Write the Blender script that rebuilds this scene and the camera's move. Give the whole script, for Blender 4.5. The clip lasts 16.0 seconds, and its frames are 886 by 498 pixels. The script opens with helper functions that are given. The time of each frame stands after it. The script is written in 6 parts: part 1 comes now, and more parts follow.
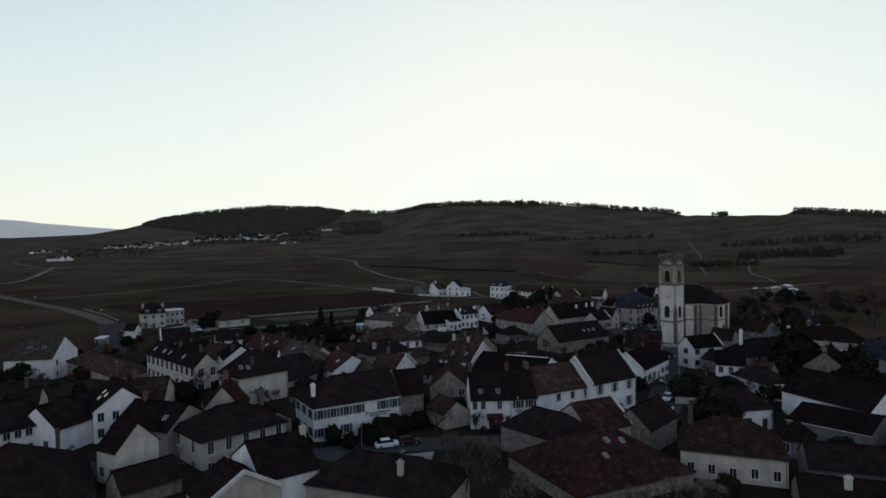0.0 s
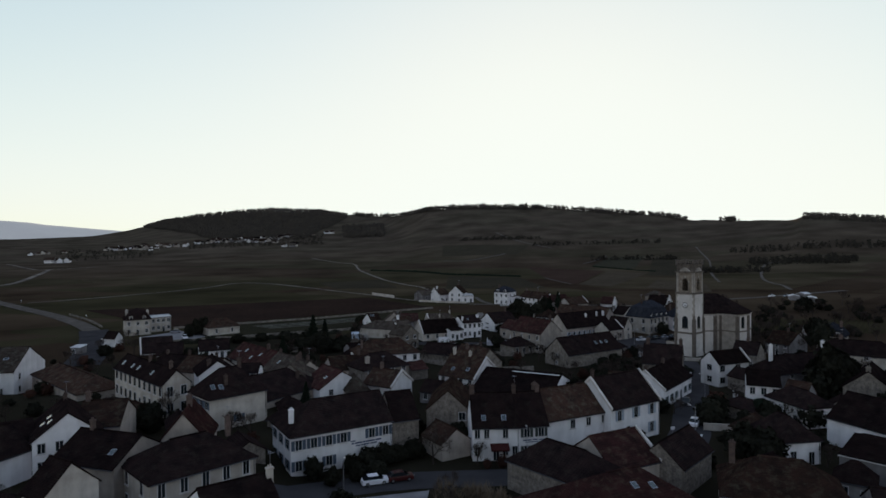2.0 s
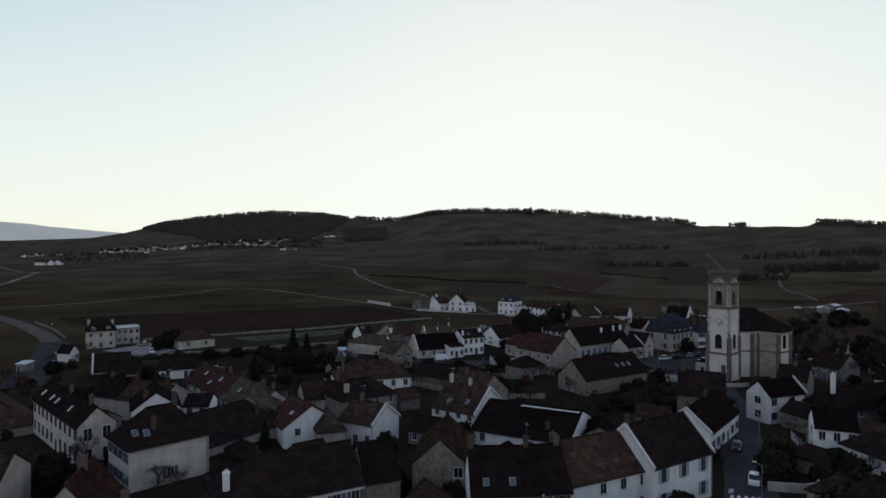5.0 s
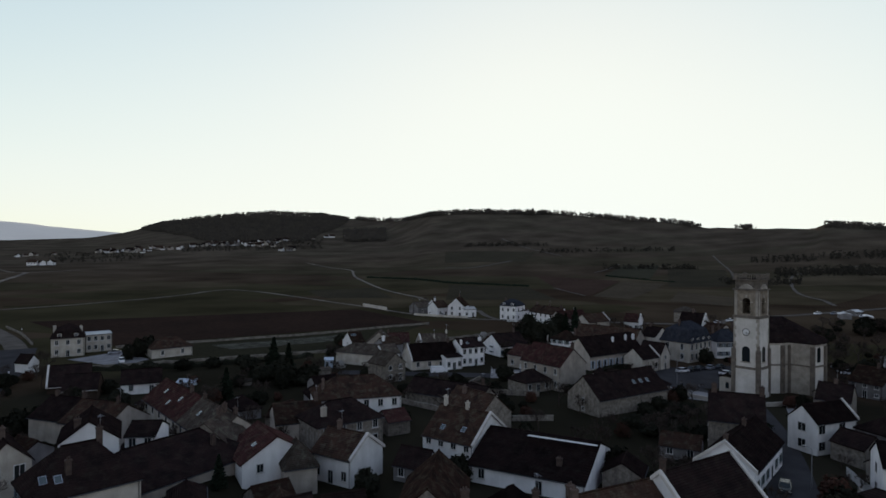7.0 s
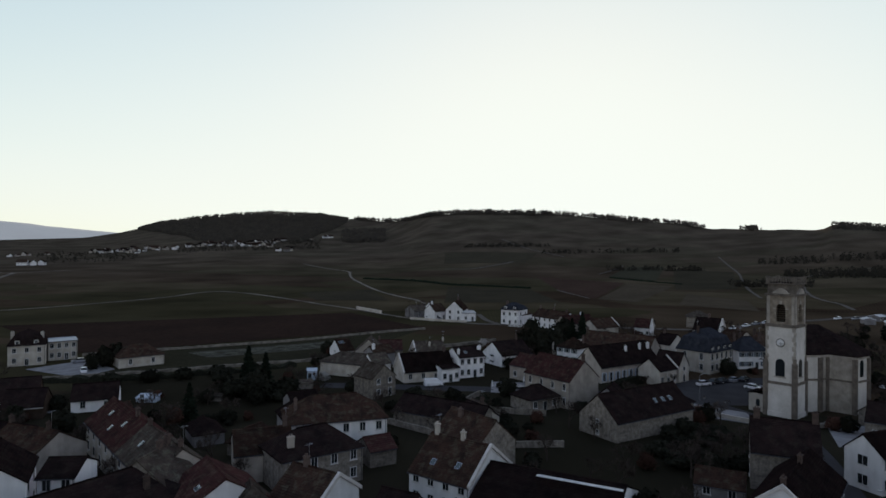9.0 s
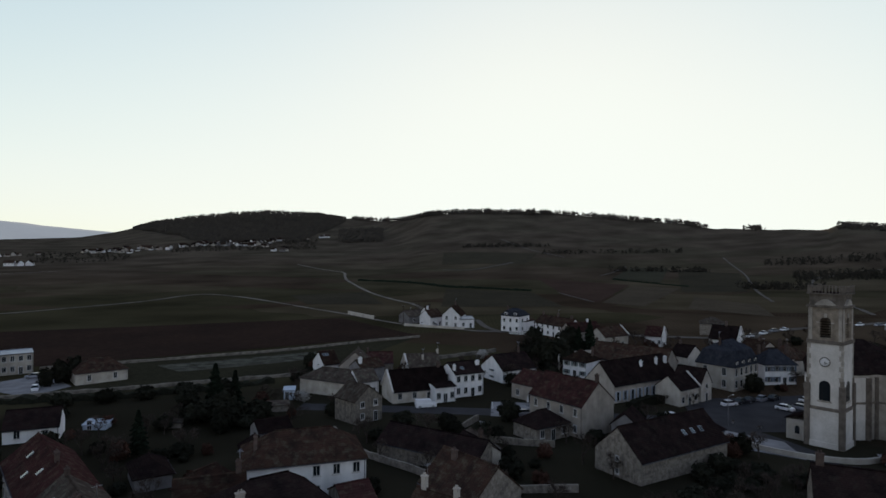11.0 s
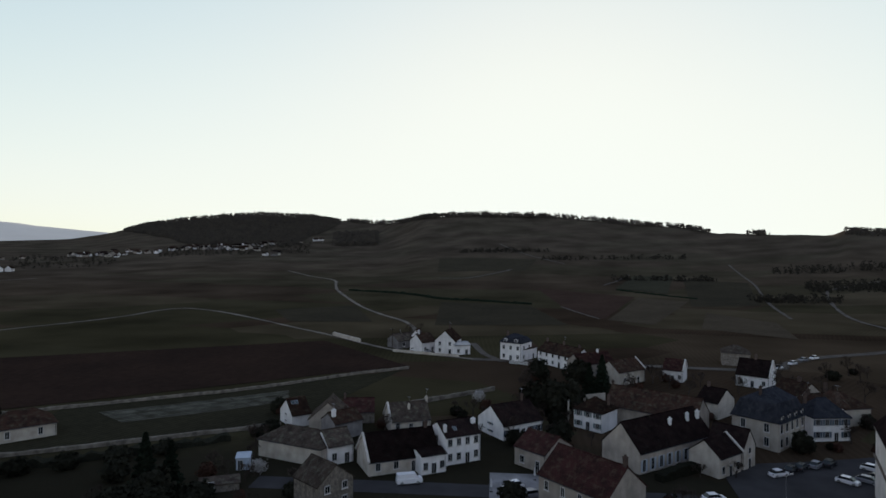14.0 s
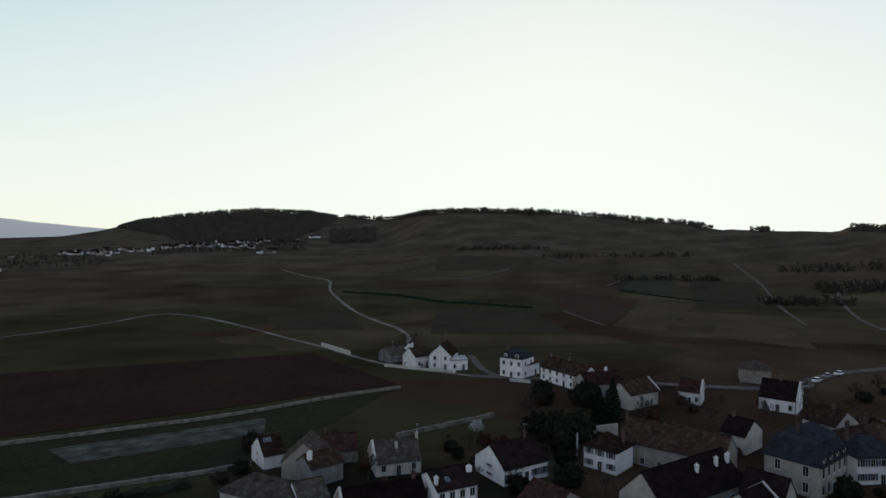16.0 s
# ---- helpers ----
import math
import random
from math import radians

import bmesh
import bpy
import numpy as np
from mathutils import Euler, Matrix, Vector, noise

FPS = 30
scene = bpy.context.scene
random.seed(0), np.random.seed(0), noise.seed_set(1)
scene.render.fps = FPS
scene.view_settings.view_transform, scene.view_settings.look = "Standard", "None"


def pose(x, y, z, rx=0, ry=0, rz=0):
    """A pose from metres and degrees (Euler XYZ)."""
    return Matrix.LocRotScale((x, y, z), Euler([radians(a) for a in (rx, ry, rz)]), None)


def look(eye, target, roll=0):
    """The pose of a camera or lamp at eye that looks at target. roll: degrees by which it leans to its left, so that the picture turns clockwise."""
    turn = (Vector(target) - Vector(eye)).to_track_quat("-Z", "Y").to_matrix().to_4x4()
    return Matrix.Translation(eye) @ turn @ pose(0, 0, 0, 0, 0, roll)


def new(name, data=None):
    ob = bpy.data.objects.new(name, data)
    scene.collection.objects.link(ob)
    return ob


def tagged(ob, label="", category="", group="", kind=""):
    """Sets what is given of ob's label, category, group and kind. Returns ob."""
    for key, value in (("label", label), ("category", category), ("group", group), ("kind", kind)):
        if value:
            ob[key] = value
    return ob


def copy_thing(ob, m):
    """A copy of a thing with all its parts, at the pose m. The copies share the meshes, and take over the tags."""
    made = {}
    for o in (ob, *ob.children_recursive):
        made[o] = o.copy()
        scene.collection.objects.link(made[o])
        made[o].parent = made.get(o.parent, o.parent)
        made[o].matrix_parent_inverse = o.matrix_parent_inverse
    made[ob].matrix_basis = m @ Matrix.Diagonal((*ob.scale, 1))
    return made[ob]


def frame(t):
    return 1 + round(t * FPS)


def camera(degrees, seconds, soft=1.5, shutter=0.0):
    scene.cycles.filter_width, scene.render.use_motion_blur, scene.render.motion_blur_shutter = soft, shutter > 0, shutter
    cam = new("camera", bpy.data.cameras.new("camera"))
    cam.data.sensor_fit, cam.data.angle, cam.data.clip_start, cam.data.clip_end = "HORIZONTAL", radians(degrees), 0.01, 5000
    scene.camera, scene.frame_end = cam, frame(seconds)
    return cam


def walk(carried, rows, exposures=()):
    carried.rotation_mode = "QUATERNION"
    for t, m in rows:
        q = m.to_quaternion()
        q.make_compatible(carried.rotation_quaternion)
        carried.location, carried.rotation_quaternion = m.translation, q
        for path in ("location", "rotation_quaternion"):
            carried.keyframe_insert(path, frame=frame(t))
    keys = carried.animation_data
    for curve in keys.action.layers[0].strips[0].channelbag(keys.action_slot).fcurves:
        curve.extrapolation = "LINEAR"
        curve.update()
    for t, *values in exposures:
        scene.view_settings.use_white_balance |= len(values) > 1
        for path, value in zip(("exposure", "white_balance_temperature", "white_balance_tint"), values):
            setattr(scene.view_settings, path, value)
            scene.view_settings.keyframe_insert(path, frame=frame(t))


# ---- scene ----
cam = camera(71.0, 16.0, soft=1.6)
PATH = [
    (0.0, look((-0.00, 0.00, 37.82), (-0.00, 99.98, 35.92), -0.73)),
    (0.5, look((0.30, 3.59, 37.82), (0.07, 103.58, 36.05), -0.65)),
    (1.0, look((0.45, 7.41, 37.80), (0.10, 107.40, 36.18), -0.56)),
    (1.5, look((0.63, 11.33, 37.78), (0.17, 111.32, 36.35), -0.49)),
    (2.0, look((0.87, 15.34, 37.85), (0.29, 115.33, 36.54), -0.43)),
    (2.5, look((1.11, 19.40, 37.93), (0.40, 119.39, 36.77), -0.36)),
    (3.0, look((1.33, 23.75, 37.95), (0.56, 123.74, 36.91), -0.28)),
    (3.5, look((1.59, 28.14, 38.00), (0.72, 128.13, 37.08), -0.18)),
    (4.0, look((1.86, 32.67, 37.99), (0.88, 132.66, 37.19), -0.12)),
    (6.5, look((3.27, 55.74, 37.86), (2.00, 155.73, 37.42), 0.16)),
    (7.0, look((3.64, 60.44, 37.78), (2.28, 160.43, 37.38), 0.20)),
    (7.5, look((3.91, 65.38, 37.47), (2.57, 165.37, 37.17), 0.26)),
    (8.0, look((4.17, 69.98, 37.40), (2.82, 169.97, 37.13), 0.29)),
    (8.5, look((4.48, 74.61, 37.36), (3.08, 174.60, 37.10), 0.29)),
    (9.0, look((4.79, 79.21, 37.26), (3.34, 179.20, 37.02), 0.33)),
    (11.5, look((5.99, 103.19, 39.17), (4.77, 203.18, 38.85), 0.35)),
    (12.0, look((6.19, 107.86, 40.59), (5.05, 207.86, 40.28), 0.36)),
    (12.5, look((6.42, 112.59, 41.79), (5.38, 212.58, 41.53), 0.39)),
    (13.0, look((6.73, 117.10, 43.13), (5.71, 217.09, 42.89), 0.41)),
    (13.5, look((7.00, 121.77, 44.45), (6.02, 221.76, 44.20), 0.47)),
    (14.0, look((7.19, 126.46, 45.62), (6.32, 226.46, 45.34), 0.50)),
    (14.5, look((7.45, 131.16, 46.86), (6.62, 231.15, 46.38), 0.47)),
    (15.0, look((7.79, 135.97, 48.07), (7.01, 235.96, 47.35), 0.44)),
    (15.5, look((8.16, 140.80, 49.16), (7.40, 240.79, 48.23), 0.41)),
    (16.0, look((8.56, 145.65, 50.52), (7.86, 245.64, 49.33), 0.36)),
]
walk(cam, PATH, [(0, 2.16, 6380, 8.5), (16, 2.16, 6380, 8.5)])

# ---- light ----
SUN_AZ, SUN_EL = 9.9, 2.9          # degrees: right of +y, above the horizon
world = bpy.data.worlds.new("sky")
scene.world = world
world.use_nodes = True
wn = world.node_tree
sky = wn.nodes.new("ShaderNodeTexSky")
sky.sky_type = "NISHITA"
sky.sun_disc = False
sky.sun_elevation, sky.sun_rotation = radians(SUN_EL), radians(SUN_AZ)
sky.altitude, sky.air_density, sky.dust_density, sky.ozone_density = 250, 0.8, 0.42, 1.3
back = wn.nodes["Background"]
back.inputs["Strength"].default_value = 0.15
pale = wn.nodes.new("ShaderNodeHueSaturation")       # paler sky colour: lower saturation, shifted hue
pale.inputs["Saturation"].default_value = 0.8
pale.inputs["Hue"].default_value = 0.507
wn.links.new(sky.outputs[0], pale.inputs["Color"])
# soft cap on each sky colour channel, stopping at a faintly green white
parts, capped_sky = wn.nodes.new("ShaderNodeSeparateColor"), wn.nodes.new("ShaderNodeCombineColor")
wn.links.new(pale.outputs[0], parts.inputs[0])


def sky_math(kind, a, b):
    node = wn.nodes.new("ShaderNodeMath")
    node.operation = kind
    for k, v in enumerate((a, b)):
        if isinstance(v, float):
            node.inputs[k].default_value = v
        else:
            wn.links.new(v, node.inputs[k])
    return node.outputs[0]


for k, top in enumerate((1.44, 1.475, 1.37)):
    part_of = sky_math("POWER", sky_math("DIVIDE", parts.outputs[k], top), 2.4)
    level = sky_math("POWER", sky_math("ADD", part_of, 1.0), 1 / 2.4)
    wn.links.new(sky_math("DIVIDE", parts.outputs[k], level), capped_sky.inputs[k])
wn.links.new(capped_sky.outputs[0], back.inputs["Color"])

sun_data = bpy.data.lights.new("sun", "SUN")
sun_data.energy, sun_data.angle, sun_data.color = 2.5, radians(0.5), (1.0, 0.72, 0.42)
sun = new("sun", sun_data)
sun_dir = Vector((math.sin(radians(SUN_AZ)) * math.cos(radians(SUN_EL)),
                  math.cos(radians(SUN_AZ)) * math.cos(radians(SUN_EL)), math.sin(radians(SUN_EL))))
sun.matrix_world = Matrix.Translation((0, 0, 200)) @ sun_dir.to_track_quat("Z", "Y").to_matrix().to_4x4()


# ---- materials ----
def mat(name, col, col2=None, rough=0.85, scale=0.6, fine=9.0, bump=0.25, metal=0.0, vary=0.25, rows=0.0, row_axis="Z",
        dirt=0.35, streak=0.0, moss=None):
    """A surface with patches (scale, per metre), grain (fine), relief, rows of tiles and a tone of its own for each object."""
    m = bpy.data.materials.new(name)
    m.use_nodes = True
    t = m.node_tree
    n, l = t.nodes, t.links
    bsdf = n["Principled BSDF"]
    bsdf.inputs["Roughness"].default_value = rough
    bsdf.inputs["Metallic"].default_value = metal
    bsdf.inputs["Specular IOR Level"].default_value = 0.0 if rough > 0.7 else 0.3
    col2 = col2 or tuple(c * 0.6 for c in col)
    col, col2 = [(c[0] * 1.04, c[1] * 0.965, min(c[2] * 1.07, 0.85)) for c in (col, col2)]
    co = n.new("ShaderNodeTexCoord")
    big, small = n.new("ShaderNodeTexNoise"), n.new("ShaderNodeTexNoise")
    big.inputs["Scale"].default_value, big.inputs["Detail"].default_value = scale, 6
    small.inputs["Scale"].default_value, small.inputs["Detail"].default_value = fine, 4
    for x in (big, small):
        l.new(co.outputs["Object"], x.inputs["Vector"])
    ramp = n.new("ShaderNodeMapRange")
    ramp.inputs["From Min"].default_value, ramp.inputs["From Max"].default_value = 0.35, 0.7
    l.new(big.outputs["Fac"], ramp.inputs["Value"])
    mix = n.new("ShaderNodeMixRGB")
    mix.inputs["Color1"].default_value, mix.inputs["Color2"].default_value = (*col, 1), (*col2, 1)
    l.new(ramp.outputs["Result"], mix.inputs["Fac"])
    grain = n.new("ShaderNodeMixRGB")
    grain.blend_type = "MULTIPLY"
    grain.inputs["Fac"].default_value = dirt
    l.new(mix.outputs["Color"], grain.inputs["Color1"])
    l.new(small.outputs["Fac"], grain.inputs["Color2"])
    last = grain
    if streak:                       # rain streaks and splashed dirt, drawn out downwards
        runs, flat = n.new("ShaderNodeTexNoise"), n.new("ShaderNodeMapping")
        flat.inputs["Scale"].default_value = (0.7, 0.7, 0.12)
        l.new(co.outputs["Object"], flat.inputs["Vector"])
        l.new(flat.outputs["Vector"], runs.inputs["Vector"])
        runs.inputs["Scale"].default_value, runs.inputs["Detail"].default_value = 1.0, 5
        fade = n.new("ShaderNodeMapRange")
        fade.inputs["From Min"].default_value, fade.inputs["From Max"].default_value = 0.42, 0.72
        fade.inputs["To Min"].default_value, fade.inputs["To Max"].default_value = 1.0, 1.0 - streak
        l.new(runs.outputs["Fac"], fade.inputs["Value"])
        soot = n.new("ShaderNodeMixRGB")
        soot.blend_type = "MULTIPLY"
        soot.inputs["Fac"].default_value = 1.0
        l.new(last.outputs["Color"], soot.inputs["Color1"])
        l.new(fade.outputs["Result"], soot.inputs["Color2"])
        last = soot
    if moss:                         # lichen and replaced tiles in patches
        spots = n.new("ShaderNodeTexNoise")
        spots.inputs["Scale"].default_value, spots.inputs["Detail"].default_value = 0.9, 9
        spots.inputs["Roughness"].default_value = 0.7
        shift = n.new("ShaderNodeVectorMath")
        shift.inputs[1].default_value = (31, 17, 5)
        l.new(co.outputs["Object"], shift.inputs[0])
        l.new(shift.outputs["Vector"], spots.inputs["Vector"])
        cut = n.new("ShaderNodeMapRange")
        cut.inputs["From Min"].default_value, cut.inputs["From Max"].default_value = 0.5, 0.68
        cut.inputs["To Max"].default_value = 0.75
        l.new(spots.outputs["Fac"], cut.inputs["Value"])
        grown = n.new("ShaderNodeMixRGB")
        grown.inputs["Color2"].default_value = (*moss, 1)
        l.new(cut.outputs["Result"], grown.inputs["Fac"])
        l.new(last.outputs["Color"], grown.inputs["Color1"])
        last = grown
    info, hsv = n.new("ShaderNodeObjectInfo"), n.new("ShaderNodeHueSaturation")
    val = n.new("ShaderNodeMapRange")
    val.inputs["To Min"].default_value, val.inputs["To Max"].default_value = 1 - vary, 1 + vary
    l.new(info.outputs["Random"], val.inputs["Value"])
    l.new(val.outputs["Result"], hsv.inputs["Value"])
    l.new(last.outputs["Color"], hsv.inputs["Color"])
    l.new(hsv.outputs["Color"], bsdf.inputs["Base Color"])
    height = small.outputs["Fac"]
    if rows:
        wave = n.new("ShaderNodeTexWave")
        wave.wave_type, wave.bands_direction = "BANDS", row_axis
        wave.inputs["Scale"].default_value = 0.314 / rows
        wave.inputs["Distortion"].default_value = 0.8
        l.new(co.outputs["Object"], wave.inputs["Vector"])
        add = n.new("ShaderNodeMath")
        l.new(wave.outputs["Fac"], add.inputs[0])
        l.new(small.outputs["Fac"], add.inputs[1])
        height = add.outputs[0]
    bp = n.new("ShaderNodeBump")
    bp.inputs["Strength"].default_value, bp.inputs["Distance"].default_value = bump, 0.06
    l.new(height, bp.inputs["Height"])
    l.new(bp.outputs["Normal"], bsdf.inputs["Normal"])
    return m


WHITE = mat("white_render", (0.83, 0.83, 0.82), (0.68, 0.67, 0.65), scale=0.35, vary=0.14, dirt=0.25, streak=0.15)
PALE = mat("pale_render", (0.58, 0.54, 0.46), (0.40, 0.36, 0.30), scale=0.4, vary=0.16, streak=0.16)
CREAM = mat("cream_render", (0.46, 0.41, 0.345), (0.30, 0.27, 0.23), scale=0.4, vary=0.2, streak=0.16)
STONE = mat("rubble_stone", (0.36, 0.32, 0.265), (0.18, 0.16, 0.135), scale=1.2, fine=3, bump=0.8, vary=0.15, dirt=0.75, streak=0.11)
GREYWALL = mat("grey_render", (0.27, 0.26, 0.25), (0.17, 0.16, 0.155), scale=0.5, vary=0.2, streak=0.16)
DRESSED = mat("dressed_limestone", (0.47, 0.425, 0.355), (0.30, 0.27, 0.225), scale=0.6, fine=3, bump=0.2, vary=0.08, streak=0.19)
BELFRY = mat("brown_limestone", (0.34, 0.285, 0.215), (0.19, 0.16, 0.125), scale=0.9, fine=4, bump=0.3, vary=0.06, streak=0.25)
WORN = mat("weathered_limestone", (0.21, 0.18, 0.145), (0.11, 0.095, 0.08), scale=0.9, fine=4, bump=0.3, vary=0.1, streak=0.16)
PLASTERW = mat("church_limewash", (0.74, 0.70, 0.63), (0.58, 0.54, 0.47), scale=0.3, fine=4, bump=0.15, vary=0.05, streak=0.12)
TILE = mat("brown_roof_tiles", (0.064, 0.037, 0.027), (0.032, 0.022, 0.018), scale=0.5, fine=5, bump=0.9, vary=0.4, rows=0.22, dirt=0.6, moss=(0.080, 0.066, 0.050))
TILER = mat("red_roof_tiles", (0.066, 0.030, 0.027), (0.034, 0.020, 0.018), scale=0.5, fine=5, bump=0.9, vary=0.3, rows=0.22, dirt=0.6, moss=(0.085, 0.056, 0.044))
TILED = mat("dark_roof_tiles", (0.027, 0.0175, 0.0160), (0.0125, 0.0095, 0.0095), scale=0.5, fine=5, bump=0.9, vary=0.4, rows=0.22, dirt=0.6, moss=(0.026, 0.020, 0.018))
TILEG = mat("weathered_grey_tiles", (0.100, 0.078, 0.062), (0.045, 0.036, 0.030), scale=0.6, fine=5, bump=0.9, vary=0.3, rows=0.22, dirt=0.6, moss=(0.13, 0.12, 0.10))
SLATE = mat("slate", (0.034, 0.036, 0.044), (0.020, 0.021, 0.026), rough=0.72, scale=0.5, fine=6, bump=0.6, vary=0.2, rows=0.2, moss=(0.045, 0.048, 0.056))
ZINC = mat("zinc_sheet", (0.34, 0.36, 0.38), (0.24, 0.25, 0.27), rough=0.4, metal=0.6, scale=0.5, bump=0.1)
LEAD = mat("old_lead", (0.10, 0.10, 0.105), (0.06, 0.06, 0.065), rough=0.75, scale=0.8, bump=0.1)
PARAPET = mat("pale_coping", (0.66, 0.63, 0.58), (0.5, 0.47, 0.42), scale=0.8, vary=0.1)
BRICK = mat("chimney_brick", (0.125, 0.092, 0.076), (0.075, 0.058, 0.05), scale=2.0, vary=0.3)
WOODD = mat("dark_timber", (0.055, 0.04, 0.03), vary=0.3)
SHUT_G = mat("grey_green_shutter", (0.20, 0.25, 0.25), rough=0.6, vary=0.3)
SHUT_B = mat("grey_blue_shutter", (0.085, 0.115, 0.155), rough=0.6, vary=0.2)
SHUT_D = mat("dark_green_shutter", (0.045, 0.055, 0.05), rough=0.6, vary=0.2)
SHUT_P = mat("pale_blue_shutter", (0.40, 0.46, 0.53), rough=0.6, vary=0.1)
FRAMEW = mat("white_joinery", (0.7, 0.7, 0.68), rough=0.5, vary=0.1)
ROADM = mat("asphalt", (0.066, 0.064, 0.064), (0.046, 0.045, 0.045), scale=0.2, fine=12, bump=0.1, vary=0.0)
PALEROAD = mat("pale_gravel", (0.155, 0.138, 0.115), (0.095, 0.085, 0.072), scale=0.2, fine=4, bump=0.2, vary=0.1)
TRACK = mat("chalk_track", (0.25, 0.222, 0.18), (0.12, 0.107, 0.09), scale=0.05, fine=1.5, bump=0.2, vary=0.0)
PAVEM = mat("pale_paving", (0.30, 0.295, 0.29), (0.19, 0.185, 0.18), scale=0.3, fine=5, bump=0.1, vary=0.05)
DRYSTONE = mat("dry_stone", (0.25, 0.225, 0.185), (0.10, 0.09, 0.075), scale=0.7, fine=3, bump=0.6, vary=0.1)
BARK = mat("bark", (0.065, 0.052, 0.042), (0.04, 0.033, 0.028), fine=7, bump=0.5, vary=0.2)
TWIG = mat("winter_twigs", (0.075, 0.058, 0.046), (0.05, 0.04, 0.033), vary=0.3)
NEEDLE = mat("dark_conifer", (0.022, 0.030, 0.020), (0.013, 0.018, 0.012), scale=2, vary=0.25)
LEAF = mat("evergreen_shrub", (0.030, 0.030, 0.021), (0.018, 0.019, 0.014), scale=2, vary=0.3)
FOREST = mat("winter_wood", (0.098, 0.086, 0.070), (0.066, 0.060, 0.050), scale=0.05, fine=0.6, vary=0.0)
PAINTW = mat("white_car_paint", (0.75, 0.75, 0.75), (0.7, 0.7, 0.7), rough=0.25, bump=0.0, vary=0.05, dirt=0.1)
PAINTG = mat("grey_car_paint", (0.22, 0.23, 0.25), (0.2, 0.2, 0.22), rough=0.25, bump=0.0, vary=0.3, dirt=0.1)
PAINTD = mat("dark_car_paint", (0.03, 0.032, 0.038), (0.03, 0.03, 0.035), rough=0.25, bump=0.0, vary=0.3, dirt=0.1)
PAINTR = mat("red_car_paint", (0.05, 0.012, 0.012), (0.042, 0.01, 0.01), rough=0.25, bump=0.0, vary=0.2, dirt=0.1)
RUBBER = mat("tyre_rubber", (0.02, 0.02, 0.02), rough=0.8)
STEEL = mat("galvanised_steel", (0.45, 0.46, 0.47), rough=0.4, metal=0.8)
CANVASB = mat("pale_blue_tarpaulin", (0.45, 0.52, 0.60), (0.36, 0.42, 0.50), rough=0.6, vary=0.1)
CLOCKW = mat("clock_enamel", (0.8, 0.79, 0.75), rough=0.4, vary=0.0)
BLACKM = mat("black_iron", (0.02, 0.02, 0.02), rough=0.5, vary=0.0)
INK = mat("sign_paint", (0.06, 0.08, 0.16), rough=0.6, vary=0.0)
LOUVRE = mat("louvre_wood", (0.022, 0.019, 0.017), vary=0.1)
SHEETW = mat("white_roof_sheet", (0.55, 0.56, 0.57), (0.42, 0.43, 0.44), rough=0.5, vary=0.05)
SIGNM = mat("blank_white_sign", (0.7, 0.7, 0.7), rough=0.5, vary=0.0)


def glass_mat():
    m = bpy.data.materials.new("window_glass")
    m.use_nodes = True
    b = m.node_tree.nodes["Principled BSDF"]
    b.inputs["Base Color"].default_value = (0.012, 0.014, 0.018, 1)
    b.inputs["Roughness"].default_value = 0.12
    b.inputs["Specular IOR Level"].default_value = 0.5
    return m


GLASS = glass_mat()


# ---- helpers of the place ----
def finish(bm, name, material, parent=None, m=None):
    me = bpy.data.meshes.new(name)
    bm.normal_update()
    bm.to_mesh(me)
    bm.free()
    for x in (material if isinstance(material, (list, tuple)) else (material,)):
        me.materials.append(x)
    ob = new(name, me)
    if parent:
        ob.parent = parent
    if m is not None:
        ob.matrix_basis = m
    return ob


def part(name, bm, material, parent, label="", m=None):
    """One mesh object under a thing or a part."""
    ob = finish(bm, name, material, parent, m)
    return tagged(ob, label) if label else ob


def share(name, mesh, parent, m):
    ob = new(name, mesh)
    ob.parent = parent
    ob.matrix_basis = m
    return ob


def root(name, x, y, z, ang, label, category, group=""):
    ob = new(name)
    ob.empty_display_size = 0.5
    ob.matrix_basis = pose(x, y, z, 0, 0, ang)
    return tagged(ob, label, category, group)


def box(bm, x0, x1, y0, y1, z0, z1):
    v = [bm.verts.new(p) for p in ((x0, y0, z0), (x1, y0, z0), (x1, y1, z0), (x0, y1, z0),
                                   (x0, y0, z1), (x1, y0, z1), (x1, y1, z1), (x0, y1, z1))]
    for f in ((3, 2, 1, 0), (4, 5, 6, 7), (0, 1, 5, 4), (1, 2, 6, 5), (2, 3, 7, 6), (3, 0, 4, 7)):
        bm.faces.new([v[i] for i in f])


def boxes(*rows):
    bm = bmesh.new()
    for r in rows:
        box(bm, *r)
    return bm


def slab(bm, pts, thick, mi=0):
    """A plate under a polygon, thick metres deep, downwards."""
    top = [bm.verts.new(p) for p in pts]
    low = [bm.verts.new((p[0], p[1], p[2] - thick)) for p in pts]
    n = len(pts)
    fs = [bm.faces.new(top), bm.faces.new(low[::-1])]
    for i in range(n):
        fs.append(bm.faces.new((top[i], low[i], low[(i + 1) % n], top[(i + 1) % n])))
    for f in fs:
        f.material_index = mi


def prism(bm, pts, z0, z1):
    """An upright prism over a plan that turns anticlockwise."""
    lo = [bm.verts.new((p[0], p[1], z0)) for p in pts]
    hi = [bm.verts.new((p[0], p[1], z1)) for p in pts]
    n = len(pts)
    bm.faces.new(lo[::-1]), bm.faces.new(hi)
    for i in range(n):
        bm.faces.new((lo[i], lo[(i + 1) % n], hi[(i + 1) % n], hi[i]))


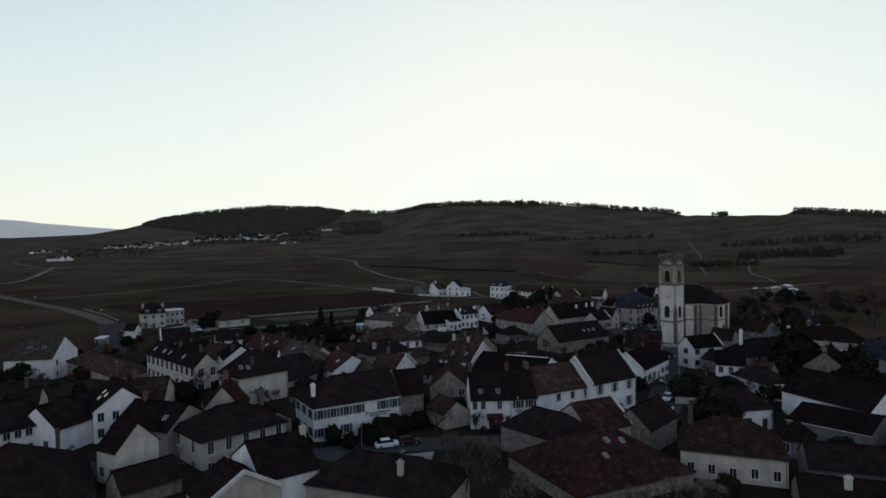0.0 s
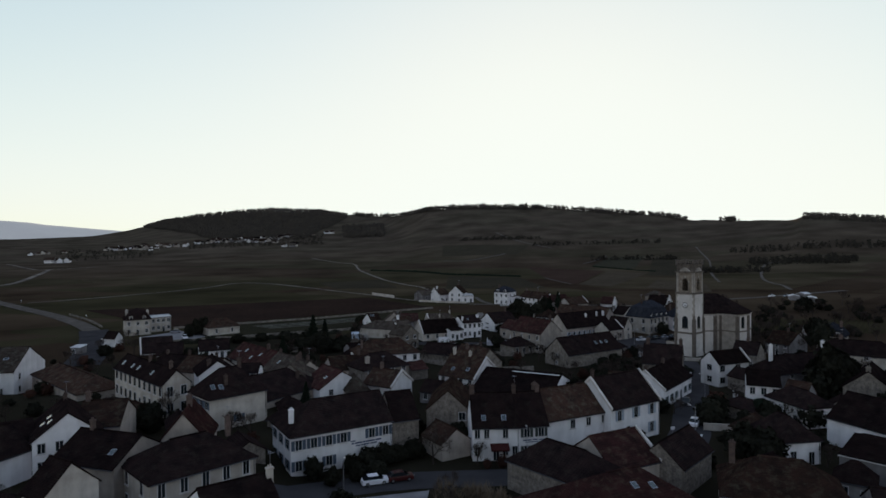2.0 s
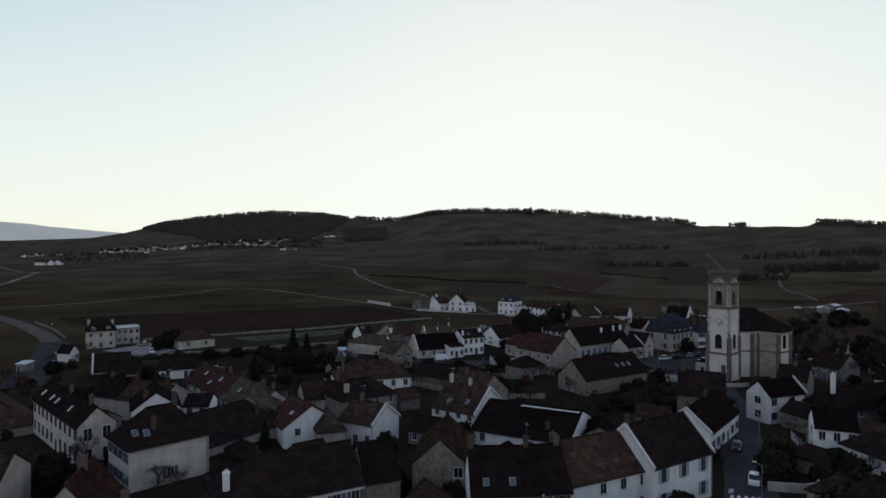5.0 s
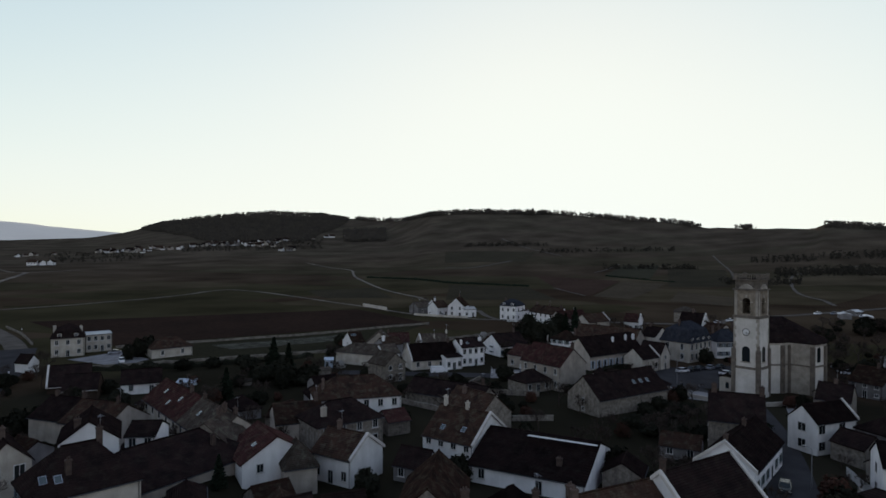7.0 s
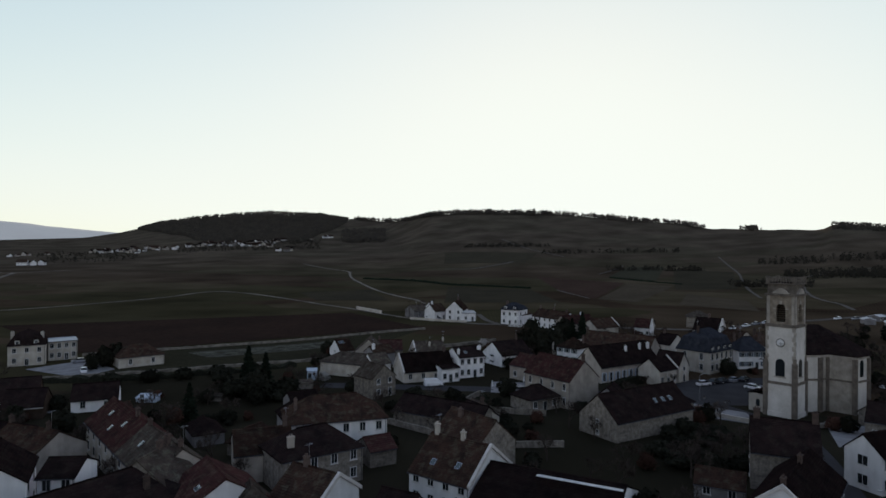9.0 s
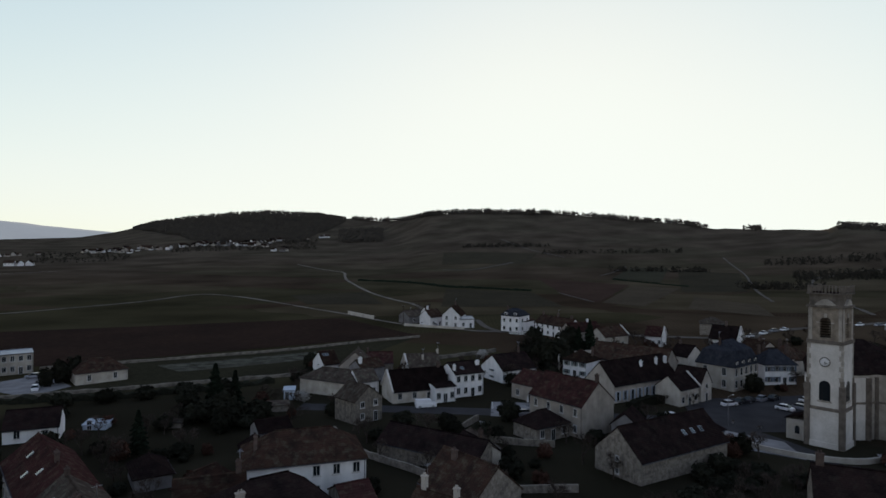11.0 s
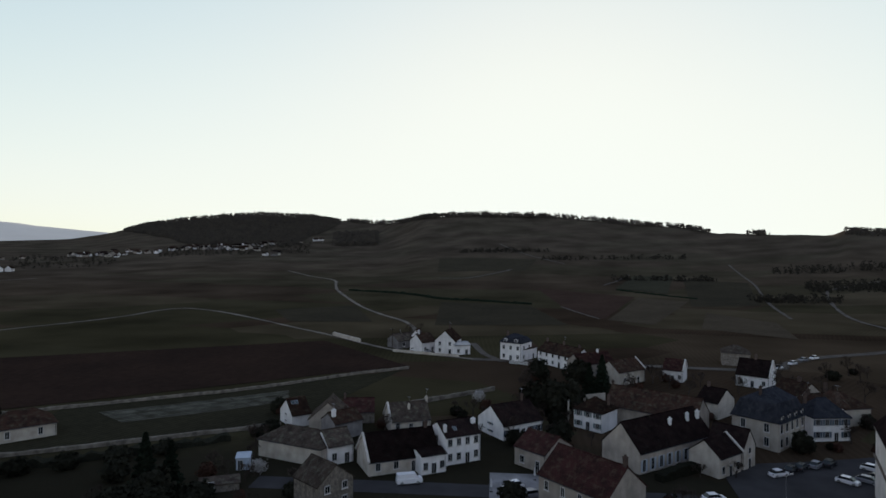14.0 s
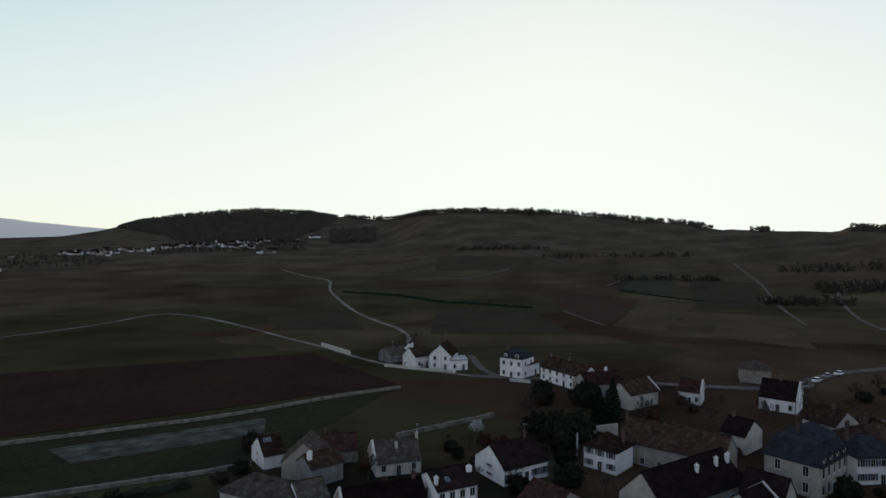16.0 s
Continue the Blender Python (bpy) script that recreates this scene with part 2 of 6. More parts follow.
def tube(bm, a, b, ra, rb, n=6):
    a, b = Vector(a), Vector(b)
    q = (b - a).to_track_quat("Z", "Y")
    rings = []
    for c, r in ((a, ra), (b, rb)):
        rings.append([bm.verts.new(c + q @ Vector((r * math.cos(6.2832 * i / n), r * math.sin(6.2832 * i / n), 0))) for i in range(n)])
    for i in range(n):
        bm.faces.new((rings[0][i], rings[0][(i + 1) % n], rings[1][(i + 1) % n], rings[1][i]))
    bm.faces.new(rings[0][::-1]), bm.faces.new(rings[1])


# ---- ground ----
RIDGE = [
    (-54.3, 1900, 42),
    (-39.6, 1900, 52),
    (-36.3, 1900, 50),
    (-30.8, 1900, 58),
    (-28.2, 1900, 74),
    (-26.1, 1900, 93),
    (-22.8, 1900, 112),
    (-20.1, 1900, 124),
    (-16.3, 1900, 135),
    (-12.4, 1850, 128),
    (-6.2, 1700, 109),
    (-4.2, 1550, 106),
    (-2.1, 1450, 115),
    (2.1, 1400, 118),
    (5.2, 1400, 117),
    (9.8, 1400, 114),
    (14.2, 1350, 101),
    (19.9, 1300, 88),
    (22.6, 1250, 75),
    (30.4, 1150, 69),
    (31.3, 1140, 78),
    (34.7, 1120, 72),
    (40.5, 1100, 61),
    (54.9, 1100, 56),
]   # bearing, distance and height of the ridge
AZ, DIST, TOP = zip(*RIDGE)


def ease(q):
    q = min(1.0, max(0.0, q))
    return q * q * (3 - 2 * q)


def ground_z(x, y):
    """The lie of the land: flat under the village, rising to the ridge."""
    dx, dy = x - 5, y - 79
    r, az = math.hypot(dx, dy), math.degrees(math.atan2(dx, dy))
    far, top = float(np.interp(az, AZ, DIST)), float(np.interp(az, AZ, TOP))
    dip = -1.7 * math.exp(-((x - 92) / 45) ** 2 - ((y - 250) / 50) ** 2)
    dip += 3.0 * ease((-22 - x) / 11) * ease((172 - y) / 17)       # higher ground on the west side
    if r < 200:
        return dip
    q = min(r, far)
    lin = 0.011 * (q - 200)
    z = lin + (top - 0.011 * (far - 200)) * ((q - 200) / (far - 200)) ** 3
    if r < far:
        z += 1.5 * noise.noise((x * 0.006, y * 0.006, 0)) * min(1, (r - 200) / 400)
    else:
        z -= (r - far) * 0.03 * (1 - math.exp(-(r - far) / 300))
    return z + dip


def ground_material():
    m = bpy.data.materials.new("winter_vineyard_soil")
    m.use_nodes = True
    n, l = m.node_tree.nodes, m.node_tree.links
    b = n["Principled BSDF"]
    b.inputs["Roughness"].default_value, b.inputs["Specular IOR Level"].default_value = 0.95, 0.0
    co = n.new("ShaderNodeTexCoord")
    turn = n.new("ShaderNodeMapping")
    turn.inputs["Rotation"].default_value = (0, 0, radians(28))
    turn.inputs["Scale"].default_value = (0.55, 1.15, 0)
    l.new(co.outputs["Object"], turn.inputs["Vector"])
    plot = n.new("ShaderNodeTexVoronoi")
    plot.distance = "CHEBYCHEV"
    plot.inputs["Scale"].default_value = 0.012
    l.new(turn.outputs["Vector"], plot.inputs["Vector"])
    sep = n.new("ShaderNodeSeparateColor")
    l.new(plot.outputs["Color"], sep.inputs["Color"])
    ramp = n.new("ShaderNodeValToRGB")
    ramp.color_ramp.interpolation = "CONSTANT"
    e = ramp.color_ramp.elements
    e[0].position, e[0].color = 0.0, (0.0210, 0.0142, 0.0105, 1)
    e[1].position, e[1].color = 0.28, (0.0190, 0.0156, 0.0098, 1)
    for p, c in ((0.46, (0.0265, 0.0186, 0.0135, 1)), (0.6, (0.0205, 0.0170, 0.0108, 1)), (0.75, (0.0225, 0.0155, 0.0115, 1)), (0.87, (0.0285, 0.0218, 0.0150, 1))):
        x = e.new(p)
        x.color = c
    l.new(sep.outputs["Red"], ramp.inputs["Fac"])
    stain = n.new("ShaderNodeTexNoise")
    stain.inputs["Scale"].default_value, stain.inputs["Detail"].default_value = 0.02, 8
    l.new(co.outputs["Object"], stain.inputs["Vector"])
    rng = n.new("ShaderNodeMapRange")
    rng.inputs["From Min"].default_value, rng.inputs["From Max"].default_value = 0.3, 0.7
    rng.inputs["To Min"].default_value, rng.inputs["To Max"].default_value = 1.35, 2.8
    l.new(stain.outputs["Fac"], rng.inputs["Value"])
    # rows of vines, turned from plot to plot
    spin = n.new("ShaderNodeVectorRotate")
    spin.rotation_type = "Z_AXIS"
    l.new(co.outputs["Object"], spin.inputs["Vector"])
    ang = n.new("ShaderNodeMath")
    ang.operation = "MULTIPLY"
    ang.inputs[1].default_value = 1.2
    l.new(sep.outputs["Green"], ang.inputs[0])
    l.new(ang.outputs[0], spin.inputs["Angle"])
    wave = n.new("ShaderNodeTexWave")
    wave.inputs["Scale"].default_value, wave.inputs["Distortion"].default_value = 0.16, 2.5
    wave.inputs["Detail"].default_value = 2
    l.new(spin.outputs["Vector"], wave.inputs["Vector"])
    rows = n.new("ShaderNodeMapRange")
    rows.inputs["To Min"].default_value, rows.inputs["To Max"].default_value = 0.92, 1.07
    l.new(wave.outputs["Fac"], rows.inputs["Value"])
    mul = n.new("ShaderNodeMath")
    mul.operation = "MULTIPLY"
    l.new(rng.outputs["Result"], mul.inputs[0])
    l.new(rows.outputs["Result"], mul.inputs[1])
    # gardens and yards inside the village instead of vines
    near = n.new("ShaderNodeVectorMath")
    near.operation = "DISTANCE"
    near.inputs[1].default_value = (0, 150, 0)
    l.new(co.outputs["Object"], near.inputs[0])
    wob = n.new("ShaderNodeMath")
    wob.operation = "MULTIPLY_ADD"
    wob.inputs[1].default_value = 60
    l.new(stain.outputs["Fac"], wob.inputs[0])
    l.new(near.outputs["Value"], wob.inputs[2])
    inside = n.new("ShaderNodeMapRange")
    inside.inputs["From Min"].default_value, inside.inputs["From Max"].default_value = 150, 165
    l.new(wob.outputs[0], inside.inputs["Value"])
    town = n.new("ShaderNodeMixRGB")
    town.inputs["Color1"].default_value = (0.0112, 0.0094, 0.0070, 1)
    l.new(inside.outputs["Result"], town.inputs["Fac"])
    l.new(ramp.outputs["Color"], town.inputs["Color2"])
    calm = n.new("ShaderNodeMix")
    calm.inputs[2].default_value = 1.0
    l.new(inside.outputs["Result"], calm.inputs[0])
    l.new(rows.outputs["Result"], calm.inputs[3])
    l.new(calm.outputs[0], mul.inputs[1])
    # distance haze put into the soil colour: paler and greyer further off
    far_haze = n.new("ShaderNodeMapRange")
    far_haze.inputs["From Min"].default_value, far_haze.inputs["From Max"].default_value = 380, 1000
    l.new(near.outputs["Value"], far_haze.inputs["Value"])
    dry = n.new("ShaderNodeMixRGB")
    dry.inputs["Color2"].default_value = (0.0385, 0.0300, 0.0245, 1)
    haze_share = n.new("ShaderNodeMath")
    haze_share.operation = "MULTIPLY"
    haze_share.inputs[1].default_value = 0.7
    l.new(far_haze.outputs["Result"], haze_share.inputs[0])
    l.new(haze_share.outputs[0], dry.inputs["Fac"])
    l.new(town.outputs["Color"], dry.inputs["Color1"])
    hsv = n.new("ShaderNodeHueSaturation")
    hsv.inputs["Saturation"].default_value = 1.05
    l.new(dry.outputs["Color"], hsv.inputs["Color"])
    l.new(mul.outputs[0], hsv.inputs["Value"])
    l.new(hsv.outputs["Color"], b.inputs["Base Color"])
    bp = n.new("ShaderNodeBump")
    bp.inputs["Strength"].default_value, bp.inputs["Distance"].default_value = 0.15, 0.3
    l.new(wave.outputs["Fac"], bp.inputs["Height"])
    l.new(bp.outputs["Normal"], b.inputs["Normal"])
    return m


SOIL = ground_material()


def build_ground():
    """One sheet on rings round the village, finer where the land is seen."""
    angles = [-180 + 5 * i for i in range(27)] + [-45 + 0.6 * i for i in range(151)] + [50 + 5 * i for i in range(26)]
    radii = [0] + [40 * 1.045 ** i for i in range(108)]
    radii = [r for r in radii if r < 4600] + [4600]
    verts, faces = [], []
    for r in radii:
        for a in angles:
            x, y = 5 + r * math.sin(radians(a)), 79 + r * math.cos(radians(a))
            verts.append((x, y, ground_z(x, y)))
    k = len(angles)
    for i in range(len(radii) - 1):
        for j in range(k):
            a, b = i * k + j, i * k + (j + 1) % k
            if i == 0:
                faces.append((a, a + k, b + k))
            else:
                faces.append((a, a + k, b + k, b))
    me = bpy.data.meshes.new("ground")
    me.from_pydata(verts, [], faces)
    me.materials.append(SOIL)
    for p in me.polygons:
        p.use_smooth = True
    me.update()
    ob = new("ground", me)
    if me.polygons[5000].normal.z < 0:
        me.flip_normals()
    tagged(ob, "dark winter vineyard soil and grass rising to a wooded ridge", "ground", kind="structure")


build_ground()


def smooth_line(pts, step=6.0):
    """Points along a rounded line through pts."""
    pts = [Vector(p) for p in pts]
    ext = [pts[0] * 2 - pts[1]] + pts + [pts[-1] * 2 - pts[-2]]
    out = []
    for i in range(1, len(ext) - 2):
        a, b, c, d = ext[i - 1:i + 3]
        n = max(2, int((c - b).length / step))
        for k in range(n):
            t = k / n
            out.append(0.5 * ((2 * b) + (c - a) * t + (2 * a - 5 * b + 4 * c - d) * t * t + (3 * b - a - 3 * c + d) * t ** 3))
    return out + [pts[-1]]


def ribbon(name, pts, width, material, label, lift=0.06, thick=0.0, kind="structure", category="road", step=6.0, wobble=0.0):
    """A strip laid on the land along a line; with thick, a low wall or kerb."""
    line = smooth_line(pts, step)
    verts, faces = [], []
    for i, p in enumerate(line):
        d = (line[min(i + 1, len(line) - 1)] - line[max(i - 1, 0)]).normalized()
        nrm = Vector((-d.y, d.x))
        wd = width * (1 + wobble * noise.noise((p.x * 0.3, p.y * 0.3, 3)))
        hh = thick * (1 + wobble * noise.noise((p.x * 0.5, p.y * 0.5, 7)))
        l, r = p + nrm * wd / 2, p - nrm * wd / 2
        zl, zr = ground_z(*l), ground_z(*r)
        z = max(zl, zr)
        if thick:
            verts += [(*l, z - 0.4), (*l, z + hh), (*r, z + hh), (*r, z - 0.4)]
        else:
            verts += [(*l, zl + lift), (*r, zr + lift)]
    k = 4 if thick else 2
    for i in range(len(line) - 1):
        a, b = i * k, (i + 1) * k
        for j in range(k - 1):
            faces.append((a + j, a + j + 1, b + j + 1, b + j))
    if thick:
        faces += [(0, 3, 2, 1), tuple(len(verts) - 4 + q for q in range(4))]
    me = bpy.data.meshes.new(name)
    me.from_pydata(verts, [], faces)
    me.materials.append(material)
    ob = new(name, me)
    return tagged(ob, label, category, kind=kind)


def field(name, pts, material, label, lift=0.05, category="field"):
    """A plot between four corners, laid on the land in small squares."""
    a, b, c, d = [Vector(p) for p in pts]
    n = 14
    verts, faces = [], []
    for i in range(n + 1):
        for j in range(n + 1):
            p = (a * (1 - j / n) + b * j / n) * (1 - i / n) + (d * (1 - j / n) + c * j / n) * i / n
            verts.append((p.x, p.y, ground_z(p.x, p.y) + lift))
    for i in range(n):
        for j in range(n):
            q = i * (n + 1) + j
            faces.append((q, q + 1, q + n + 2, q + n + 1))
    me = bpy.data.meshes.new(name)
    me.from_pydata(verts, [], faces)
    me.materials.append(material)
    return tagged(new(name, me), label, category, kind="structure")


# tracks and roads
ribbon("road_bend", [(-9, 425), (-10, 452), (-18, 484), (-34, 516), (-57, 570), (-89, 671), (-102, 730), (-116, 795), (-150, 838), (-196, 914)], 2.6, TRACK, "pale vineyard track winding up between plots", 0.2, wobble=0.5)
ribbon("road_vines", [(-250, 385), (-222, 420), (-208, 445), (-195, 467), (-183, 495), (-177, 521), (-166, 534), (-139, 521), (-105, 490), (-74, 456), (-52, 433), (-27, 404), (-12, 390), (17, 374)], 2.1, TRACK, "narrow pale track round the vineyard plots", 0.18, wobble=0.6)
ribbon("road_hill", [(420, 700), (342, 665), (318, 638), (281, 570), (255, 514), (244, 477), (242, 462), (230, 430)], 2.4, PALEROAD, "pale road on the far slope", 0.3, wobble=0.5)
ribbon("road_verge", [(19, 412), (21, 395), (23, 384), (29, 370)], 3, PALEROAD, "pale gravel drive beside a white house", 0.12)
ribbon("road_furrow", [(86, 560), (92, 528), (98, 499)], 1.4, PALEROAD, "worn grass strip between two plots", 0.2, wobble=0.7)
ribbon("road_path", [(356, 902), (304, 737), (270, 650), (239, 574), (214, 502)], 2.0, PALEROAD, "worn path between plots on the slope", 0.25, wobble=0.6)
ribbon("road_edge", [(17, 374), (60, 368), (123, 356), (137, 367), (159, 381), (193, 392), (260, 420)], 4.5, PALEROAD, "pale road along the village edge", 0.15)
ribbon("road_west", [(-330, 440), (-284, 400), (-237, 360), (-196, 326), (-160, 290), (-135, 256), (-119, 222)], 7, PALEROAD, "pale country road into the village", 0.2)
ribbon("road_fork", [(-150, 279), (-135, 254), (-121, 226), (-112, 205)], 11, ROADM, "wide asphalt mouth of the village road", 0.26)
ribbon("wall_bend", [(-192, 331), (-172, 312), (-152, 289)], 0.6, DRYSTONE, "low pale wall along the road bend", thick=0.8, category="wall", wobble=0.3, step=2)
ribbon("road_plain", [(-361, 506), (-366, 540), (-418, 651), (-457, 728)], 5, TRACK, "pale road across the plain", 0.3)
ribbon("road_cross", [(-581, 835), (-488, 740), (-457, 728), (-428, 778)], 3.5, TRACK, "narrow road across the plain", 0.32)
ribbon("road_slope", [(-3, 790), (28, 785), (62, 830), (81, 863)], 4, PALEROAD, "short pale track on the slope", 0.4, wobble=0.6)
ribbon("road_upper", [(93, 1161), (137, 1002), (158, 935)], 3, PALEROAD, "track near the ridge", 0.5, wobble=0.5)
ribbon("road_cut", [(155, 718), (180, 760), (207, 816)], 2.2, PALEROAD, "short path between plots", 0.3, wobble=0.6)
ribbon("road_street", [(30, 108), (40, 122), (48, 136), (57, 158), (64, 175), (70, 192), (76, 212)], 7.5, ROADM, "asphalt village street past the church", 0.03)
ribbon("road_lane", [(-60, 92), (-30, 104), (-10, 112), (8, 114), (25, 116), (40, 122)], 7, ROADM, "asphalt street in front of the inn", 0.035)
ribbon("road_north", [(76, 212), (70, 232), (62, 240), (30, 242), (0, 244), (-30, 246)], 6, ROADM, "narrow asphalt lane between houses", 0.03)
field("pavement_square", [(60, 232), (108, 236), (104, 268), (66, 262)], ROADM, "asphalt square beside the church", 0.05)
field("pavement_church", [(79, 199), (87, 198), (97, 214), (88, 219)], PAVEM, "pale paved steps and terrace below the church", 0.07)
field("pavement_terrace", [(60, 222), (72, 214), (74, 226), (62, 236)], PAVEM, "pale paved terrace beside the tower", 0.06)
field("pavement_yard", [(-122, 262), (-100, 252), (-96, 264), (-112, 278)], PAVEM, "pale car park by the villa", 0.08)
field("pavement_inn", [(-14, 96), (-3, 97), (-2, 109), (-13, 106)], PAVEM, "pale paved forecourt", 0.06)
# stone walls of the vineyards
ribbon("wall_clos", [(-118, 284), (-99, 295), (-88, 301), (-72, 310), (-59, 317), (-42, 329.5), (-26, 343), (-7, 355)], 0.7, DRYSTONE, "long low dry stone vineyard wall", thick=0.85, category="wall", wobble=0.25, step=2)
ribbon("wall_garden", [(-112, 247), (-96, 254), (-81, 261), (-67, 267.5), (-54, 274), (-42, 279.5), (-35, 284)], 0.7, DRYSTONE, "dry stone garden wall along a field", thick=0.9, category="wall", wobble=0.25, step=2)
ribbon("wall_churchyard", [(62, 228), (66, 220), (73, 214.5), (80, 212.5), (86, 214)], 0.5, PALE, "low pale churchyard wall", thick=1.0, category="wall", step=2)
STRAW = mat("grey_green_straw", (0.175, 0.172, 0.134), (0.074, 0.074, 0.056), scale=0.25, fine=2.5, bump=0.3, vary=0.15, dirt=0.7)
for i in range(9):
    a = i / 8
    lo, hi = Vector((-86, 292)).lerp(Vector((-76, 284)), a), Vector((-42, 319)).lerp(Vector((-39, 307)), a)
    ribbon("stubble_strip", [lo, lo.lerp(hi, 0.5) + Vector((0.4, -0.4)), hi], 1.15 if i % 3 else 0.7, STRAW, "pale straw strip laid between vine rows", 0.12, category="field", step=2, wobble=0.95)
ribbon("hedge_garden", [(-112, 243), (-98, 247), (-82, 251), (-68, 257), (-56, 264), (-44, 272)], 2.6, LEAF, "dark garden hedge below a stone wall", thick=1.2, category="hedge", wobble=1.0, step=0.8)
ribbon("hedge_school", [(49.5, 250.5), (56, 255), (62, 259)], 2.0, LEAF, "dark clipped hedge before the school windows", thick=1.7, category="hedge", wobble=0.6, step=0.8)
ribbon("wall_plot", [(-4, 304), (22, 323)], 0.8, DRYSTONE, "short dry stone wall at a plot", thick=1.1, category="wall", wobble=0.3, step=2)
ribbon("wall_roadside", [(-49, 431), (-33, 411)], 0.8, PALE, "pale roadside wall by the track", thick=1.8, category="wall", step=2)
ribbon("hedge_slope", [(-80, 678), (-37, 652), (2, 606), (27, 595), (67, 573)], 3, NEEDLE, "dark hedge along a field edge", thick=1.3, category="hedge", wobble=0.9, step=3)
ribbon("hedge_upper", [(157, 678), (180, 640), (201, 612)], 2.4, NEEDLE, "dark hedge between two plots", thick=1.0, category="hedge", wobble=0.9, step=3)


def plot_material(name, col, col2, turn):
    """Ploughed or grassed plot with vine rows."""
    m = mat(name, col, col2, rough=0.95, scale=0.035, fine=0.5, bump=0.2, vary=0.1, dirt=0.5)
    n, l = m.node_tree.nodes, m.node_tree.links
    co = n.new("ShaderNodeTexCoord")
    spin = n.new("ShaderNodeMapping")
    spin.inputs["Rotation"].default_value = (0, 0, radians(turn))
    l.new(co.outputs["Object"], spin.inputs["Vector"])
    wave = n.new("ShaderNodeTexWave")
    wave.inputs["Scale"].default_value, wave.inputs["Distortion"].default_value, wave.inputs["Detail"].default_value = 0.21, 1.2, 3
    l.new(spin.outputs["Vector"], wave.inputs["Vector"])
    dark = n.new("ShaderNodeMixRGB")
    dark.blend_type = "MULTIPLY"
    dark.inputs["Fac"].default_value = 0.3
    bsdf = n["Principled BSDF"]
    src = bsdf.inputs["Base Color"].links[0].from_socket
    l.new(src, dark.inputs["Color1"])
    l.new(wave.outputs["Fac"], dark.inputs["Color2"])
    l.new(dark.outputs["Color"], bsdf.inputs["Base Color"])
    return m


OLIVE = plot_material("olive_grass_plot", (0.0780, 0.0680, 0.0450), (0.0590, 0.0525, 0.0365), 20)
GREENP = plot_material("green_grass_plot", (0.0740, 0.0710, 0.0470), (0.0580, 0.0555, 0.0385), 70)
BROWNP = plot_material("dark_brown_ploughed_plot", (0.0800, 0.0530, 0.0390), (0.0600, 0.0410, 0.0310), 40)
TANP = plot_material("pale_straw_plot", (0.1080, 0.0870, 0.0590), (0.0840, 0.0690, 0.0480), 110)
RUSTP = plot_material("dark_red_brown_vineyard_plot", (0.0560, 0.0365, 0.0270), (0.0420, 0.0290, 0.0225), 62)
LAWNP = plot_material("dark_green_grass_plot", (0.0470, 0.0435, 0.0270), (0.0350, 0.0330, 0.0215), 30)
for pts, m, text in (
        ([(-95, 255.5), (-34, 285.5), (-9, 352), (-98, 294.5)], LAWNP, "dark green grass plot between two stone walls"),
        ([(102, 495), (123, 476), (188, 595), (158, 620)], TANP, "pale straw vineyard plot on the slope"),
        ([(87, 543), (101, 500), (156, 622), (88, 694)], BROWNP, "dark brown ploughed plot on the slope"),
        ([(159, 692), (191, 648), (250, 800), (209, 804)], GREENP, "green grassed plot on the slope"),
        ([(144, 462), (176, 426), (197, 486), (175, 531)], TANP, "pale straw vineyard plot above the road"),
        ([(0, 468), (74, 472), (66, 566), (2, 588)], OLIVE, "olive green vineyard plot"),
        ([(178, 563), (231, 573), (300, 735), (250, 770)], OLIVE, "olive green plot high on the slope"),
        ([(-122, 288), (-8, 360), (-50, 415), (-195, 350)], RUSTP, "dark brown vineyard plot behind a stone wall"),
        ([(-83, 480), (-36, 482), (-58, 566), (-107, 535)], OLIVE, "olive plot beside the track"),
        ([(-5, 850), (95, 850), (130, 990), (-5, 1010)], OLIVE, "olive plot below the ridge")):
    field("field", pts, m, text, 0.3 if pts[0][1] > 600 else (0.05 if m is LAWNP else 0.15))


def build_far_hill():
    """The blue-grey hill across the plain, several kilometres off."""
    bm = bmesh.new()
    row = []
    for i in range(41):
        az = -62 + 44 * i / 40
        h = 75 + 115 * math.exp(-((az + 42) / 13) ** 2) + 6 * noise.noise((az * 0.5, 1, 0))
        h *= min(1, (-18 - az) / 6 + 0.05)
        a = radians(az)
        col = []
        for r, k in ((3600, -0.3), (3900, 0.55), (4200, 1.0), (4500, 0.9)):
            col.append(bm.verts.new((5 + r * math.sin(a), 79 + r * math.cos(a), h * k)))
        row.append(col)
    for p, q in zip(row, row[1:]):
        for k in range(3):
            bm.faces.new((p[k], q[k], q[k + 1], p[k + 1]))
    for f in bm.faces:
        f.smooth = True
    # distance haze put into the pale colour and a faint even emission
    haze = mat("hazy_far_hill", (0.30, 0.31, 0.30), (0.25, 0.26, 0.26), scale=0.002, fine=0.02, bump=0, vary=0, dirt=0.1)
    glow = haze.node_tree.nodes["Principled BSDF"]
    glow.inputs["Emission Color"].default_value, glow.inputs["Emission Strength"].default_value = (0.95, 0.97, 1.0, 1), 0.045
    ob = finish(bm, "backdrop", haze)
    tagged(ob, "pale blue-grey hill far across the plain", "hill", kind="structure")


build_far_hill()


# ---- houses ----
def mesh_of(bm, name, material):
    me = bpy.data.meshes.new(name)
    bm.normal_update()
    bm.to_mesh(me)
    bm.free()
    me.materials.append(material)
    return me


_kit = {}
PLOTS = []          # footprints: centre, axes, half sizes


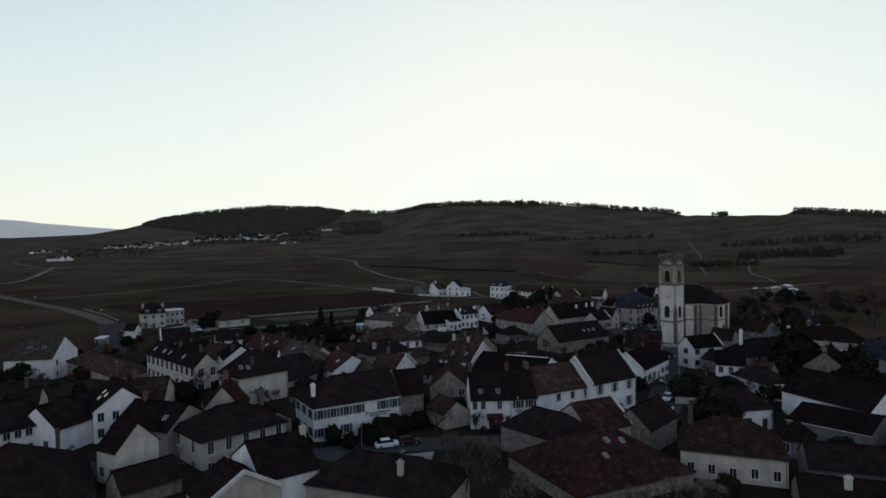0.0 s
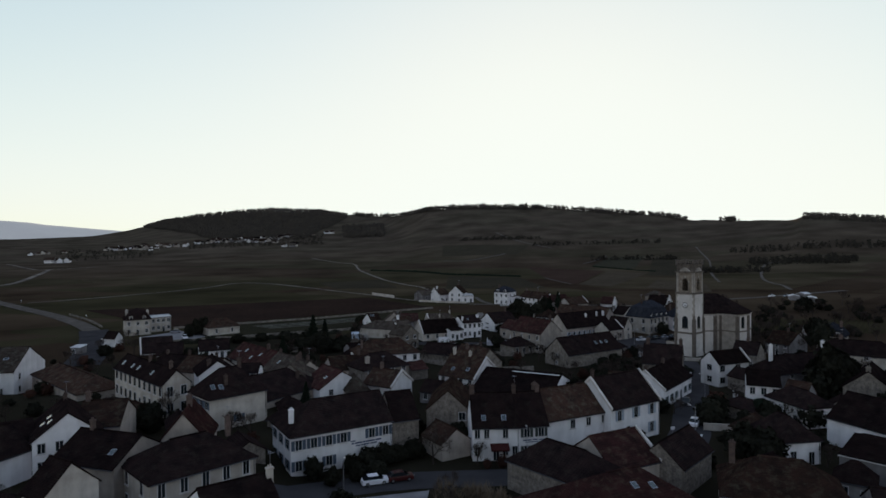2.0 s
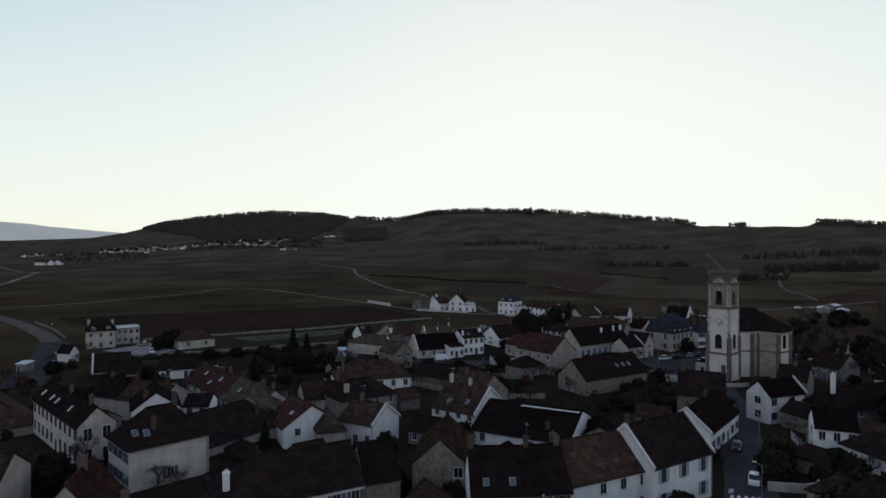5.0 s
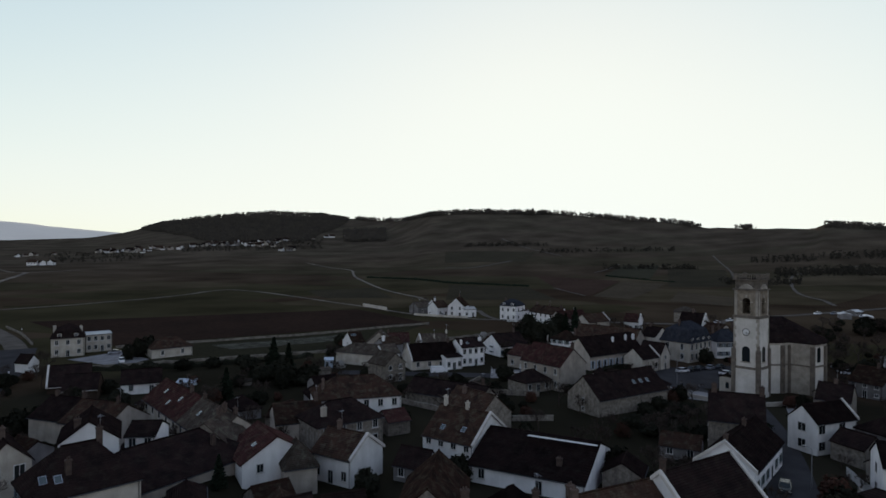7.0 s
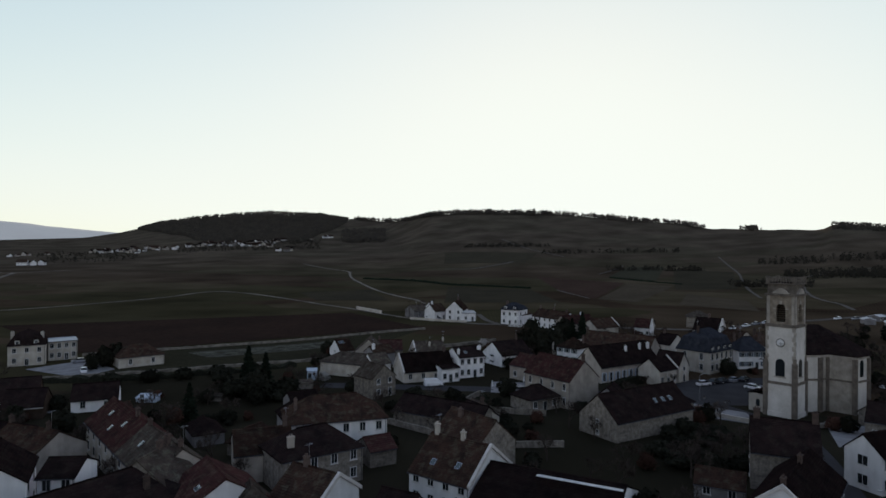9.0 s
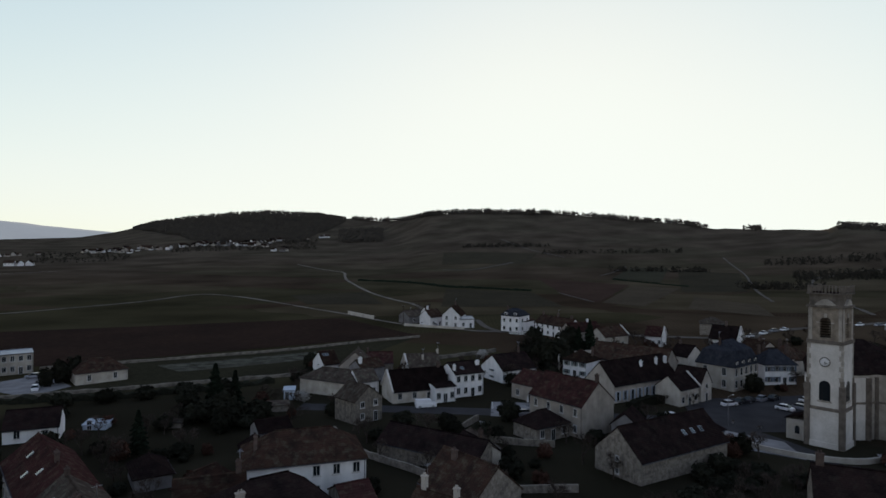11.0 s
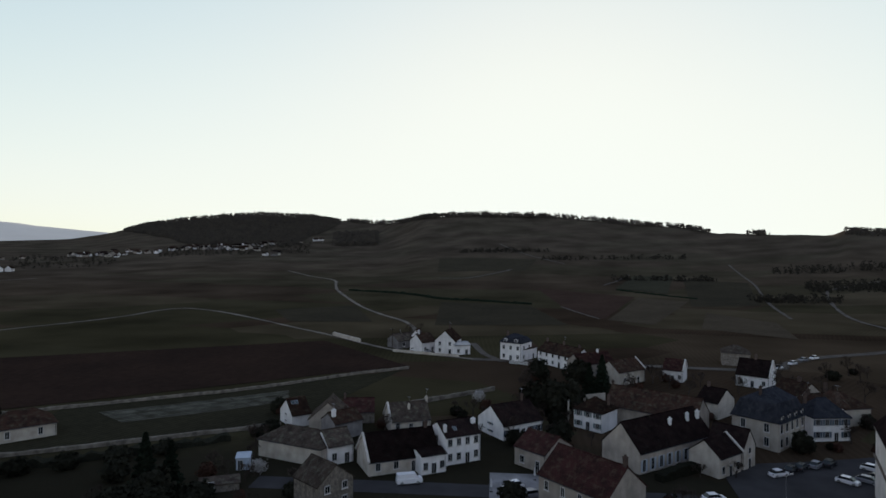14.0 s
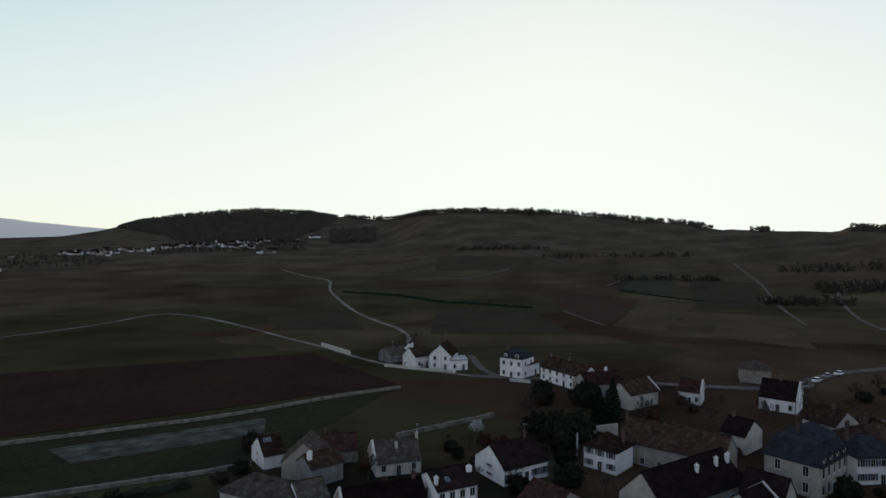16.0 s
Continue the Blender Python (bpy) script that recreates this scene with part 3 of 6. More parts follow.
def kit(kind, wd, ht, shut):
    """Shared meshes of a window of one size: frame, pane, shutters. In the plane y = 0, outward is -y."""
    key = (kind, round(wd, 2), round(ht, 2))
    if key not in _kit:
        f = 0.08
        fr = boxes((-wd / 2 - f, wd / 2 + f, -0.05, 0.02, -f, ht + f))
        pn = boxes((-wd / 4 + 0.035, wd / 4 - 0.035, -0.062, -0.052, 0.02, ht - 0.02))
        sl = boxes((-wd / 2 - 0.2, wd / 2 + 0.2, -0.16, 0.0, -f - 0.12, -f))
        _kit[key] = (mesh_of(fr, "window", FRAMEW), mesh_of(pn, "pane", GLASS), mesh_of(sl, "sill", PARAPET))
    if shut and (key, shut.name) not in _kit:
        sw = wd / 2
        sh = boxes((-sw / 2, sw / 2, -0.1, -0.03, 0, ht))
        _kit[(key, shut.name)] = mesh_of(sh, "shutter", shut)
    return _kit[key], (_kit[(key, shut.name)] if shut else None)


def window(parent, m, wd=1.0, ht=1.4, shut=None, kind="w"):
    (fr, pn, sl), sh = kit(kind, wd, ht, shut)
    ob = share("door" if kind == "d" else "window", fr, parent, m)
    for s in (-1, 1):
        share("pane", pn, ob, pose(s * wd / 4, 0, 0))
    if kind != "d":
        share("sill", sl, ob, pose(0, 0, 0))
    if sh:
        for s in (-1, 1):
            share("shutter", sh, ob, pose(s * (wd * 0.75 + 0.1), 0, 0))
    return ob


def chimney(parent, x, y, z, h, material=BRICK, sx=0.7, sy=0.5):
    bm = boxes((-sx / 2, sx / 2, -sy / 2, sy / 2, -1.2, h - 0.2), (-sx / 2 - .07, sx / 2 + .07, -sy / 2 - .07, sy / 2 + .07, h - 0.2, h))
    tube(bm, (0.15 * sx, 0, h), (0.15 * sx, 0, h + 0.35), 0.11, 0.09, 8)
    tube(bm, (-0.2 * sx, 0, h), (-0.2 * sx, 0, h + 0.3), 0.11, 0.09, 8)
    return part("chimney", bm, material, parent, m=pose(x, y, z))


def house(label, x, y, ang, w, d, eave, rise, style="g", wall=PALE, roof=TILE, z0=None, front=(4, 2), left=(2, 2), right=(2, 2),
          shut=None, chim=((0.2, 0.5), (0.8, 0.5)), chimh=0.0, sky=(), dormers=0, skip=(), door=True, over=0.35, category="house", chimat=BRICK,
          coping=None, win=(1.0, 1.45), name="house", gutter=None):
    """A house whose front eave runs w metres from (x, y) at ang degrees, d deep behind it. style: g ridge along the front, a ridge across,
    h hipped, l hipped at its left end only, m mansard. front, left, right: windows in a row, rows."""
    gz = min(ground_z(x, y), ground_z(x + w * math.cos(radians(ang)), y + w * math.sin(radians(ang)))) if z0 is None else z0
    r = root(name, x, y, gz, ang, label, category, "village houses")
    ca, sa = math.cos(radians(ang)), math.sin(radians(ang))
    PLOTS.append((x + ca * w / 2 - sa * d / 2, y + sa * w / 2 + ca * d / 2, ca, sa, w / 2, d / 2))
    top = eave + rise
    # walls
    bm = bmesh.new()
    if style in "gl":
        prof = [(0, -0.6), (d, -0.6), (d, eave), (d / 2, top - 0.05), (0, eave)]
        u0 = 0.0
        vs = []
        for u in (0, w):
            vs.append([bm.verts.new((u, p[0], p[1])) for p in prof])
        if style == "l":
            vs[0][3].co.z = eave
        bm.faces.new(vs[0]), bm.faces.new(vs[1][::-1])
        for i in range(5):
            bm.faces.new((vs[0][(i + 1) % 5], vs[0][i], vs[1][i], vs[1][(i + 1) % 5]))
    elif style == "a":
        prof = [(0, -0.6), (w, -0.6), (w, eave), (w / 2, top - 0.05), (0, eave)]
        vs = [[bm.verts.new((p[0], v, p[1])) for p in prof] for v in (0, d)]
        bm.faces.new(vs[0]), bm.faces.new(vs[1][::-1])
        for i in range(5):
            bm.faces.new((vs[0][(i + 1) % 5], vs[0][i], vs[1][i], vs[1][(i + 1) % 5]))
    else:
        box(bm, 0, w, 0, d, -0.6, eave)
    bmesh.ops.recalc_face_normals(bm, faces=bm.faces)
    part("wall", bm, wall, r)
    # roof
    bm = bmesh.new()
    o = over
    th = 0.2
    if style in "gl":
        dz = rise / (d / 2) * o
        a = min(d / 2, w / 2) if style == "l" else -0.12
        e0 = -o if style == "l" else -0.12
        for s in (0, 1):
            y0, y1 = (-o, d / 2) if s == 0 else (d + o, d / 2)
            p = [(e0, y0, eave - dz + th), (w + 0.12, y0, eave - dz + th), (w + 0.12, y1, top + th), (a, y1, top + th)]
            slab(bm, p if s == 0 else p[::-1], th)
        if style == "l":
            slab(bm, [(-o, d + o, eave - dz + th), (-o, -o, eave - dz + th), (a, d / 2, top + th)], th)
    elif style == "a":
        dz = rise / (w / 2) * o
        for s in (0, 1):
            x0 = -o if s == 0 else w + o
            p = [(x0, -0.12, eave - dz + th), (w / 2, -0.12, top + th), (w / 2, d + 0.12, top + th), (x0, d + 0.12, eave - dz + th)]
            slab(bm, p if s == 0 else p[::-1], th)
    elif style == "m":
        dz, k, f = 0.0, 1.3, 0.66
        c = [(-o, -o, eave + th), (w + o, -o, eave + th), (w + o, d + o, eave + th), (-o, d + o, eave + th)]
        e = [(k, k, eave + rise * f), (w - k, k, eave + rise * f), (w - k, d - k, eave + rise * f), (k, d - k, eave + rise * f)]
        if w >= d:
            ra, rb = (d * 0.35, d / 2, top + th), (w - d * 0.35, d / 2, top + th)
            up = [[e[0], e[1], rb, ra], [e[1], e[2], rb], [e[2], e[3], ra, rb], [e[3], e[0], ra]]
        else:
            ra, rb = (w / 2, w * 0.35, top + th), (w / 2, d - w * 0.35, top + th)
            up = [[e[0], e[1], ra], [e[1], e[2], rb, ra], [e[2], e[3], rb], [e[3], e[0], ra, rb]]
        for i in range(4):
            slab(bm, [c[i], c[(i + 1) % 4], e[(i + 1) % 4], e[i]], th)
        for p in up:
            slab(bm, p, th)
    else:
        hd = min(w, d) / 2
        dz = rise / hd * o
        z = eave - dz + th
        if w >= d:
            ra, rb = (hd * 0.85, d / 2, top + th), (w - hd * 0.85, d / 2, top + th)
        else:
            ra, rb = (w / 2, hd * 0.85, top + th), (w / 2, d - hd * 0.85, top + th)
        c = [(-o, -o, z), (w + o, -o, z), (w + o, d + o, z), (-o, d + o, z)]
        if w >= d:
            polys = [[c[0], c[1], rb, ra], [c[1], c[2], rb], [c[2], c[3], ra, rb], [c[3], c[0], ra]]
        else:
            polys = [[c[0], c[1], ra], [c[1], c[2], rb, ra], [c[2], c[3], rb], [c[3], c[0], ra, rb]]
        for p in polys:
            slab(bm, p, th)
    bmesh.ops.remove_doubles(bm, verts=bm.verts, dist=0.002)
    bmesh.ops.recalc_face_normals(bm, faces=bm.faces)
    rf = part("roof", bm, roof, r)
    # ridge caps
    if style in "gl":
        ln = ((-0.12 if style == "g" else min(d / 2, w / 2), d / 2), (w + 0.12, d / 2))
    elif style == "a":
        ln = ((w / 2, -0.12), (w / 2, d + 0.12))
    else:
        ln = (ra[:2], rb[:2])
    if math.dist(*ln) > 1:
        bm = bmesh.new()
        tube(bm, (*ln[0], top + th), (*ln[1], top + th), 0.14, 0.14, 6)
        part("ridge_cap", bm, roof, rf)
    # rain gutter and downpipe along the front
    if style != "a":
        bm = bmesh.new()
        tube(bm, (-0.1, -o - 0.06, eave - dz), (w + 0.1, -o - 0.06, eave - dz), 0.075, 0.075, 6)
        part("gutter", bm, gutter or LEAD, r)
        if front:
            bm = bmesh.new()
            tube(bm, (w - 0.25, -0.08, 0), (w - 0.25, -0.08, eave - dz - 0.25), 0.05, 0.05, 6)
            tube(bm, (w - 0.25, -0.08, eave - dz - 0.25), (w - 0.25, -o - 0.06, eave - dz), 0.05, 0.05, 6)
            part("downpipe", bm, LEAD, r)
    # raised gable copings
    if coping and style in "ga":
        for u in coping:
            bm = bmesh.new()
            if style == "g":
                u0, u1 = (-0.3, 0.15) if u == 0 else (w - 0.15, w + 0.3)
                for y0, y1 in ((-o, d / 2), (d / 2, d + o)):
                    za, zb = (eave - dz, top) if y1 == d / 2 else (top, eave - dz)
                    slab(bm, [(u0, y0, za + 0.5), (u1, y0, za + 0.5), (u1, y1, zb + 0.5), (u0, y1, zb + 0.5)], 0.55)
            else:
                v0, v1 = (-0.3, 0.15) if u == 0 else (d - 0.15, d + 0.3)
                for x0, x1 in ((-o, w / 2), (w / 2, w + o)):
                    za, zb = (eave - dz, top) if x1 == w / 2 else (top, eave - dz)
                    slab(bm, [(x0, v0, za + 0.5), (x1, v0, zb + 0.5), (x1, v1, zb + 0.5), (x0, v1, za + 0.5)], 0.55)
            bmesh.ops.recalc_face_normals(bm, faces=bm.faces)
            part("coping", bm, PARAPET, rf, "pale stone coping")
    # windows
    def wall_row(n_rows, length, place, side):
        n, rows = n_rows
        fl = eave / max(rows, 1)
        for j in range(rows):
            for i in range(n):
                if (side, i, j) in skip:
                    continue
                u = length * (i + 0.5) / n
                if side == "f" and j == 0 and i == n // 2 and door:
                    window(r, place(u, 0.05), 1.0, 2.1, None, "d")
                else:
                    window(r, place(u, j * fl + 0.95), win[0], min(win[1], fl - 1.3), shut)
    if front:
        wall_row(front, w, lambda u, z: pose(u, 0, z), "f")
    if left:
        wall_row(left, d, lambda u, z: pose(0, d - u, z, 0, 0, -90), "l")
    if right:
        wall_row(right, d, lambda u, z: pose(w, u, z, 0, 0, 90), "r")
    # chimneys on the ridge line
    for cu, cv in chim:
        px, py = cu * w, cv * d
        if style in "gl":
            zz = top - abs(py - d / 2) / (d / 2) * rise
        elif style == "a":
            zz = top - abs(px - w / 2) / (w / 2) * rise
        else:
            zz = top - max(abs(py - d / 2) / (d / 2), 0) * rise * 0.9 - (0.3 if style == "m" else 0)
        ch = chimney(r, px, py, zz, chimh + 1.1 + 0.7 * ((7 * px + 3 * py) % 1.0), chimat, 0.55 + 0.5 * ((5 * px) % 1.0))
        if (3 * px + 5 * py + w) % 1.0 < 0.3:
            bm = bmesh.new()
            tube(bm, (0.2, 0.3, -0.8), (0.2, 0.3, 3.2), 0.025, 0.02, 5)
            for j in range(5):
                tube(bm, (-0.25 + 0.06 * j, 0.3 + 0.25 * (j - 2), 3.0), (0.65 - 0.06 * j, 0.3 + 0.25 * (j - 2), 3.0), 0.012, 0.012, 4)
            tube(bm, (0.2, -0.25, 3.0), (0.2, 0.85, 3.0), 0.014, 0.014, 4)
            part("aerial", bm, STEEL, ch, "thin metal television aerial")
    # roof windows on the front slope: share of width, share of slope
    for su, sv in sky:
        if style == "a":
            run, x0 = w / 2, sv * w / 2
            m = pose(x0, su * d, eave + rise * sv + th + 0.02, 0, 0, 0) @ pose(0, 0, 0, 0, -math.degrees(math.atan2(rise, run)), 0)
        else:
            m = pose(su * w, sv * d / 2, eave + rise * sv + th + 0.02, math.degrees(math.atan2(rise, d / 2)), 0, 0)
        ob = part("roof_window", boxes((-.42, .42, -.55, .55, -0.05, 0.06)), ZINC, rf, "grey metal roof window", m=m)
        part("pane", boxes((-.33, .33, -.45, .45, 0.061, 0.07)), SKYLIGHT, ob)
    # dormers on the front slope
    for i in range(dormers):
        u = w * (i + 0.5) / dormers
        v = -0.1 if style == "m" else 0.22 * d
        zb = eave + (0.3 if style == "m" else rise * v / (d / 2))
        bm = boxes((u - 0.65, u + 0.65, v, d / 2, zb - 0.4, zb + 1.3))
        dm = part("dormer", bm, wall, r)
        bm = bmesh.new()
        zr = zb + 2.0
        slab(bm, [(u - 0.85, v - 0.25, zb + 1.25), (u, v - 0.25, zr), (u, d / 2, zr), (u - 0.85, d / 2, zb + 1.25)], 0.1)
        slab(bm, [(u, v - 0.25, zr), (u + 0.85, v - 0.25, zb + 1.25), (u + 0.85, d / 2, zb + 1.25), (u, d / 2, zr)], 0.1)
        bmesh.ops.recalc_face_normals(bm, faces=bm.faces)
        part("dormer_roof", bm, roof, dm)
        window(dm, pose(u, v, zb + 0.05), 0.8, 1.05)
    return r


def skylight_mat():
    m = bpy.data.materials.new("skylight_glass")
    m.use_nodes = True
    b = m.node_tree.nodes["Principled BSDF"]
    b.inputs["Base Color"].default_value = (0.05, 0.06, 0.07, 1)
    b.inputs["Roughness"].default_value = 0.08
    b.inputs["Specular IOR Level"].default_value = 1.0
    return m


SKYLIGHT = skylight_mat()


# ---- church ----
def build_church():
    z0 = -1.3
    c = root("church", 82.7, 225.1, z0, -48, "pale limestone village church with a square clock tower and slate roof", "church")
    h = 3.05                            # half the belfry's width
    # tower: three stages, each a little narrower
    bm = boxes((-h - 0.5, h + 0.5, -h - 0.5, h + 0.5, -1, 1.2), (-h - 0.28, h + 0.28, -h - 0.28, h + 0.28, 1.2, 8.0),
               (-h - 0.1, h + 0.1, -h - 0.1, h + 0.1, 8.0, 21.0))
    part("tower_shaft", bm, PLASTERW, c)
    # string courses
    for z, o, q in ((7.5, 0.42, 0.6), (20.7, 0.3, 0.7), (27.9, 0.35, 0.45), (30.55, 0.3, 0.25)):
        part("string_course", boxes((-h - o, h + o, -h - o, h + o, z, z + q)), WORN, c, "dark limestone moulding")
    # toothed quoins up the corners, and buttresses at the foot
    for sx in (-1, 1):
        for sy in (-1, 1):
            for j in range(12):
                e = h + 0.1 + 0.06
                u, v = (0.7, 0.4) if j % 2 else (0.4, 0.7)
                part("quoin", boxes((min(sx * e, sx * (e - u)), max(sx * e, sx * (e - u)), min(sy * e, sy * (e - v)), max(sy * e, sy * (e - v)), 8.1 + j * 1.05, 9.1 + j * 1.05)), DRESSED, c)
            e = h + 0.55
            bt = part("buttress", boxes((min(sx * e, sx * (h - 0.45)), max(sx * e, sx * (h - 0.45)), min(sy * e, sy * (h - 0.45)), max(sy * e, sy * (h - 0.45)), -1, 12.6)), WORN, c, "weathered stone corner buttress")
            e = h + 0.3
            part("buttress_cap", boxes((min(sx * e, sx * (h - 0.3)), max(sx * e, sx * (h - 0.3)), min(sy * e, sy * (h - 0.3)), max(sy * e, sy * (h - 0.3)), 12.6, 13.7)), WORN, bt)
    # belfry: corner piers with an open arched bay on each side
    bel = part("belfry", boxes((-h, h, -h, h, 26.3, 28.0)), BELFRY, c)
    part("belfry_base", boxes((-h, h, -h, h, 21.0, 21.9)), BELFRY, bel)
    # dark attic above the belfry
    part("attic", boxes((-h + .12, h - .12, -h + .12, h - .12, 28.3, 30.6)), WORN, c, "soot-dark stone attic stage")
    for k in range(4):
        bm = bmesh.new()
        g = 1.0
        box(bm, -h, -g, -h, -h + 0.7, 21.9, 26.3)
        box(bm, g, h, -h, -h + 0.7, 21.9, 26.3)
        n = 10
        arc = [(-g * math.cos(math.pi * i / n), 25.0 + g * math.sin(math.pi * i / n)) for i in range(n + 1)]
        for (x0, za), (x1, zb) in zip(arc, arc[1:]):
            vs = [bm.verts.new(p) for p in ((x0, -h, za), (x1, -h, zb), (x1, -h, 26.3), (x0, -h, 26.3), (x0, -h + .7, za), (x1, -h + .7, zb), (x1, -h + .7, 26.3), (x0, -h + .7, 26.3))]
            for f in ((0, 1, 2, 3), (7, 6, 5, 4), (0, 4, 5, 1)):
                bm.faces.new([vs[i] for i in f])
        part("bay", bm, BELFRY, bel, m=pose(0, 0, 0, 0, 0, 90 * k))
        for j in range(7):
            part("louvre", boxes((-g, g, -h + 0.35, -h + 0.75, 22.0 + j * 0.5, 22.08 + j * 0.5)), LOUVRE, bel, m=pose(0, 0, 0, 0, 0, 90 * k))
        # segmental pediment on the attic
        bm = bmesh.new()
        arc = [(-1.9 + 3.8 * i / 10, 28.4 + 1.25 * math.sin(math.pi * i / 10)) for i in range(11)]
        fr, bk = [[bm.verts.new((x, y, z)) for x, z in arc] for y in (-h - .3, -h + .2)]
        bm.faces.new(fr), bm.faces.new(bk[::-1])
        for i in range(11):
            bm.faces.new((fr[i], bk[i], bk[(i + 1) % 11], fr[(i + 1) % 11]))
        bmesh.ops.recalc_face_normals(bm, faces=bm.faces)
        part("pediment", bm, DRESSED, bel, m=pose(0, 0, 0, 0, 0, 90 * k))
        # keystone and impost blocks round the bay
        part("keystone", boxes((-.25, .25, -h - .12, -h, 25.95, 26.75)), DRESSED, bel, m=pose(0, 0, 0, 0, 0, 90 * k))
        for sx in (-1, 1):
            part("impost", boxes((min(sx * 1.0, sx * 1.6), max(sx * 1.0, sx * 1.6), -h - .1, -h, 24.8, 25.05)), DRESSED, bel, m=pose(0, 0, 0, 0, 0, 90 * k))
            part("belfry_pilaster", boxes((min(sx * 2.35, sx * 2.95), max(sx * 2.35, sx * 2.95), -h - .1, -h, 21.4, 27.9)), DRESSED, bel, m=pose(0, 0, 0, 0, 0, 90 * k))
        # arched window low on each face
        part("tower_window", arched(1.0, 3.0), GLASS, c, "dark arched window", m=pose(0, 0, 9.4, 0, 0, 90 * k) @ pose(0, -h - 0.1, 0))
        part("window_sill", boxes((-1.3, 1.3, -0.22, 0, -0.3, 0.0)), DRESSED, c, m=pose(0, 0, 9.4, 0, 0, 90 * k) @ pose(0, -h - 0.1, 0))
    # openwork balustrade with corner piers
    bal = part("balustrade", boxes((-h - .1, h + .1, -h - .1, -h + .1, 31.95, 32.1), (-h - .1, h + .1, h - .1, h + .1, 31.95, 32.1),
                                   (-h - .1, -h + .1, -h + .1, h - .1, 31.95, 32.1), (h - .1, h + .1, -h + .1, h - .1, 31.95, 32.1)), WORN, c, "weathered openwork stone balustrade")
    base = mesh_of(boxes((-.05, .05, -.05, .05, 30.8, 31.95), (-.1, .1, -.1, .1, 31.15, 31.5)), "baluster", WORN)
    pier = mesh_of(boxes((-.3, .3, -.3, .3, 30.8, 32.2), (-.36, .36, -.36, .36, 32.2, 32.35)), "pier", WORN)
    for k in range(4):
        share("pier", pier, bal, pose(0, 0, 0, 0, 0, 90 * k) @ pose(-h + 0.1, -h + 0.1, 0))
        for i in range(1, 10):
            if i != 5:
                share("baluster", base, bal, pose(0, 0, 0, 0, 0, 90 * k) @ pose(-h + i * h / 5, -h, 0))
        share("pier", mesh_of(boxes((-.16, .16, -.12, .12, 30.8, 31.95)), "pier", WORN), bal, pose(0, 0, 0, 0, 0, 90 * k) @ pose(0, -h, 0))
    part("tower_roof", boxes((-h + .1, h - .1, -h + .1, h - .1, 30.8, 30.9)), TILED, c)
    # clocks on the two faces
    for k in (0,):
        m = pose(0, 0, 17.1, 0, 0, 90 * k) @ pose(0, -h - 0.1, 0, 90, 0, 0)
        bm = bmesh.new()
        tube(bm, (0, 0, 0), (0, 0, 0.08), 0.88, 0.88, 32)
        tube(bm, (0, 0, 0.0), (0, 0, 0.06), 1.0, 1.0, 32)
        cl = part("clock", bm, WORN, c, "round tower clock", m=m)
        bm = bmesh.new()
        tube(bm, (0, 0, 0.08), (0, 0, 0.1), 0.82, 0.82, 32)
        part("dial", bm, CLOCKW, cl)
        bm = boxes((-0.04, 0.04, -0.1, 0.75, 0.11, 0.13))
        part("minute_pointer", bm, BLACKM, cl, m=pose(0, 0, 0, 0, 0, -120))
        bm = boxes((-0.05, 0.05, -0.1, 0.5, 0.11, 0.13))
        part("hour_pointer", bm, BLACKM, cl, m=pose(0, 0, 0, 0, 0, -170))
        for i in range(12):
            part("hour_mark", boxes((-0.03, 0.03, 0.68, 0.84, 0.1, 0.115)), BLACKM, cl, m=pose(0, 0, 0, 0, 0, 30 * i))
    # nave, transept and apse, in the plan's own axes
    inv = c.matrix_basis.inverted()

    def loc(x, y):
        p = inv @ Vector((x, y, z0))
        return (p.x, p.y)
    plan = [(84.6, 224.5), (87.7, 228.3), (92.8, 228.6), (95.1, 229.7), (99.0, 225.4), (103.9, 228.4), (108.5, 235.5), (104.0, 247.0), (90.0, 247.0), (82.0, 232.0)]
    ez = 13.4
    bm = bmesh.new()
    prism(bm, [loc(*p) for p in plan], -1.0, ez)
    bm.faces.ensure_lookup_table()
    for i in (2, 3):                    # two facets take the darker tan limestone
        bm.faces[2 + i].material_index = 1
    part("nave_wall", bm, (PLASTERW, DRESSED), c)
    bm = bmesh.new()
    big = [(96 + (x - 96) * 1.03, 237 + (y - 237) * 1.03) for x, y in plan]
    prism(bm, [loc(*p) for p in big], 7.4, 7.8)
    part("string_course", bm, WORN, c)
    bm = bmesh.new()
    prism(bm, [loc(*p) for p in big], ez - 0.5, ez)
    part("cornice", bm, DRESSED, c)
    # buttresses at the corners of the apse
    for x, y in plan[2:6]:
        u, v = loc(x, y)
        part("buttress", boxes((u - .5, u + .5, v - .5, v + .5, -1, ez - 0.6)), WORN, c)
    # roof: planes up to a ridge
    bm = bmesh.new()
    ridge = [(88.5, 238.0, ez + 6.3), (97.5, 237.5, ez + 6.3)]
    rl = [(*loc(x, y), z) for x, y, z in ridge]
    eave = [(*loc(96 + (x - 96) * 1.045, 237 + (y - 237) * 1.045), ez + 0.02) for x, y in plan]
    a, b = [bm.verts.new(p) for p in rl]
    ev = [bm.verts.new(p) for p in eave]
    bm.faces.new((ev[0], ev[1], a)), bm.faces.new((ev[1], ev[2], b, a))
    for i in range(2, 7):
        bm.faces.new((ev[i], ev[i + 1], b))
    bm.faces.new((ev[7], ev[8], a, b)), bm.faces.new((ev[8], ev[9], a)), bm.faces.new((ev[9], ev[0], a))
    bm.faces.new(ev[::-1])
    bmesh.ops.recalc_face_normals(bm, faces=bm.faces)
    part("nave_roof", bm, TILED, c)
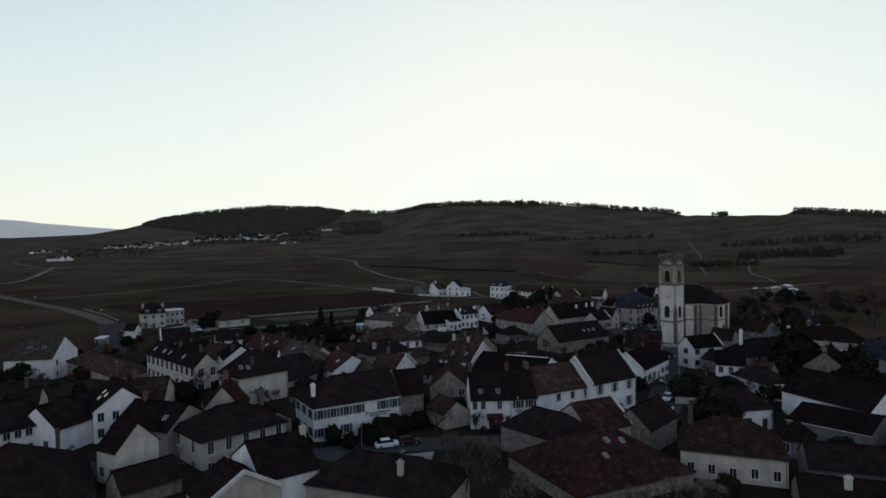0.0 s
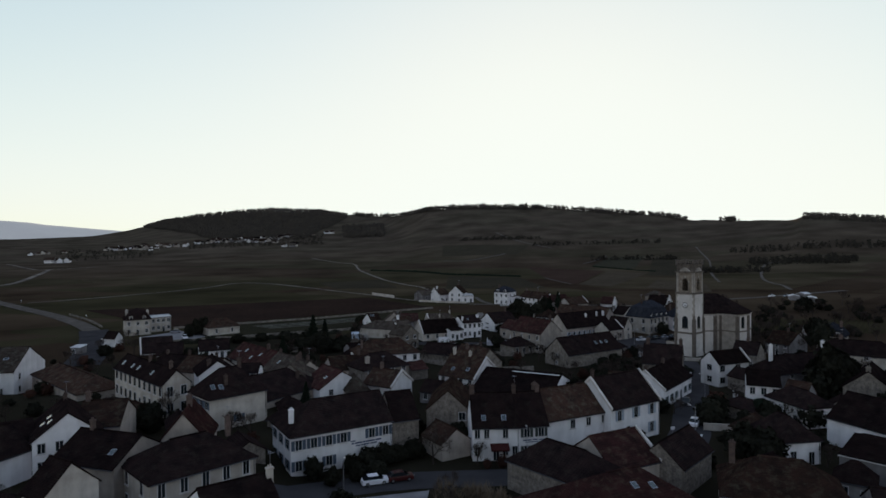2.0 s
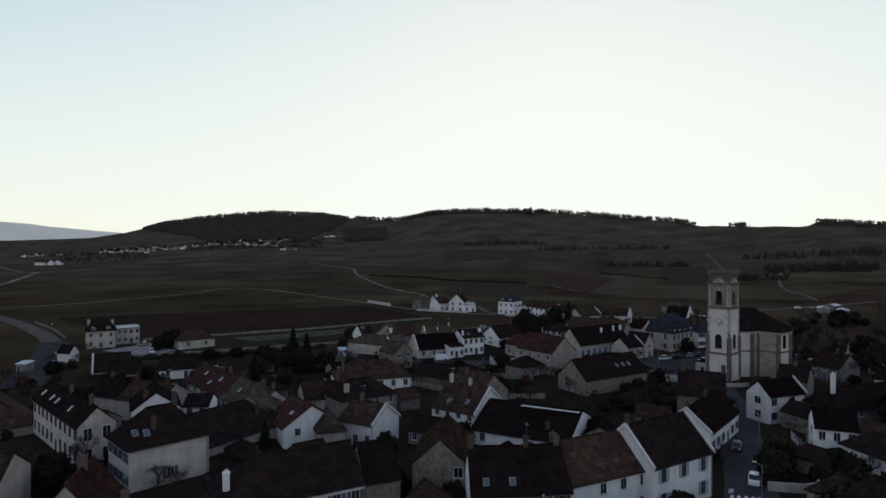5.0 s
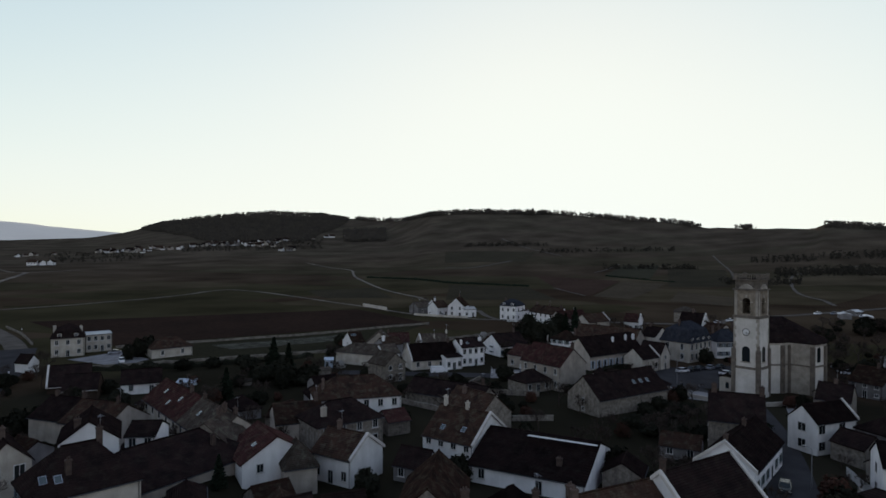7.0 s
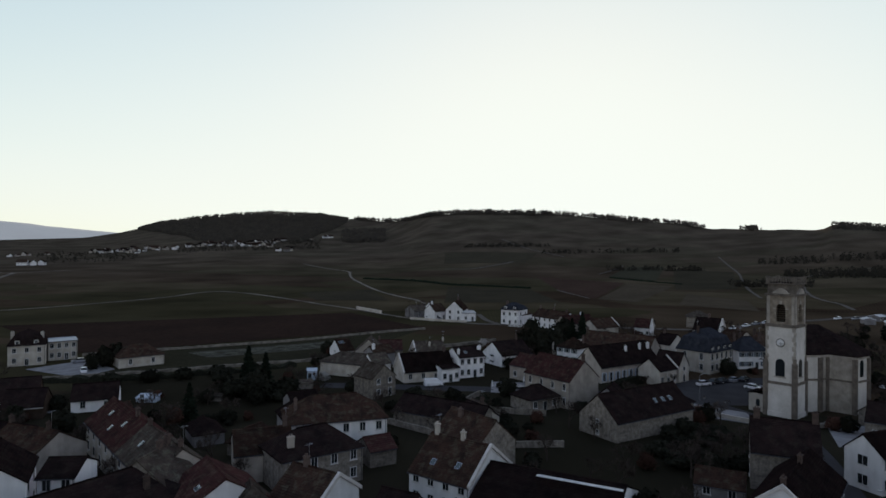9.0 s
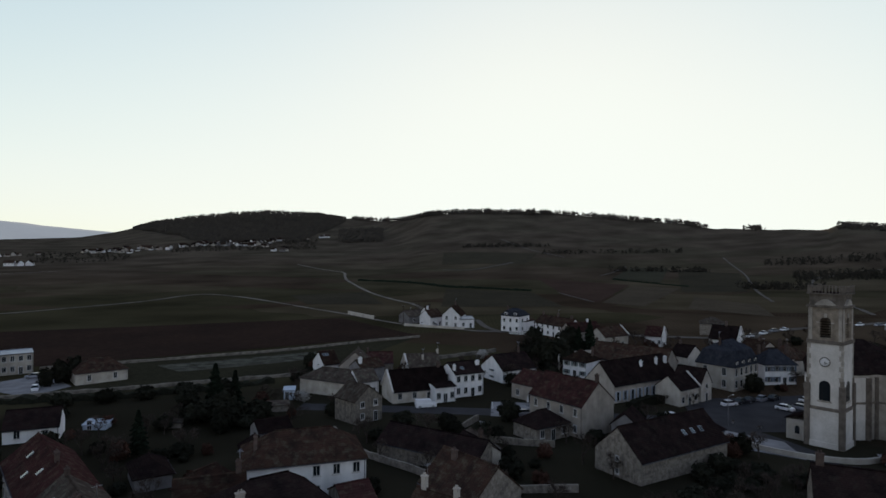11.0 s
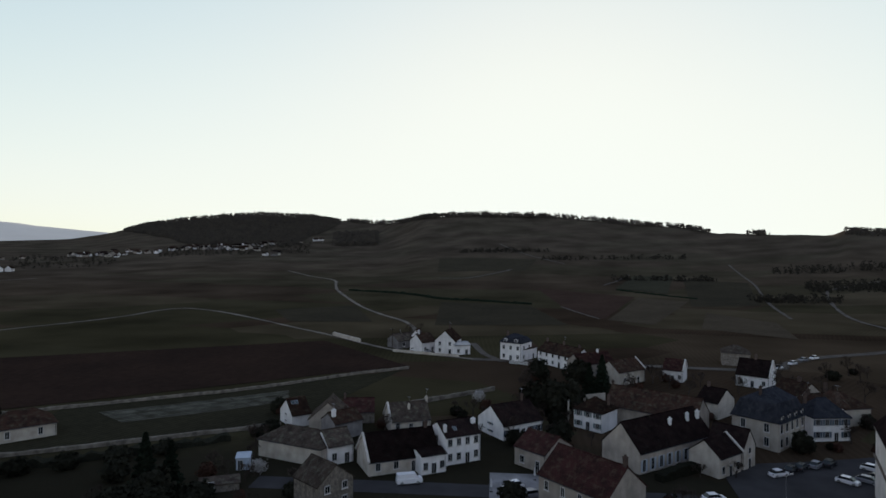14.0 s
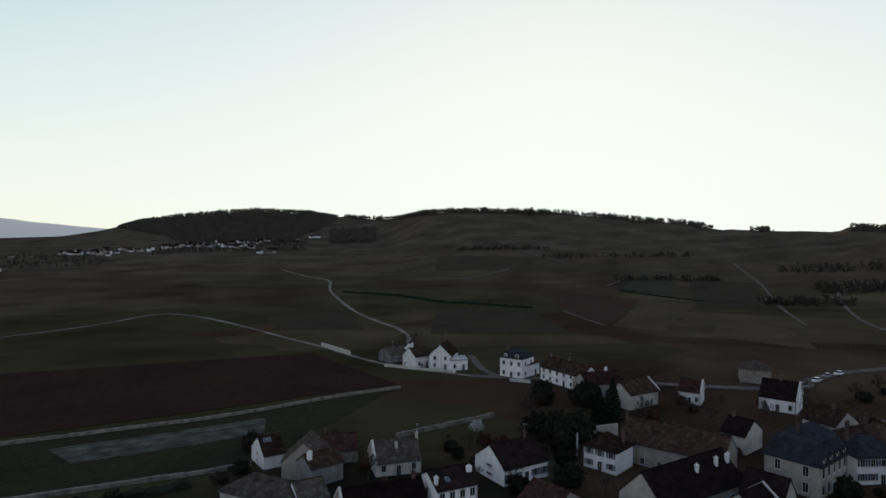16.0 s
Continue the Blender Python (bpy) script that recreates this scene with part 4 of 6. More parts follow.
    # tall arched windows of nave and apse
    for (x0, y0), (x1, y1), n in ((plan[4], plan[5], 1), (plan[5], plan[6], 1)):
        for i in range(n):
            f = (i + 0.5) / n
            u, v = loc(x0 + (x1 - x0) * f, y0 + (y1 - y0) * f)
            wa = math.degrees(math.atan2(y1 - y0, x1 - x0)) + 48
            part("nave_window", arched(0.8, 3.2), GLASS, c, "dark arched window", m=pose(u, v, 8.6, 0, 0, wa))
    # low side chapel against the tower
    bm = boxes((-7.6, -h - 0.2, -1.6, 3.2, -1, 4.2))
    ch = part("side_chapel", bm, PALE, c)
    bm = bmesh.new()
    slab(bm, [(-7.9, -1.9, 4.3), (-h - 0.2, -1.9, 6.0), (-h - 0.2, 3.5, 6.0), (-7.9, 3.5, 4.3)], 0.2)
    bmesh.ops.recalc_face_normals(bm, faces=bm.faces)
    part("chapel_roof", bm, TILED, ch)
    part("chapel_window", arched(0.45, 1.2), GLASS, ch, "dark arched window", m=pose(-5.5, -1.6, 1.3))
    return c


def arched(half, tall, deep=0.05):
    """A flat plate with a round head, standing in the plane y = 0 and proud towards -y."""
    bm = bmesh.new()
    n = 10
    pts = [(half, 0), (half, tall)] + [(half * math.cos(math.pi * i / n), tall + half * math.sin(math.pi * i / n)) for i in range(1, n)] + [(-half, tall), (-half, 0)]
    fr = [bm.verts.new((x, -deep, z)) for x, z in pts]
    bk = [bm.verts.new((x, 0.02, z)) for x, z in pts]
    bm.faces.new(fr[::-1]), bm.faces.new(bk)
    for i in range(len(pts)):
        j = (i + 1) % len(pts)
        bm.faces.new((fr[i], fr[j], bk[j], bk[i]))
    bmesh.ops.recalc_face_normals(bm, faces=bm.faces)
    return bm


build_church()


# ---- the village ----
house("long white inn with grey-blue shutters and a very dark hipped roof", -24.3, 114.1, 31.1, 18.0, 10.5, 6.7, 4.0, "l",
      wall=WHITE, roof=TILED, front=(7, 2), left=(3, 2), right=None, shut=SHUT_B, win=(1.1, 1.6), chim=((0.06, 0.3),), chimat=WHITE,
      skip=(("f", 4, 1), ("f", 1, 0), ("f", 3, 0), ("f", 4, 0), ("f", 5, 0), ("f", 6, 0)))
house("rubble stone barn end adjoining the inn", -8.9, 124.4, 22.7, 4.9, 9.0, 6.2, 3.9, "g",
      wall=STONE, roof=TILED, front=None, left=None, right=None, chim=())
house("cream terraced house with two small roof windows", 5.1, 121.4, 3.5, 8.1, 9.0, 5.9, 4.6, "g",
      wall=WHITE, roof=TILED, front=(5, 2), left=None, right=None, skip=(("f", 2, 1), ("f", 4, 1), ("f", 1, 0)), sky=((0.25, 0.22), (0.68, 0.22)), chim=((0.04, 0.5), (0.97, 0.5)), win=(0.9, 1.5))
house("narrow pale terraced house with grey shutters", 13.2, 121.9, 11.1, 5.2, 9.0, 5.9, 4.6, "g",
      wall=WHITE, roof=TILED, front=(2, 2), left=None, right=None, shut=SHUT_D, chim=((0.9, 0.5),))
house("white street house with a brown tiled roof", 18.5, 124.1, 28.0, 14.5, 9.0, 6.2, 4.2, "g",
      wall=WHITE, roof=TILE, front=(4, 2), left=None, right=None, skip=(("f", 0, 1), ("f", 0, 0), ("f", 1, 0)), shut=None, chim=((0.02, 0.5),))
house("tall white street house with a dark roof and raised gables", 30.7, 128.6, 32.8, 13.4, 10.0, 6.9, 4.6, "g",
      wall=WHITE, roof=TILED, front=(3, 2), left=(1, 1), right=(1, 2), shut=SHUT_P, win=(1.0, 1.9), coping=(0, 1), chim=((0.03, 0.5),))
house("white corner house with a dark roof and pale gable coping", 49.3, 154.0, 51.5, 19.3, 8.7, 4.2, 3.6, "g",
      wall=WHITE, roof=TILED, front=(6, 1), left=None, right=(1, 1), shut=SHUT_G, coping=(0,), chim=((0.03, 0.5), (0.6, 0.5)))
house("tall house with a very dark roof behind the corner", 51.6, 176.8, -23.9, 9.6, 8.0, 6.0, 4.2, "g",
      wall=STONE, roof=TILED, front=(1, 1), left=(1, 2), right=None, chim=((0.1, 0.5), (0.95, 0.5)))
house("tan rubble stone barn with a blind gable", -3.2, 133.8, -4.5, 8.2, 14.0, 5.5, 3.6, "a",
      wall=STONE, roof=TILE, front=(3, 2), left=None, right=None, skip=(('f', 0, 0), ('f', 1, 0), ('f', 2, 0), ('f', 0, 1), ('f', 1, 1)), door=False, chim=(), win=(1.3, 1.7))
house("long cream townhouse with tall windows and a dark hipped roof", -36.8, 93.0, 45.3, 14.5, 11.0, 6.3, 3.2, "h",
      wall=PALE, roof=TILED, front=(5, 2), left=(2, 2), right=None, win=(0.95, 1.9), chim=((0.9, 0.5),))
house("small pale house with a steep dark roof", -46.5, 87.2, 61.0, 6.7, 4.6, 5.0, 3.2, "a",
      wall=PALE, roof=TILED, front=None, left=(2, 1), right=None, chim=())
house("low outbuilding with a dark brown roof", -42.0, 79.6, 48.0, 8.0, 5.0, 2.2, 2.2, "g",
      wall=STONE, roof=TILED, front=None, left=None, right=None, chim=(), category="outbuilding", name="outbuilding")
house("stone outbuilding with a dark roof and pale verge", -21.9, 82.0, 129.7, 7.3, 10.0, 5.0, 3.0, "g",
      wall=CREAM, roof=TILED, front=None, left=None, right=None, chim=(), coping=(0,))
house("white-walled house with a dark brown roof", -24.3, 81.2, 36.9, 8.3, 12.0, 6.0, 3.5, "g",
      wall=WHITE, roof=TILED, front=(2, 1), left=None, right=None, chim=((1.0, 0.45),), chimat=PALE)
house("long low outbuilding with a black roof", -7.5, 212.0, -32.0, 21.0, 8.0, 2.6, 2.6, "g",
      wall=STONE, roof=TILED, front=None, left=(1, 1), right=None, chim=(), category="outbuilding", name="outbuilding")
house("low lean outhouse with a pale gable", 9.0, 203.0, 30.0, 6.5, 7.0, 2.8, 2.2, "a",
      wall=PALE, roof=TILED, front=(1, 1), left=None, right=None, chim=((0.5, 0.2),), door=False, category="outbuilding", name="outbuilding")
house("low house with a dark hipped roof and a pale chimney", -18.8, 82.9, -20.2, 19.5, 11.0, 5.0, 3.0, "h",
      wall=CREAM, roof=TILED, front=None, left=None, right=None, chim=((0.65, 0.25),), chimat=PALE)
house("very large hall with a red-brown tiled roof", 18.0, 83.6, 24.7, 21.0, 18.5, 2.4, 5.2, "h",
      wall=STONE, roof=TILER, front=None, left=None, right=None, chim=(), sky=((0.5, 0.75), (0.4, 0.5), (0.62, 0.7)))
house("house with a red tiled roof and a pale gable coping", 24.2, 103.3, 26.9, 9.2, 10.0, 5.0, 3.4, "g",
      wall=CREAM, roof=TILER, front=None, left=None, right=(2, 2), chim=(), coping=(1,))
house("low house with a dark hipped roof", 9.9, 109.6, -49.2, 15.2, 9.0, 4.5, 3.0, "h",
      wall=STONE, roof=TILED, front=None, left=None, right=None, chim=())
house("low house with a dark roof at the street corner", 34.8, 105.1, 47.8, 11.8, 7.0, 4.5, 3.0, "g",
      wall=STONE, roof=TILED, front=None, left=None, right=None, chim=())
house("pale house with a weathered grey-brown hipped roof", 36.7, 96.4, -21.2, 14.9, 11.0, 4.4, 3.7, "h",
      wall=PALE, roof=TILE, front=(5, 1), left=None, right=(2, 1), chim=((0.1, 0.5),))
house("long white-walled storehouse with a dark roof", 70.9, 130.0, -68.2, 18.5, 11.0, 4.9, 4.0, "g",
      wall=WHITE, roof=TILED, front=None, left=(1, 1), right=None, chim=(), category='storehouse')
house("dark-roofed outbuilding with a pale gutter", 63.2, 114.2, -49.2, 13.2, 15.0, 3.4, 1.6, "g",
      wall=GREYWALL, roof=TILED, front=None, left=None, right=None, chim=(), gutter=PARAPET)
house("low grey house with tall shuttered windows", 53.5, 91.0, -20.0, 14.0, 8.0, 3.2, 2.6, "g",
      wall=GREYWALL, roof=TILED, front=(5, 1), left=None, right=None, chim=())
house("low house with a long dark roof and one pale chimney", 47.5, 82.5, -20.0, 17.0, 7.0, 1.9, 2.4, "g",
      wall=STONE, roof=TILED, front=None, left=None, right=None, chim=((0.35, 0.3),), chimat=PALE)
house("white house with a shallow dark roof", 66.5, 151.5, -23.1, 6.6, 8.0, 6.0, 2.5, "g",
      wall=WHITE, roof=TILED, front=(3, 2), left=(1, 2), right=None, chim=())
house("low white outbuilding beside a white house", 69.2, 148.7, -77.2, 11.0, 7.0, 4.2, 2.4, "h",
      wall=WHITE, roof=TILED, front=(2, 1), left=None, right=None, chim=())
house("small house with a dark roof and white end walls", 56.6, 118.1, 9.5, 6.7, 9.0, 4.2, 3.0, "h",
      wall=WHITE, roof=TILED, front=(2, 1), left=None, right=(1, 1), chim=())
house("white two-storey corner house with a dark hipped roof", 70.2, 174.2, 22.0, 10.5, 6.0, 6.0, 2.6, "g",
      wall=WHITE, roof=TILED, front=(4, 2), left=(1, 2), right=(2, 2), skip=(("f", 1, 1), ("f", 3, 1), ("f", 1, 0)), win=(1.6, 1.5), coping=(1,), chim=())
house("low house with a weathered grey roof", 96.8, 211.5, 24.0, 6.4, 6.0, 2.8, 2.4, "g",
      wall=STONE, roof=TILED, front=None, left=None, right=None, chim=())
house("stone house with a tan gable and a chimney", 89.6, 154.9, -37.0, 9.5, 14.0, 4.5, 3.8, "a",
      wall=STONE, roof=TILED, front=None, left=None, right=None, chim=((0.5, 0.02),), chimat=STONE)
house("white house with a slate roof", 110.8, 167.2, -92.4, 15.2, 9.0, 6.0, 3.2, "g",
      wall=WHITE, roof=SLATE, front=(4, 2), left=None, right=None, chim=((0.3, 0.5),))
house("stone house with a slate mansard roof", 128.3, 230.0, -37.8, 8.4, 10.0, 5.0, 4.0, "m",
      wall=PALE, roof=SLATE, front=(3, 2), left=None, right=None, dormers=2, chim=((0.8, 0.5),))
house("house with a large white gable and roof windows", -105.8, 167.0, 99.0, 16.0, 12.0, 6.4, 4.8, "a",
      wall=WHITE, roof=TILEG, front=(3, 2), left=(2, 1), right=None, skip=(('f', 1, 0), ('f', 2, 0), ('f', 1, 1), ('f', 2, 1)), sky=((0.3, 0.5), (0.6, 0.5)), chim=((0.5, 0.9),))
house("white gabled house with roof windows on its dark slope", -60.5, 106.2, 33.6, 9.2, 12.0, 5.5, 3.6, "a",
      wall=WHITE, roof=TILED, front=(4, 2), left=None, right=None, skip=(('f', 1, 0), ('f', 2, 0), ('f', 3, 0), ('f', 3, 1)), door=False, sky=((0.25, 0.5), (0.5, 0.5), (0.4, 0.3)), chim=((0.5, 0.8),))
house("low white house with a dark roof", -63.2, 100.1, 73.3, 7.2, 8.0, 4.5, 3.2, "g",
      wall=WHITE, roof=TILED, front=None, left=(2, 1), right=None, chim=())
house("white house with a broad dark roof", -71.0, 96.0, 55.4, 8.0, 9.0, 5.0, 3.6, "g",
      wall=WHITE, roof=TILED, front=(5, 2), left=None, right=None, chim=())
house("long pale terrace with many windows and roof windows", -75.2, 156.6, -43.8, 27.2, 5.5, 6.6, 2.6, "g",
      wall=PALE, roof=TILED, front=(10, 2), left=None, right=(2, 2), win=(1.2, 1.9), sky=((0.1, 0.4), (0.3, 0.4), (0.42, 0.4), (0.7, 0.4)), chim=((0.5, 0.5), (0.9, 0.5)))
house("large pale house with blue-grey shutters and a dark hipped roof", -42.8, 128.5, 45.0, 11.5, 9.0, 6.2, 4.2, "h",
      wall=PALE, roof=TILED, front=(1, 1), left=(4, 2), right=None, shut=SHUT_B, sky=((0.12, 0.35), (0.25, 0.3)), chim=((0.35, 0.2), (0.7, 0.5)), door=False)
house("cream house with a red-brown roof and one gable window", -42.2, 106.9, 12.4, 7.0, 9.0, 5.0, 4.2, "a",
      wall=CREAM, roof=TILER, front=(1, 2), left=(3, 1), right=None, skip=(('f', 0, 0),), door=False, chim=((0.5, 0.6),))
house("low house with a dark roof and one roof window", -54.8, 101.6, -17.7, 11.2, 10.0, 4.5, 3.0, "g",
      wall=CREAM, roof=TILED, front=None, left=None, right=None, sky=((0.8, 0.4),), chim=((0.2, 0.5),))
house("old house with a mossy brown roof", -59.7, 115.1, 13.0, 6.9, 10.0, 5.0, 3.0, "g",
      wall=CREAM, roof=TILE, front=None, left=None, right=None, chim=((0.1, 0.5),))
house("dark-roofed house beside a white one", -77.1, 108.2, 23.2, 4.8, 10.0, 5.0, 3.0, "g",
      wall=CREAM, roof=TILED, front=None, left=None, right=None, chim=((0.5, 0.5),))
house("brown-roofed house behind a large gable", -105.8, 173.7, -41.6, 33.2, 10.0, 4.5, 2.5, "h",
      wall=CREAM, roof=TILE, front=None, left=None, right=None, chim=())
house("broad dark-roofed house at the lane", -60.8, 69.3, 33.1, 18.5, 19.0, 2.2, 5.4, "h",
      wall=CREAM, roof=TILED, front=None, left=None, right=None, chim=((0.8, 0.5),))
house("low white wing of a gabled house", -66.4, 106.9, 39.4, 5.0, 8.0, 4.8, 2.2, "g",
      wall=WHITE, roof=TILED, front=None, left=None, right=None, chim=())
house("white gabled house with a dark roof and roof aerial", -52.9, 148.9, 27.7, 7.8, 10.0, 6.0, 2.8, "a",
      wall=WHITE, roof=TILED, front=None, left=None, right=(2, 2), chim=((0.3, 0.2),))
house("terraced house with a red-brown roof and roof windows", -61.3, 190.7, -48.9, 22.1, 9.0, 5.5, 3.5, "g",
      wall=PALE, roof=TILER, front=(5, 2), left=(2, 2), right=None, sky=((0.3, 0.6), (0.55, 0.3), (0.7, 0.6)), chim=((0.75, 0.5),))
house("terraced house with a weathered brown roof", -46.8, 174.1, -48.1, 16.5, 9.0, 5.5, 3.5, "g",
      wall=CREAM, roof=TILEG, front=(4, 2), left=None, right=(2, 2), sky=((0.3, 0.5),), chim=((0.1, 0.5), (0.95, 0.5)))
house("old house with a ridged tan roof and broken chimney stacks", -31.2, 158.1, 82.8, 7.1, 9.0, 5.0, 3.5, "g",
      wall=STONE, roof=TILEG, front=None, left=None, right=None, chim=((0.7, 0.5), (0.95, 0.5)))
house("white gabled house with a brown roof and a roof window", -27.5, 152.6, 34.6, 10.8, 10.0, 5.0, 3.3, "a",
      wall=WHITE, roof=TILER, front=(2, 2), left=None, right=None, skip=(('f', 0, 0),), door=False, sky=((0.3, 0.5),), chim=())
house("low house with a pale brown roof", -21.3, 152.9, 23.1, 5.0, 7.0, 4.5, 2.8, "h",
      wall=CREAM, roof=TILEG, front=None, left=None, right=None, chim=())
house("broad house with a white end wall and a brown hipped roof", -24.1, 187.7, 18.5, 18.0, 11.0, 6.0, 3.4, "h",
      wall=WHITE, roof=TILE, front=(6, 2), left=None, right=(2, 2), skip=(('f', 0, 0), ('f', 1, 0), ('f', 2, 0), ('f', 0, 1), ('f', 1, 1), ('f', 2, 1)), door=False, chim=((0.1, 0.3),))
house("brown-roofed house with a white gable edge", -19.0, 161.0, -31.3, 8.3, 8.1, 4.5, 2.9, "g",
      wall=WHITE, roof=TILE, front=(3, 1), left=None, right=None, coping=(1,), chim=((0.3, 0.5),))
house("stone house with dark windows and a tall chimney", -20.0, 170.4, 36.5, 13.3, 9.5, 5.5, 3.0, "h",
      wall=STONE, roof=TILED, front=(4, 2), left=None, right=None, chim=((0.15, 0.2),), chimat=CREAM)
house("white house with a steep mottled tile roof", -1.3, 170.1, -35.5, 10.6, 11.0, 4.6, 4.1, "g",
      wall=WHITE, roof=TILE, front=(4, 2), left=(2, 2), right=None, sky=((0.3, 0.3), (0.7, 0.35)), coping=(1,), chim=((0.1, 0.5), (0.55, 0.5)), chimat=PALE)
house("wide low house with a very dark roof", 6.4, 160.4, -27.1, 19.1, 18.0, 2.8, 3.7, "g",
      wall=WHITE, roof=TILED, front=(4, 1), left=None, right=None, skip=(("f", 1, 0),), chim=((0.75, 0.15),), category='house')
house("rubble stone barn with a tall gable and a dark roof", 36.6, 198.7, 32.9, 23.0, 10.0, 4.2, 4.4, "g",
      wall=STONE, roof=TILED, front=None, left=(1, 2), right=None, chim=(), sky=((0.6, 0.45), (0.7, 0.45), (0.8, 0.45)), win=(0.7, 1.5))
house("cream house with a dark red roof and shuttered windows", 23.3, 234.9, -52.0, 14.7, 10.0, 6.6, 4.1, "g",
      wall=CREAM, roof=TILER, front=(4, 2), left=None, right=None, shut=None, win=(0.8, 1.5), chim=((0.97, 0.5),))
house("low stone outhouse with an arched opening", 22.8, 220.2, 34.4, 8.8, 7.0, 3.0, 2.2, "h",
      wall=STONE, roof=TILED, front=(3, 1), left=None, right=None, chim=())
house("long cream school building with a tall dark roof", 46.7, 253.7, 34.0, 24.8, 10.0, 5.0, 5.0, "g",
      wall=CREAM, roof=TILED, front=(9, 1), left=None, right=None, win=(0.9, 2.4), shut=SHUT_P, chim=((0.55, 0.3), (0.8, 0.3), (0.95, 0.3)), chimat=WHITE, door=False)
house("small pale house with a dark roof on the square", 62.8, 253.2, 36.5, 8.4, 7.0, 4.4, 2.8, "g",
      wall=PALE, roof=TILED, front=(3, 1), left=None, right=(1, 1), coping=(1,), chim=())
house("town hall of pale stone with a slate mansard roof and dormers", 84.0, 270.7, 39.1, 14.2, 11.0, 6.6, 6.4, "m",
      wall=PALE, roof=SLATE, front=(5, 2), left=(2, 2), right=None, win=(1.1, 2.0), dormers=4, chim=((0.2, 0.5),), category='town hall')
house("white house with blue shutters and a slate roof", 96.5, 278.5, 4.0, 9.4, 8.0, 6.0, 3.6, "h",
      wall=WHITE, roof=SLATE, front=(4, 2), left=None, right=None, shut=SHUT_B, chim=((0.05, 0.5), (0.95, 0.5)))
house("white two-storey house with two tall white chimneys", 7.0, 256.0, 28.6, 8.4, 8.0, 6.0, 2.2, "g",
      wall=WHITE, roof=TILED, front=(4, 2), left=(1, 2), right=None, sky=((0.35, 0.4),), chim=((0.05, 0.15), (0.95, 0.3)), chimat=WHITE)
house("low white annex with a flat roof", 2.2, 250.4, 26.9, 5.5, 5.0, 3.8, 0.5, "g",
      wall=WHITE, roof=TILED, front=(3, 1), left=None, right=None, chim=())
house("low house with a black roof and a white gable", -8.2, 249.3, 23.3, 15.2, 9.0, 3.0, 4.2, "g",
      wall=PALE, roof=TILED, front=(4, 1), left=None, right=None, coping=(0,), chim=((0.9, 0.5),))
house("white gabled house with a black roof and black-framed windows", 20.6, 273.5, 32.1, 12.0, 10.5, 3.6, 3.6, "g",
      wall=WHITE, roof=TILED, front=(5, 1), left=(1, 2), right=None, shut=SHUT_B, chim=((0.8, 0.5),))
house("white gabled house with two roof windows", -31.5, 281.2, 35.9, 5.0, 8.0, 3.2, 3.2, "g",
      wall=WHITE, roof=TILE, front=None, left=(1, 2), right=None, sky=((0.25, 0.7), (0.45, 0.7)), chim=())
house("pale house with a white gable and a tan roof", -6.4, 277.8, 17.9, 10.0, 8.0, 3.0, 3.4, "g",
      wall=PALE, roof=TILEG, front=(3, 1), left=None, right=None, coping=(0,), chim=((0.5, 0.3), (1.0, 0.5)), chimat=PALE)
house("house with a broad weathered grey roof", -26.1, 275.7, 2.3, 9.2, 9.0, 3.8, 4.0, "a",
      wall=CREAM, roof=TILEG, front=None, left=None, right=None, chim=((0.9, 0.5),))
house("low house with a pale grey hipped roof", -33.7, 261.0, -25.0, 16.5, 9.0, 3.8, 2.2, "h",
      wall=PALE, roof=TILEG, front=None, left=None, right=None, chim=())
house("small house with a dark red roof", -19.5, 285.5, 8.0, 8.0, 7.0, 3.0, 2.6, "g",
      wall=STONE, roof=TILER, front=None, left=None, right=None, chim=((0.05, 0.5),))
house("dark-roofed house with a short chimney", -19.0, 271.4, 42.7, 7.8, 6.0, 4.0, 2.0, "g",
      wall=GREYWALL, roof=TILE, front=None, left=None, right=None, chim=((0.1, 0.3),), chimat=WHITE)
house("grey stone house with two small windows", -14.4, 230.9, 46.2, 7.3, 7.5, 5.0, 2.8, "a",
      wall=STONE, roof=TILEG, front=(2, 2), left=None, right=(1, 2), chim=())
house("white house with grey shutters and a brown hipped roof", 39.8, 286.2, -42.0, 8.0, 8.0, 5.0, 2.6, "h",
      wall=WHITE, roof=TILE, front=(3, 2), left=(2, 2), right=None, shut=SHUT_G, chim=((0.95, 0.5),))
house("long cream building with a broad brown roof", 48.8, 290.8, -39.5, 23.5, 10.0, 5.5, 4.2, "g",
      wall=CREAM, roof=TILE, front=(6, 1), left=None, right=None, chim=((0.0, 0.5),), door=False)
house("low house with a dark red roof and a pale parapet", 21.6, 258.2, -47.5, 8.3, 9.0, 4.0, 2.6, "g",
      wall=CREAM, roof=TILER, front=(2, 1), left=None, right=None, chim=())
house("white gabled cottage with a dark roof", -79.5, 215.5, 24.0, 9.4, 7.0, 2.8, 2.8, "g",
      wall=WHITE, roof=TILED, front=(2, 1), left=(1, 1), right=None, chim=())
house("dark house with a pale gutter line", -90.2, 208.6, 21.2, 7.7, 9.0, 2.6, 3.0, "g",
      wall=WOODD, roof=TILED, front=None, left=None, right=None, chim=(), gutter=PARAPET)
house("house with a dark roof and brick chimneys", -78.1, 179.4, -18.4, 14.4, 10.0, 4.5, 3.0, "g",
      wall=CREAM, roof=TILED, front=None, left=None, right=None, chim=((0.1, 0.5), (0.6, 0.5)))
house("house with a brown roof in the old quarter", -70.1, 176.2, -18.9, 11.5, 10.0, 4.5, 3.0, "g",
      wall=CREAM, roof=TILE, front=None, left=None, right=None, chim=((0.8, 0.5),))
